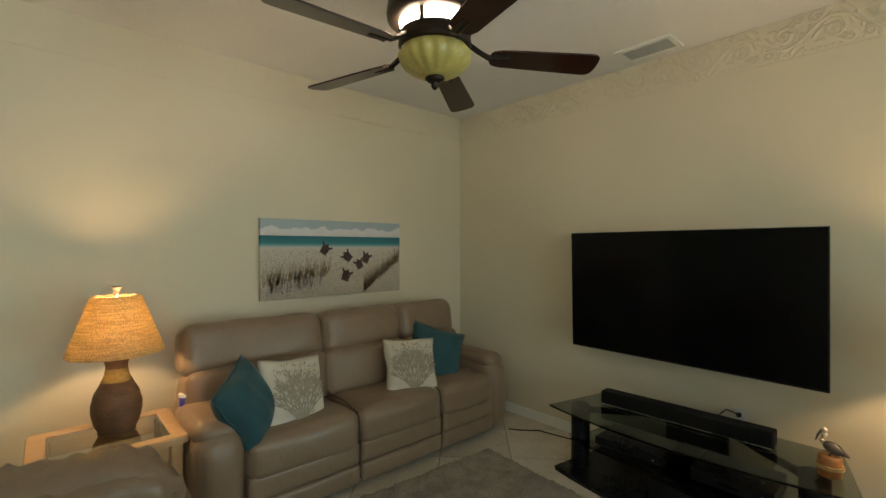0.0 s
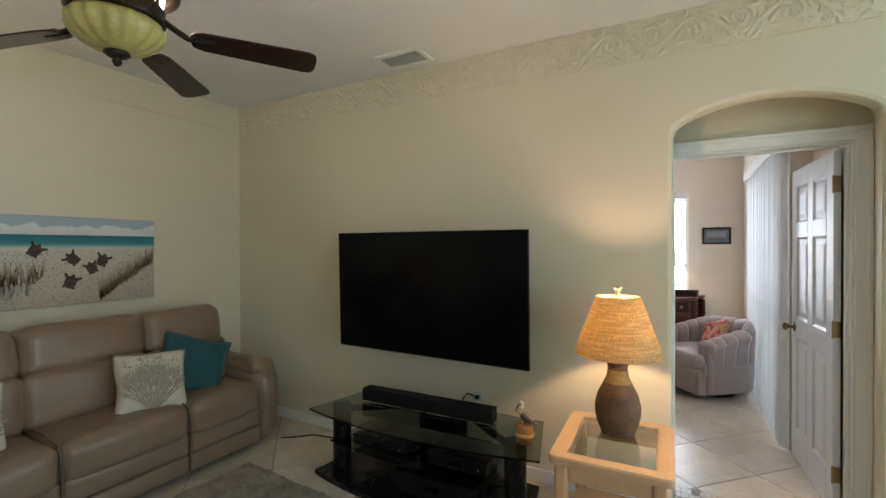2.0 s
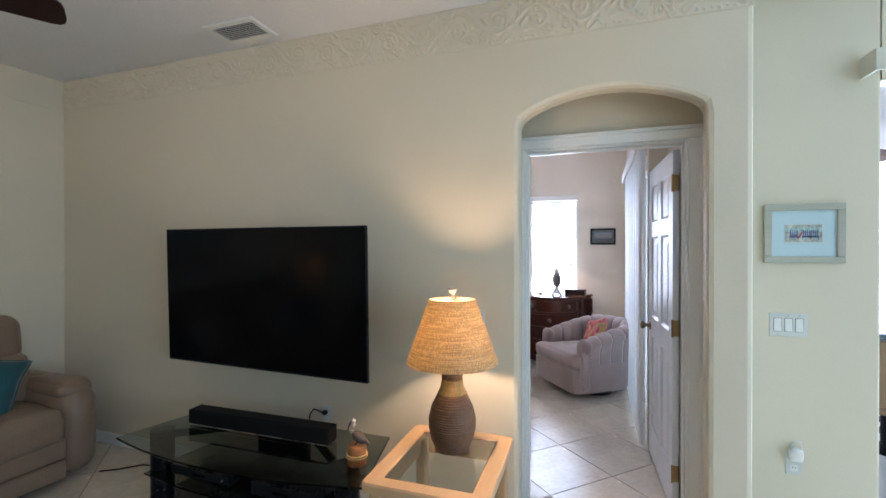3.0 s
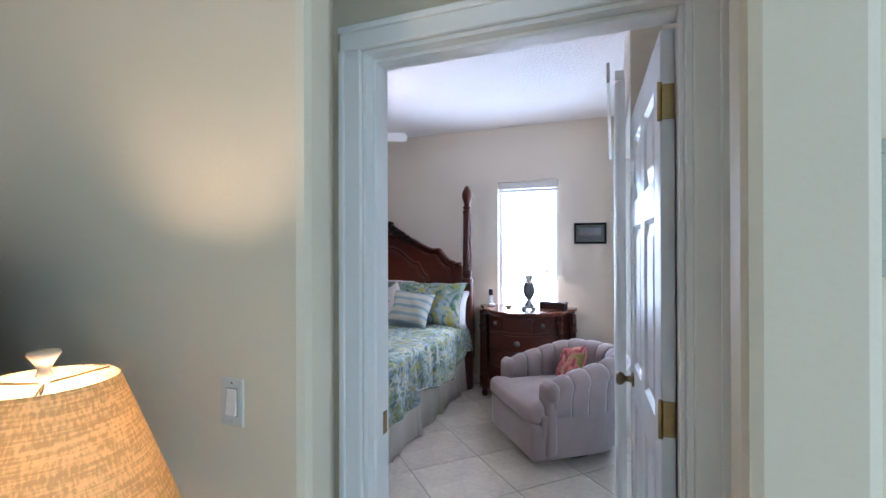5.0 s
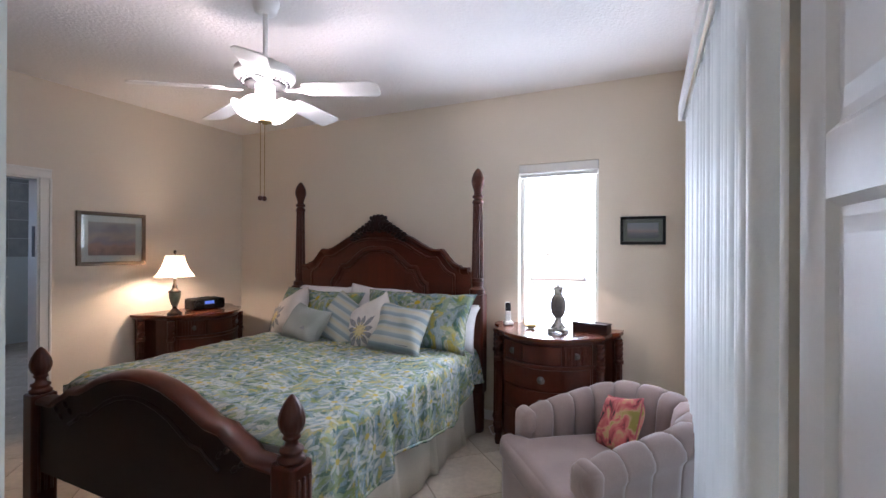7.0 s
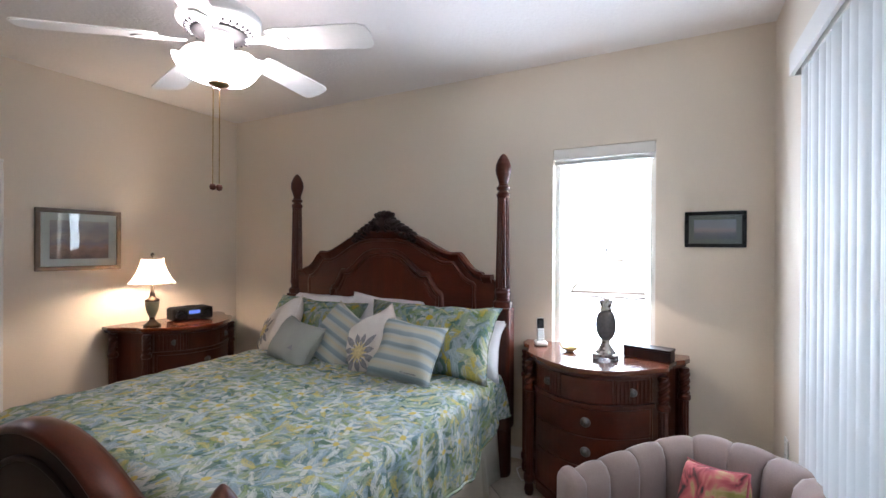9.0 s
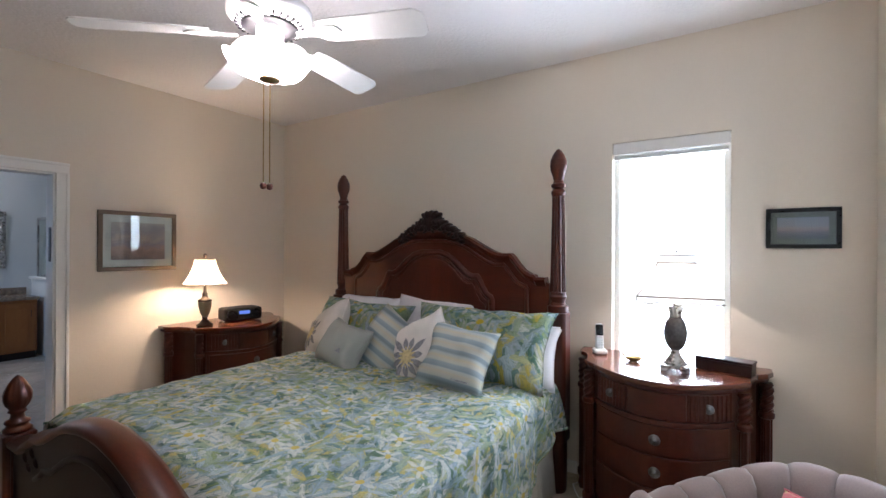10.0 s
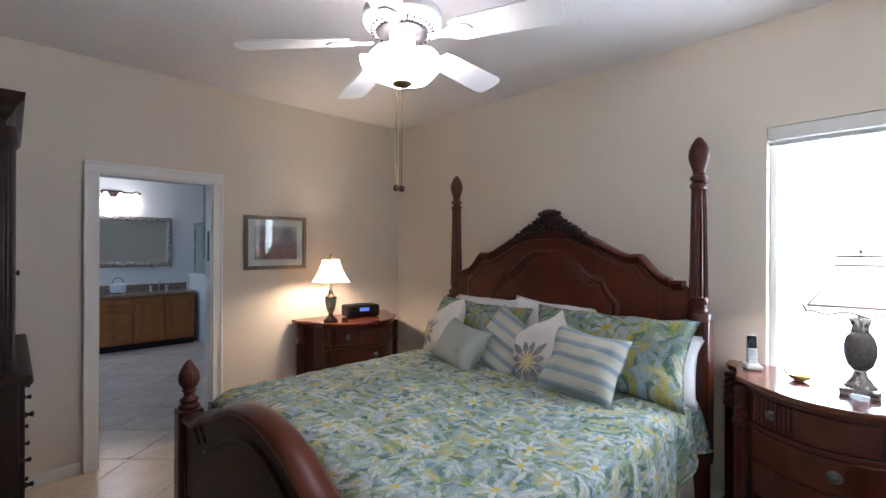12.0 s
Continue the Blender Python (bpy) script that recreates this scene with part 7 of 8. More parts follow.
    bm = soft(-0.365, 0.365, -D - 0.05, 0.24, 0.315, 0.455, r=0.045, puff=0.018, wob=0.006, n=18)
    for v in bm.verts:
        if v.co.y > -D + 0.045:
            v.co.x *= 0.72
    part("seat_cushion", bm, SUEDE, ob, smooth=True)
    part("front_panel", soft(-0.37, 0.37, -D - 0.035, -D + 0.06, 0.075, 0.318, r=0.02, n=6), SUEDE, ob, smooth=True)
    part("swivel_base", lathe([(0.24, 0.0), (0.25, 0.015), (0.06, 0.03), (0.05, 0.07)], 24), BLACK_MATTE, ob)


tub_chair()
fp = thing("throw_pillow", pose(6.745, -0.415, 0.585, 0, 0, -140) @ pose(0, 0, 0, -24, -14, 0), "small red floral throw pillow on the tub chair", "pillow")
part("cover", cushion(0.30, 0.29, 0.11, seed=21), RED_FLORAL, fp, smooth=True)
part("piping", piping(0.30, 0.29, seed=21, r=0.004), mat("pink_piping", (0.5, 0.12, 0.14), 0.8), fp, smooth=True)


def white_fan():
    ob = thing("ceiling_fan", pose(6.005, 1.309, 0), "white ceiling fan with a lit scalloped glass bowl", "ceiling fan")
    part("canopy", lathe([(0.03, H - 0.075), (0.055, H - 0.065), (0.07, H - 0.02), (0.072, H)], 28), WHITE, ob, smooth=True)
    part("downrod", lathe([(0.013, 2.48), (0.013, H - 0.07)], 14), WHITE, ob)
    part("motor_housing", lathe([(0.03, 2.50), (0.06, 2.495), (0.08, 2.47), (0.14, 2.455), (0.155, 2.44), (0.155, 2.405), (0.13, 2.39)], 40), WHITE, ob, smooth=True)
    vb = part("vent_ring", lathe([(0.13, 2.39), (0.118, 2.375), (0.07, 2.37)], 40), WHITE, ob)
    for k in range(30):
        a = k * 6.283 / 30
        part("vent_slot", rot_bm(box(0.09, 0.126, -0.003, 0.003, 2.371, 2.3805), Matrix.Rotation(a, 4, "Z") @ Matrix.Translation((0, 0, 0))), GUNMETAL, ob)
    part("flywheel", lathe([(0.105, 2.372), (0.10, 2.362), (0.06, 2.358), (0.05, 2.362)], 36), GUNMETAL, ob, smooth=True)
    part("switch_housing", lathe([(0.06, 2.371), (0.05, 2.36), (0.05, 2.30), (0.055, 2.285), (0.055, 2.262), (0.03, 2.25)], 28), WHITE, ob, smooth=True)
    bowl = [(0.02, 2.168), (0.07, 2.174), (0.112, 2.190), (0.142, 2.212), (0.160, 2.236)]
    bm = bmesh.new()
    rings = []
    for r, z in bowl:
        ring = []
        for i in range(60):
            a = 2 * math.pi * i / 60
            k = abs(math.sin(3 * a))
            f = (r / 0.162) ** 2
            ring.append(bm.verts.new((r * (1 + 0.03 * k * f) * math.cos(a), r * (1 + 0.03 * k * f) * math.sin(a), z + 0.026 * k * f)))
        rings.append(ring)
    for p, q in zip(rings, rings[1:]):
        for i in range(60):
            j = (i + 1) % 60
            bm.faces.new((p[i], p[j], q[j], q[i]))
    gb = part("glass_bowl", bm, FAN_GLOW, ob, "glowing frosted glass bowl", smooth=True)
    part("finial", lathe([(0.04, 2.174), (0.04, 2.167), (0.022, 2.164), (0.01, 2.156), (0, 2.155)], 20), BRASS, ob, smooth=True)
    for dx in (-0.012, 0.016):
        part("pull_chain", tube([(dx, 0.02, 2.17), (dx, 0.02, 1.775)], 0.0022, 6), BRASS, ob)
        part("chain_ball", lathe([(0, 1.748), (0.010, 1.752), (0.013, 1.762), (0.010, 1.772), (0, 1.776)], 14), MAHOGANY, ob, smooth=True).location = (dx, 0.02, 0)
    for k in range(5):
        a = radians(-67 + 72 * k)
        L0, L1 = 0.21, 0.615
        sag = math.asin((0.0, 0.012, 0.05, 0.088, 0.05)[k] / L1)
        out = [(L0, -0.05), (L0 + 0.04, -0.06), (L1 - 0.04, -0.072), (L1 - 0.01, -0.055), (L1, -0.02), (L1, 0.045), (L1 - 0.01, 0.065), (L1 - 0.03, 0.072), (L0 + 0.04, 0.06), (L0, 0.05)]
        m = Matrix.Rotation(a, 4, "Z") @ Matrix.Translation((0, 0, 2.342)) @ Matrix.Rotation(sag, 4, "Y") @ Matrix.Rotation(radians(-12), 4, "X")
        part("blade", rot_bm(prism(out, "z", -0.003, 0.003), m), WHITE, ob, bevel=0.0015)
        bm = prism([(0.115, -0.014), (0.17, -0.012), (0.22, -0.035), (0.275, -0.03), (0.295, 0), (0.275, 0.03), (0.22, 0.035), (0.17, 0.012), (0.115, 0.014)], "z", -0.010, -0.004)
        part("blade_bracket", rot_bm(bm, m), WHITE, ob, bevel=0.002)


white_fan()


# ---- bedroom door, standing open against the blinds wall ----
def panel_door():
    ob = tagged(new("door_1"), "white six-panel door standing open", "door", "", "structure")
    ob.matrix_world = pose(XB - 0.008, -0.873, 0.012, 0, 0, 2.8)
    w, h, t = 0.80, 2.03, 0.035
    # local: x along the leaf from the hinge, y thickness
    stiles = [(0, 0.11), (w / 2 - 0.05, w / 2 + 0.05), (w - 0.11, w)]
    rails = [(0, 0.22), (0.86, 1.0), (1.56, 1.66), (h - 0.12, h)]
    for a, b in stiles:
        part("stile", box(a, b, 0, t, 0, h), DOORPAINT, ob, bevel=0.003)
    for (a, b) in ((0.11, w / 2 - 0.05), (w / 2 + 0.05, w - 0.11)):
        for c, d in rails:
            part("rail", box(a, b, 0, t, c, d), DOORPAINT, ob)
        for (c0, c1), (d0, d1) in zip(rails, rails[1:]):
            z0, z1 = c1, d0
            bm = bmesh.new()
            for side in (0, 1):
                ys = [(t - 0.0), (t - 0.012), (t - 0.010), (t - 0.003)] if side else [0.0, 0.012, 0.010, 0.003]
                ins = [0.0, 0.014, 0.03, 0.055]
                loops = []
                for yv, g in zip(ys, ins):
                    loops.append([bm.verts.new((a + g, yv, z0 + g)), bm.verts.new((b - g, yv, z0 + g)), bm.verts.new((b - g, yv, z1 - g)), bm.verts.new((a + g, yv, z1 - g))])
                for p, q in zip(loops, loops[1:]):
                    for i in range(4):
                        j = (i + 1) % 4
                        f = (p[i], p[j], q[j], q[i])
                        bm.faces.new(f if not side else f[::-1])
                bm.faces.new(loops[-1] if not side else loops[-1][::-1])
            part("panel", bm, DOORPAINT, ob)
    for s, y in ((1, t), (-1, 0)):
        k = part("door_knob", lathe([(0.032, 0), (0.032, 0.006), (0.014, 0.010), (0.011, 0.03), (0.024, 0.042), (0.029, 0.055), (0.022, 0.066), (0, 0.069)], 24), KNOB, ob, "aged brass knob", smooth=True)
        k.matrix_basis = pose(w - 0.065, y, 0.93, -90 * s, 0, 0)
    for z in (0.18, 0.99, 1.80):
        part("hinge", box(-0.004, -0.0005, 0.002, t - 0.002, z, z + 0.09), BRASS, ob, "brass hinge", bevel=0.001)
        part("hinge_pin", lathe([(0.006, z - 0.004), (0.006, z + 0.094)], 10), BRASS, ob).location = (-0.006, t + 0.002, 0)


panel_door()


# ---- vertical blinds ----
bl = thing("vertical_blinds", pose(0, 0, 0), "white vinyl vertical blinds drawn across the sliding door", "blinds")
part("valance_board", box(5.275, 7.075, -0.715, -0.70, 2.215, 2.305), VALANCE_W, bl, bevel=0.003)
part("valance_end", box(7.063, 7.075, -0.798, -0.716, 2.215, 2.305), VALANCE_W, bl, bevel=0.002)
part("head_rail", box(5.28, 7.06, -0.775, -0.735, 2.225, 2.265), TRIM, bl)
slat = None
for k in range(23):
    x = 5.3175 + k * 0.0775
    if slat is None:
        bm = bmesh.new()
        rows = []
        for i in range(7):
            u = i / 6 * 2 - 1
            rows.append([bm.verts.new((0.044 * u, 0.017 * (1 - u * u), z)) for z in (0.03, 1.1, 2.224)])
        for p, q in zip(rows, rows[1:]):
            for i in range(2):
                bm.faces.new((p[i], p[i + 1], q[i + 1], q[i]))
        for f in bm.faces:
            f.smooth = True
        slat = bpy.data.meshes.new("slat")
        bm.to_mesh(slat)
        bm.free()
        slat.materials.append(BLIND)
    o = new("slat", slat)
    o.matrix_world = pose(x, -0.757, 0, 0, 0, 27 + 6 * math.sin(k * 2.3))
    o.parent = bl

# sliding door behind the blinds
sd = tagged(new("door_2"), "white framed sliding glass door behind blinds", "door", "", "structure")
for x0, x1, z0, z1 in ((5.425, 5.47, 0, 2.20), (6.95, 6.999, 0, 2.20), (6.17, 6.25, 0.06, 2.14), (5.47, 6.95, 2.14, 2.20), (5.47, 6.95, 0, 0.06)):
    part("door_rail", box(x0, x1, YS - 0.11, YS - 0.06, z0, z1), TRIM, sd, bevel=0.004)
for x0, x1 in ((5.47, 6.17), (6.25, 6.95)):
    g = part("pane", box(x0, x1, YS - 0.088, YS - 0.082, 0.06, 2.14), CLEAR, sd)
    g.visible_shadow = False

# ---- window with raised blind ----
wd = tagged(new("window_1"), "tall white window with a raised blind", "window", "", "structure")
fx0, fx1 = XE + 0.09, XE + 0.13
for y0, y1, z0, z1 in ((win[0], win[0] + 0.035, win[2], win[3]), (win[1] - 0.035, win[1], win[2], win[3]), (win[0] + 0.035, win[1] - 0.035, win[3] - 0.035, win[3]), (win[0] + 0.035, win[1] - 0.035, win[2], win[2] + 0.035)):
    part("window_frame", box(fx0, fx1, y0, y1, z0, z1), TRIM, wd, bevel=0.004)
for z0, z1 in ((win[2] + 0.035, win[3] - 0.035),):
    g = part("pane", box(fx0 + 0.016, fx0 + 0.022, win[0] + 0.035, win[1] - 0.035, z0, z1), CLEAR, wd)
    g.visible_shadow = False
part("window_sill", box(XE - 0.02, fx0, win[0] + 0.002, win[1] - 0.002, win[2] + 0.001, win[2] + 0.02), TRIM, wd, bevel=0.004)
hb = thing("window_blind", pose(0, 0, 0), "white horizontal blind with closed headrail over the bright window", "blinds")
part("head_rail", box(XE + 0.002, XE + 0.05, win[0] + 0.004, win[1] - 0.004, win[3] - 0.075, win[3] - 0.003), VALANCE_W, hb, bevel=0.004)
for k in range(7):
    part("slat", box(XE + 0.01, XE + 0.055, win[0] + 0.01, win[1] - 0.01, win[3] - 0.082 - 0.004 * k - 0.002, win[3] - 0.082 - 0.004 * k), VALANCE_W, hb)
part("wand", tube([(XE + 0.012, win[1] - 0.04, win[3] - 0.075), (XE + 0.012, win[1] - 0.04, 1.35)], 0.003, 6), PLASTIC, hb)


# ---- armoire beside the bathroom doorway ----
ar = thing("armoire", pose(4.462, 2.92, 0), "tall dark mahogany armoire with drawers below", "armoire")
part("lower_case", box(0, 0.47, -0.56, 0.56, 0.05, 0.98), MAHOGANY_DARK_SHADED, ar, bevel=0.006)
part("waist_moulding", box(0, 0.51, -0.59, 0.59, 0.98, 1.02), MAHOGANY_DARK_SHADED, ar, bevel=0.01)
part("upper_case", box(0, 0.43, -0.53, 0.53, 1.02, 2.02), MAHOGANY_DARK_SHADED, ar, bevel=0.006)
bm = bmesh.new()
crown = [(0.0, 2.02), (0.008, 2.035), (0.02, 2.05), (0.028, 2.075), (0.05, 2.10), (0.055, 2.13)]
tiers = [[bm.verts.new(p) for p in ((0, -0.53 - g, z), (0.43 + g, -0.53 - g, z), (0.43 + g, 0.53 + g, z), (0, 0.53 + g, z))] for g, z in crown]
for p, q in zip(tiers, tiers[1:]):
    for i in range(4):
        j = (i + 1) % 4
        bm.faces.new((p[i], p[j], q[j], q[i]))
bm.faces.new(tiers[0][::-1])
bm.faces.new(tiers[-1])
bmesh.ops.recalc_face_normals(bm, faces=bm.faces)
part("cornice", bm, MAHOGANY_DARK_SHADED, ar, "stepped crown moulding")
for s in (-1, 1):
    d = part("cabinet_door", box(0.43, 0.447, s * 0.01, s * 0.5, 1.05, 1.98), MAHOGANY_DARK_SHADED, ar, bevel=0.004)
    part("door_pull", lathe([(0.016, 0), (0.016, 0.004), (0.007, 0.012), (0.013, 0.026), (0, 0.03)], 16), BRONZE, d).matrix_basis = pose(0.447, s * 0.05, 1.4, 0, 90, 0)
    part("quarter_column", lathe([(0.022, 1.03), (0.026, 1.06), (0.02, 1.10), (0.02, 1.9), (0.026, 1.94), (0.022, 2.0)], 16, flute=(8, 0.15, 1.1, 1.9)), MAHOGANY_DARK_SHADED, ar).location = (0.44, s * 0.515, 0)
for k in range(3):
    for s in (-1, 1):
        d = part("drawer_front", box(0.47, 0.487, s * 0.012, s * 0.53, 0.09 + k * 0.295, 0.365 + k * 0.295), MAHOGANY_DARK_SHADED, ar, bevel=0.004)
        for q in (0.12, 0.42):
            part("knob", lathe([(0.013, 0), (0.013, 0.004), (0.006, 0.012), (0.013, 0.026), (0, 0.032)], 16), BRONZE, d).matrix_basis = pose(0.487, s * q, 0.23 + k * 0.295, 0, 90, 0)
for x in (0.06, 0.42):
    for y in (-0.5, 0.5):
        part("bun_foot", lathe([(0.03, 0), (0.045, 0.02), (0.035, 0.05)], 16), MAHOGANY_DARK_SHADED, ar).location = (x, y, 0)

wall_plate("outlet", pose(7.62, YS, 0.52, 0, 0, -90), "white wall outlet by the blinds", "outlet")
wire = part("lamp_cord", tube([(7.88, 0.62, 0.006), (7.80, 0.66, 0.006), (7.72, 0.62, 0.006), (7.66, 0.58, 0.006), (7.74, 0.54, 0.006), (7.86, 0.50, 0.006)], 0.005, 6), PLASTIC, smooth=True)
tagged(wire, "white lamp cord coiled on the floor", "cable")

# ---- bathroom ----
va = thing("vanity", pose(0, 0, 0), "oak bathroom vanity with raised-panel doors and drawers", "vanity")
vx0, vx1, vy = 5.25, 7.02, 7.84
part("carcass", box(vx0, vx1, vy, YBATH - 0.001, 0.10, 0.80), OAK, va)
part("toe_kick", box(vx0, vx1, vy + 0.05, YBATH - 0.001, 0, 0.10), MAHOGANY_DARK_SHADED, va)
for k, (z0, z1) in enumerate(((0.13, 0.33), (0.36, 0.56), (0.60, 0.77))):
    d = part("drawer_front", box(5.72, 6.19, vy - 0.02, vy - 0.001, z0, z1), OAK, va, bevel=0.006)
    part("drawer_panel", box(5.77, 6.14, vy - 0.028, vy - 0.0205, z0 + 0.04, z1 - 0.04), OAK, d, bevel=0.006)
    part("pull", tube([(5.90, vy - 0.03, (z0 + z1) / 2), (5.90, vy - 0.05, (z0 + z1) / 2), (6.0, vy - 0.05, (z0 + z1) / 2), (6.0, vy - 0.03, (z0 + z1) / 2)], 0.005, 6), BRONZE, d)
for x0, x1 in ((6.22, 6.59), (6.62, 6.99), (5.28, 5.69)):
    d = part("cabinet_door", box(x0, x1, vy - 0.02, vy - 0.001, 0.13, 0.77), OAK, va, bevel=0.006)
    part("door_panel", box(x0 + 0.07, x1 - 0.07, vy - 0.03, vy - 0.0205, 0.20, 0.70), OAK, d, bevel=0.01)
    part("pull", tube([(x1 - 0.04, vy - 0.021, 0.66), (x1 - 0.04, vy - 0.04, 0.65), (x1 - 0.04, vy - 0.04, 0.58), (x1 - 0.04, vy - 0.021, 0.57)], 0.005, 6), BRONZE, d)
bd = tagged(new("door_3"), "white panelled bathroom door standing open inside", "door", "", "structure")
bd.matrix_world = pose(5.336, YB + 0.135, 0.012, 0, 0, 97)
part("slab", box(0, 0.71, 0, 0.035, 0, 2.01), DOORPAINT, bd, bevel=0.003)
for x0, x1 in ((0.10, 0.32), (0.39, 0.61)):
    for z0, z1 in ((0.20, 0.84), (0.98, 1.52), (1.64, 1.89)):
        for yy, sd_ in ((-0.001, -1), (0.036, 1)):
            part("panel", box(x0, x1, yy, yy + sd_ * 0.007, z0, z1), DOORPAINT, bd, bevel=0.006)
ct = thing("countertop", pose(0, 0, 0), "brown granite vanity countertop with backsplash", "countertop")
part("slab", box(vx0 - 0.01, vx1 + 0.02, vy - 0.03, YBATH - 0.001, 0.801, 0.84), GRANITE, ct, bevel=0.005)
part("backsplash", box(vx0 - 0.01, vx1 + 0.02, YBATH - 0.022, YBATH - 0.001, 0.841, 0.94), GRANITE, ct, bevel=0.003)
fa = thing("faucet", pose(6.60, 8.22, 0.841), "chrome two-handle bathroom faucet", "faucet")
part("spout", tube([(0, 0, 0), (0, 0, 0.12), (0, -0.02, 0.15), (0, -0.07, 0.15), (0, -0.10, 0.12)], 0.012, 10), CHROME, fa, smooth=True)
for s in (-1, 1):
    part("handle", lathe([(0.022, 0), (0.02, 0.02), (0.012, 0.04), (0.02, 0.06), (0.022, 0.075), (0, 0.08)], 16), CHROME, fa, smooth=True).location = (s * 0.11, 0, 0)
tw = thing("towel_stand", pose(6.05, 8.08, 0.841), "bronze towel ring stand holding a white hand towel", "towel stand")
part("stand", tube([(0, 0, 0), (0, 0, 0.03), (-0.05, 0, 0.10), (-0.07, 0, 0.16), (-0.05, 0, 0.21), (0, 0, 0.235), (0.05, 0, 0.21), (0.07, 0, 0.16), (0.05, 0, 0.10), (0, 0, 0.03)], 0.006, 8), BRONZE, tw, smooth=True)
part("foot", lathe([(0.06, 0), (0.06, 0.01), (0.01, 0.015)], 16), BRONZE, tw)
part("towel", soft(-0.10, 0.10, -0.03, 0.02, 0.004, 0.15, r=0.02, puff=0.01, wob=0.02, n=8), SHEET, tw, smooth=True)


def big_mirror():
    ob = thing("mirror", pose(6.21, YBATH - 0.001, 1.62), "large mirror in an ornate silver frame over the vanity", "mirror")
    w, h, f = 0.61, 0.40, 0.075
    for x0, x1, z0, z1 in ((-w, w, h - f, h), (-w, w, -h, -h + f), (-w, -w + f, -h + f, h - f), (w - f, w, -h + f, h - f)):
        part("frame_side", box(x0, x1, -0.03, 0, z0, z1), SILVER, ob, bevel=0.012)
    bmf = bmesh.new()
    rng = random.Random(8)
    for k in range(90):
        t = rng.random() * 2 * (2 * w + 2 * h)
        s = rng.random()
        side = rng.choice((0, 1, 2, 3))
        if side < 2:
            x, z = rng.uniform(-w, w), (h - f / 2) * (1 if side else -1)
        else:
            x, z = (w - f / 2) * (1 if side == 3 else -1), rng.uniform(-h, h)
        r0 = bmesh.ops.create_icosphere(bmf, subdivisions=1, radius=1)
        bmesh.ops.transform(bmf, matrix=Matrix.Translation((x, -0.03, z)) @ Matrix.Rotation(rng.uniform(0, 3), 4, "Y") @ Matrix.Diagonal((0.035, 0.012, 0.016, 1)), verts=r0["verts"])
    part("scroll_relief", bmf, SILVER, ob, smooth=True)
    part("glass", box(-w + f, w - f, -0.012, -0.004, -h + f, h - f), MIRROR, ob, "mirror glass")


big_mirror()
lb = thing("vanity_light", pose(6.02, YBATH - 0.001, 2.36), "bronze vanity light bar with lit frosted shades", "wall lamp")
part("back_plate", box(-0.14, 0.14, -0.02, 0, -0.05, 0.05), BRONZE, lb, bevel=0.01)
part("bar", tube([(-0.36, -0.08, 0.02), (0.36, -0.08, 0.02)], 0.012, 10), BRONZE, lb)
part("scroll", tube([(0.30 + 0.05 * math.cos(t / 3), -0.08, 0.0 + 0.05 * math.sin(t / 3)) for t in range(18)], 0.006, 6), BRONZE, lb)
part("arm", tube([(0, -0.01, 0), (0, -0.08, 0.02)], 0.012, 8), BRONZE, lb)
for k in range(4):
    part("shade", lathe([(0.02, 0.0), (0.03, -0.02), (0.05, -0.07), (0.065, -0.11), (0.07, -0.125)], 24, cap=False), VANITY_GLOW, lb, "lit frosted glass shade", smooth=True).location = (-0.285 + k * 0.19, -0.08, 0.01)
# shower corner
pw = tagged(part("wall_pony", box(7.10, 7.24, 7.55, YBATH, 0, 1.06), WALL_BATH), "low white wall beside the vanity", "", "", "structure")
cap = tagged(part("trim_pony_cap", box(7.07, 7.27, 7.52, YBATH - 0.001, 1.061, 1.09), TRIM, bevel=0.004), "white cap of the low wall", "", "", "structure")
sh = thing("shower_screen", pose(0, 0, 0), "framed glass shower screen on the low wall", "shower screen")
part("pane", box(7.165, 7.172, 7.58, YBATH - 0.03, 1.12, 1.92), CLEAR, sh, "clear glass pane")
for y0, y1, z0, z1 in ((7.55, 7.58, 1.0905, 1.95), (YBATH - 0.03, YBATH - 0.001, 1.0905, 1.95), (7.58, YBATH - 0.03, 1.92, 1.95), (7.58, YBATH - 0.03, 1.0905, 1.12)):
    part("frame_bar", box(7.155, 7.182, y0, y1, z0, z1), CHROME, sh)
part("door_jamb", box(7.155, 7.182, 7.52, 7.549, 0.0, 1.95), CHROME, sh)
tp = tagged(new("wall_tile_band"), "grey shower tiles high on the wall", "", "", "structure")
for i in range(4):
    for j in range(5):
        part("wall_tile", box(7.30 + i * 0.29, 7.58 + i * 0.29, YBATH - 0.012, YBATH - 0.001, 1.35 + j * 0.29, 1.63 + j * 0.29), SHOWER_TILE, tp)

# ---- lanai beyond the sliding doors ----
tagged(part("ground", box(-40, 60, -60, 60, -0.35, -0.30), GROUND), "lawn round the house", "", "", "structure")
tagged(part("pavement_lanai", box(XS + 0.06, 14, -7.5, -1.07, -0.30, -0.02), STONE), "pale concrete lanai floor", "", "", "structure")
tagged(part("ceiling_lanai", box(XS + 0.12, 8.2, -4.8, -1.07, 2.62, 2.72), CEIL), "white lanai ceiling", "", "", "structure")
for x in (5.9, 8.05):
    c = thing("lanai_post", pose(x, -4.7, -0.02), "square white lanai post", "post", "lanai posts")
    part("shaft", box(-0.08, 0.08, -0.08, 0.08, 0, 2.64), TRIM, c, bevel=0.006)
    part("base_block", box(-0.11, 0.11, -0.11, 0.11, 0, 0.15), TRIM, c, bevel=0.006)
pt = thing("patio_table", pose(6.25, -2.75, -0.02), "round patio table with blue-green woven top", "table")
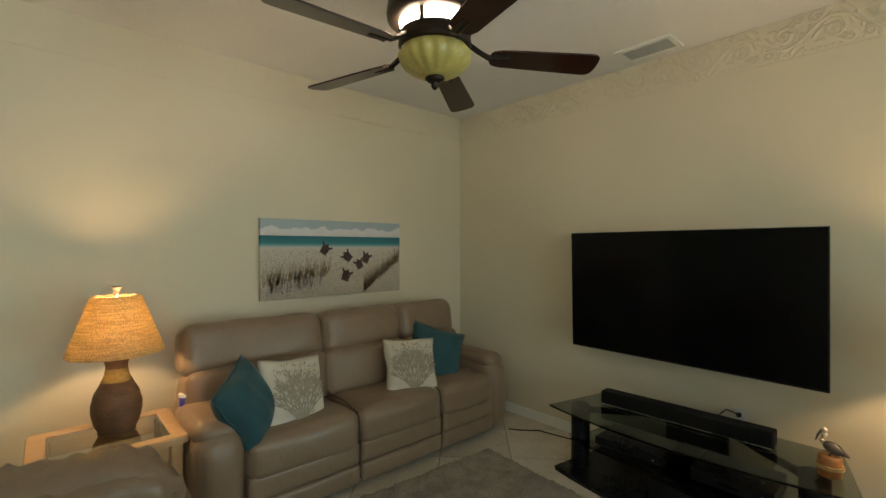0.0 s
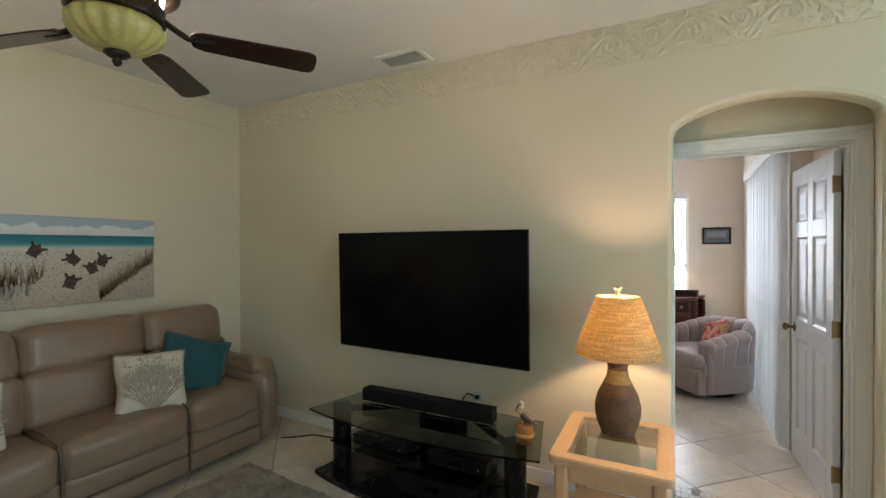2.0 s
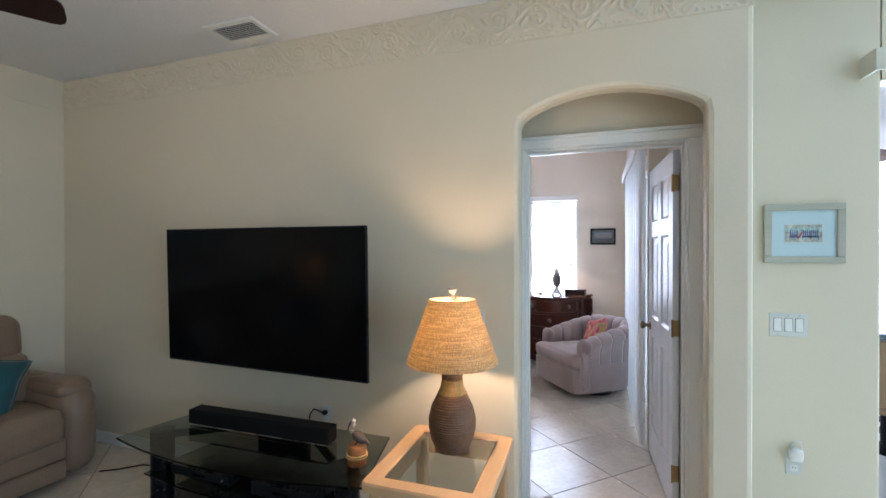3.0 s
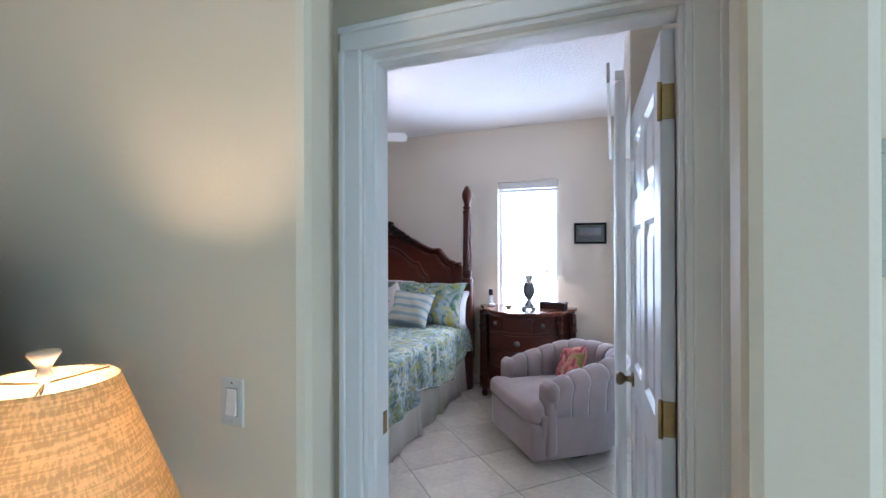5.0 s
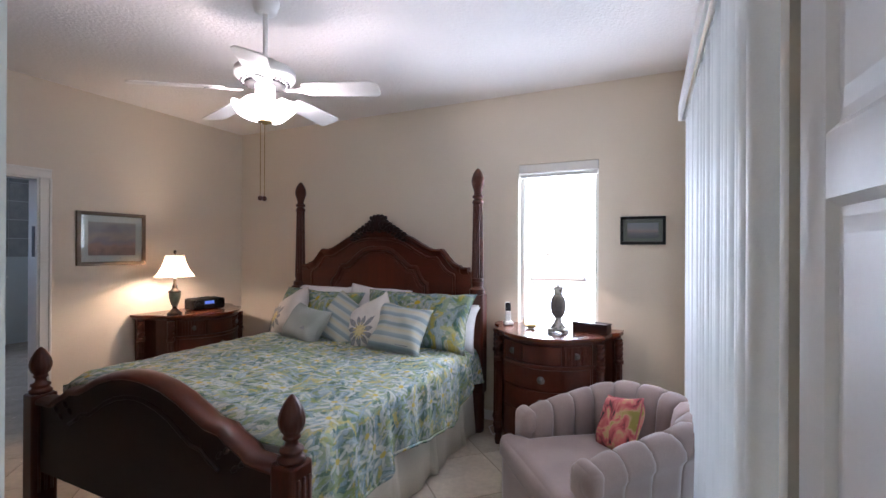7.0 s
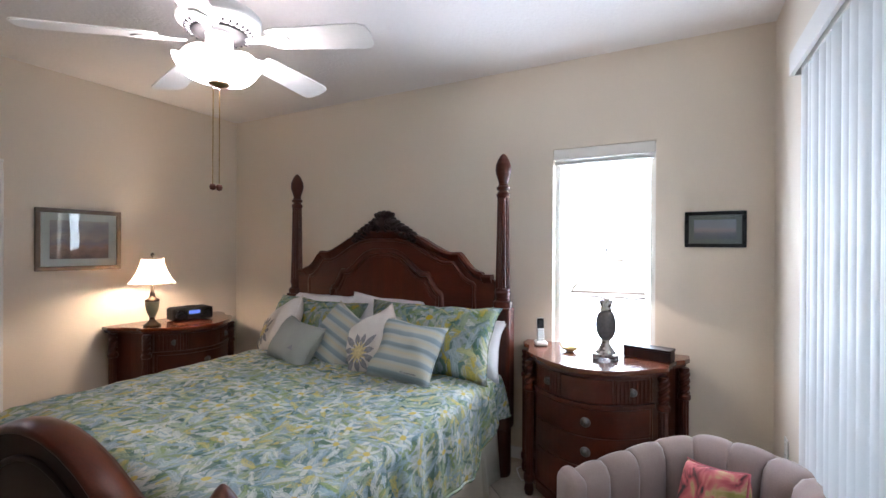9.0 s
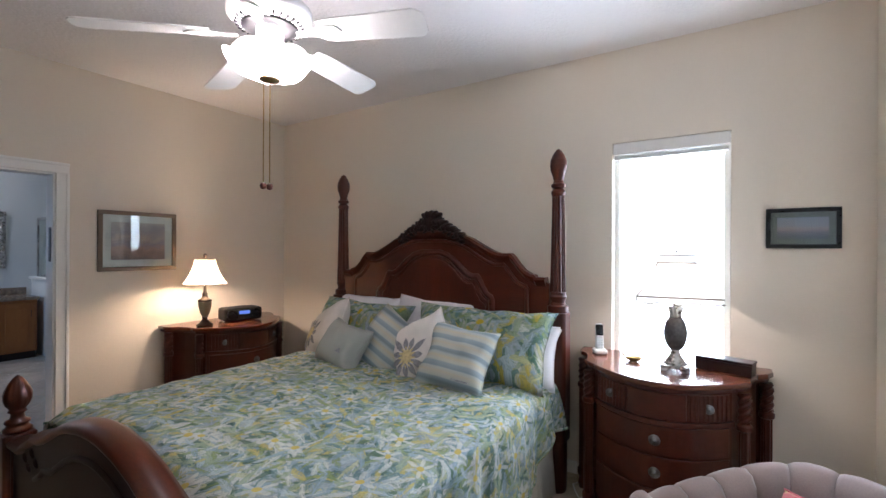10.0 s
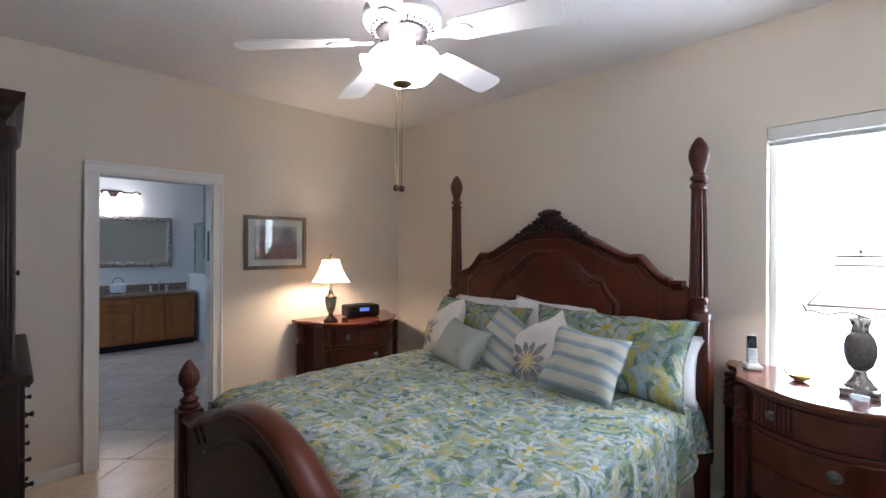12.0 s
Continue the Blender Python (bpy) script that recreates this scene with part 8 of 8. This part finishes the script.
part("tabletop", lathe([(0.60, 0.70), (0.61, 0.715), (0.60, 0.73), (0, 0.73)], 40), TABLETOP, pt)
bm = bmesh.new()
for k in range(14):
    tube([(-0.58 + k * 0.083, -math.sqrt(max(0, 0.34 - (-0.58 + k * 0.083) ** 2)), 0.732), (-0.58 + k * 0.083, math.sqrt(max(0, 0.34 - (-0.58 + k * 0.083) ** 2)), 0.732)], 0.006, 5, bm)
part("woven_strips", bm, BLACK_MATTE, pt)
part("pedestal", lathe([(0.05, 0.02), (0.045, 0.7)], 16), BLACK_MATTE, pt)
for a in range(4):
    c, s = math.cos(a * 1.571 + 0.4), math.sin(a * 1.571 + 0.4)
    part("table_foot", tube([(0.03 * c, 0.03 * s, 0.2), (0.2 * c, 0.2 * s, 0.06), (0.38 * c, 0.38 * s, 0.015)], 0.02, 8), BLACK_MATTE, pt)


def patio_chair(m):
    ob = thing("patio_chair", m, "black iron patio chair with tan sling seat", "chair", "patio chairs")
    part("seat", soft(-0.25, 0.25, -0.24, 0.24, 0.40, 0.44, r=0.02, n=4), TAN, ob, smooth=True)
    part("backrest", rot_bm(soft(-0.24, 0.24, 0.22, 0.25, 0.46, 0.92, r=0.014, n=4), Matrix.Translation((0, 0.23, 0.46)) @ Matrix.Rotation(radians(-12), 4, "X") @ Matrix.Translation((0, -0.23, -0.46))), TAN, ob, smooth=True)
    for s in (-1, 1):
        part("arm", tube([(s * 0.27, 0.26, 0.9), (s * 0.28, 0.2, 0.66), (s * 0.29, -0.1, 0.64), (s * 0.29, -0.24, 0.62), (s * 0.27, -0.2, 0.45)], 0.014, 8), BLACK_MATTE, ob, smooth=True)
        part("side_frame", tube([(s * 0.26, -0.24, 0.42), (s * 0.26, 0.24, 0.42), (s * 0.26, 0.36, 0.95)], 0.014, 8), BLACK_MATTE, ob, smooth=True)
    part("pedestal", lathe([(0.06, 0.08), (0.04, 0.12), (0.04, 0.40)], 12), BLACK_MATTE, ob)
    for a in range(4):
        c, s = math.cos(a * 1.571 + 0.785), math.sin(a * 1.571 + 0.785)
        part("chair_foot", tube([(0.03 * c, 0.03 * s, 0.14), (0.18 * c, 0.18 * s, 0.10), (0.32 * c, 0.32 * s, 0.014)], 0.016, 8), BLACK_MATTE, ob)
    return ob


CH = patio_chair(pose(5.62, -2.35, -0.02, 0, 0, 60))
copy_thing(CH, pose(6.9, -3.3, -0.02, 0, 0, 230))
lf = thing("lanai_fan", pose(6.55, -2.95, 0), "outdoor ceiling fan with woven leaf blades", "ceiling fan")
part("downrod", lathe([(0.015, 2.40), (0.015, 2.62)], 12), BRONZE, lf)
part("motor", lathe([(0.05, 2.28), (0.10, 2.30), (0.11, 2.36), (0.06, 2.41)], 24), BRONZE, lf, smooth=True)
for k in range(5):
    a = radians(20 + 72 * k)
    bm = prism([(0.12, -0.02), (0.25, -0.09), (0.45, -0.10), (0.62, -0.04), (0.66, 0), (0.62, 0.04), (0.45, 0.10), (0.25, 0.09), (0.12, 0.02)], "z", -0.004, 0.004)
    part("leaf_blade", rot_bm(bm, Matrix.Rotation(a, 4, "Z") @ Matrix.Translation((0, 0, 2.31)) @ Matrix.Rotation(radians(10), 4, "X")), WICKER, lf)
# hedge: many small leaves
rng = random.Random(4)
bm = bmesh.new()
for k in range(5200):
    x, y, z = rng.uniform(4.0, 16), -8.6 + rng.gauss(0, 0.5), abs(rng.gauss(0.6, 0.55))
    z = min(z, 1.5 + 0.7 * noise.noise(Vector((x * 0.7, 1, 0))))
    r = rng.uniform(0.05, 0.12)
    a, b2 = rng.uniform(0, 6.28), rng.uniform(-0.8, 0.8)
    u = Vector((math.cos(a), math.sin(a), b2)).normalized() * r
    v = u.orthogonal().normalized() * r * 0.45
    c = Vector((x, y, z - 0.3))
    bm.faces.new([bm.verts.new(c - u), bm.verts.new(c + v), bm.verts.new(c + u), bm.verts.new(c - v)])
hd = part("hedge", bm, LEAF)
tagged(hd, "leafy green hedge beyond the lanai", "hedge", "", "stuff")
tagged(part("backdrop_window", box(10.4, 10.45, -6, 7, -0.3, 5), OUTSIDE), "bright sky and house side beyond the window", "", "", "structure")

# ---- floors last ----
floor_with_tiles("floor_family", XW, XT + 0.16, YF, YN, "beige travertine tiles laid diagonally")
floor_with_tiles("floor_nook", XT + 0.16, XS + 0.06, YF, -1.11, "beige travertine tiles laid diagonally")
floor_with_tiles("floor_bedroom", XD + 0.06, XE, -0.93, YB + 0.06, "beige travertine tiles laid diagonally")
floor_with_tiles("floor_bathroom", 4.52, 8.48, YB + 0.06, YBATH, "beige travertine tiles laid diagonally")
strip = setting("floor_threshold", box(XT + 0.162, XD + 0.058, -0.965, 0.07, -0.1, -0.003), GROUT, "mosaic stone strip across the doorway")
rnd = random.Random(5)
for i in range(3):
    y = -0.96
    while y < 0.05:
        w = rnd.choice((0.03, 0.045, 0.06))
        me = bpy.data.meshes.new("mosaic_stone")
        bmm = box(-0.028, 0.028, -w / 2 + 0.002, w / 2 - 0.002, -0.005, 0.001)
        bmm.to_mesh(me)
        bmm.free()
        me.materials.append(rnd.choice((MOSAIC_A, MOSAIC_B, TILE)))
        o = new("mosaic_stone", me)
        o.location = (XT + 0.195 + i * 0.06, y + w / 2, 0)
        o.parent = strip
        y += w
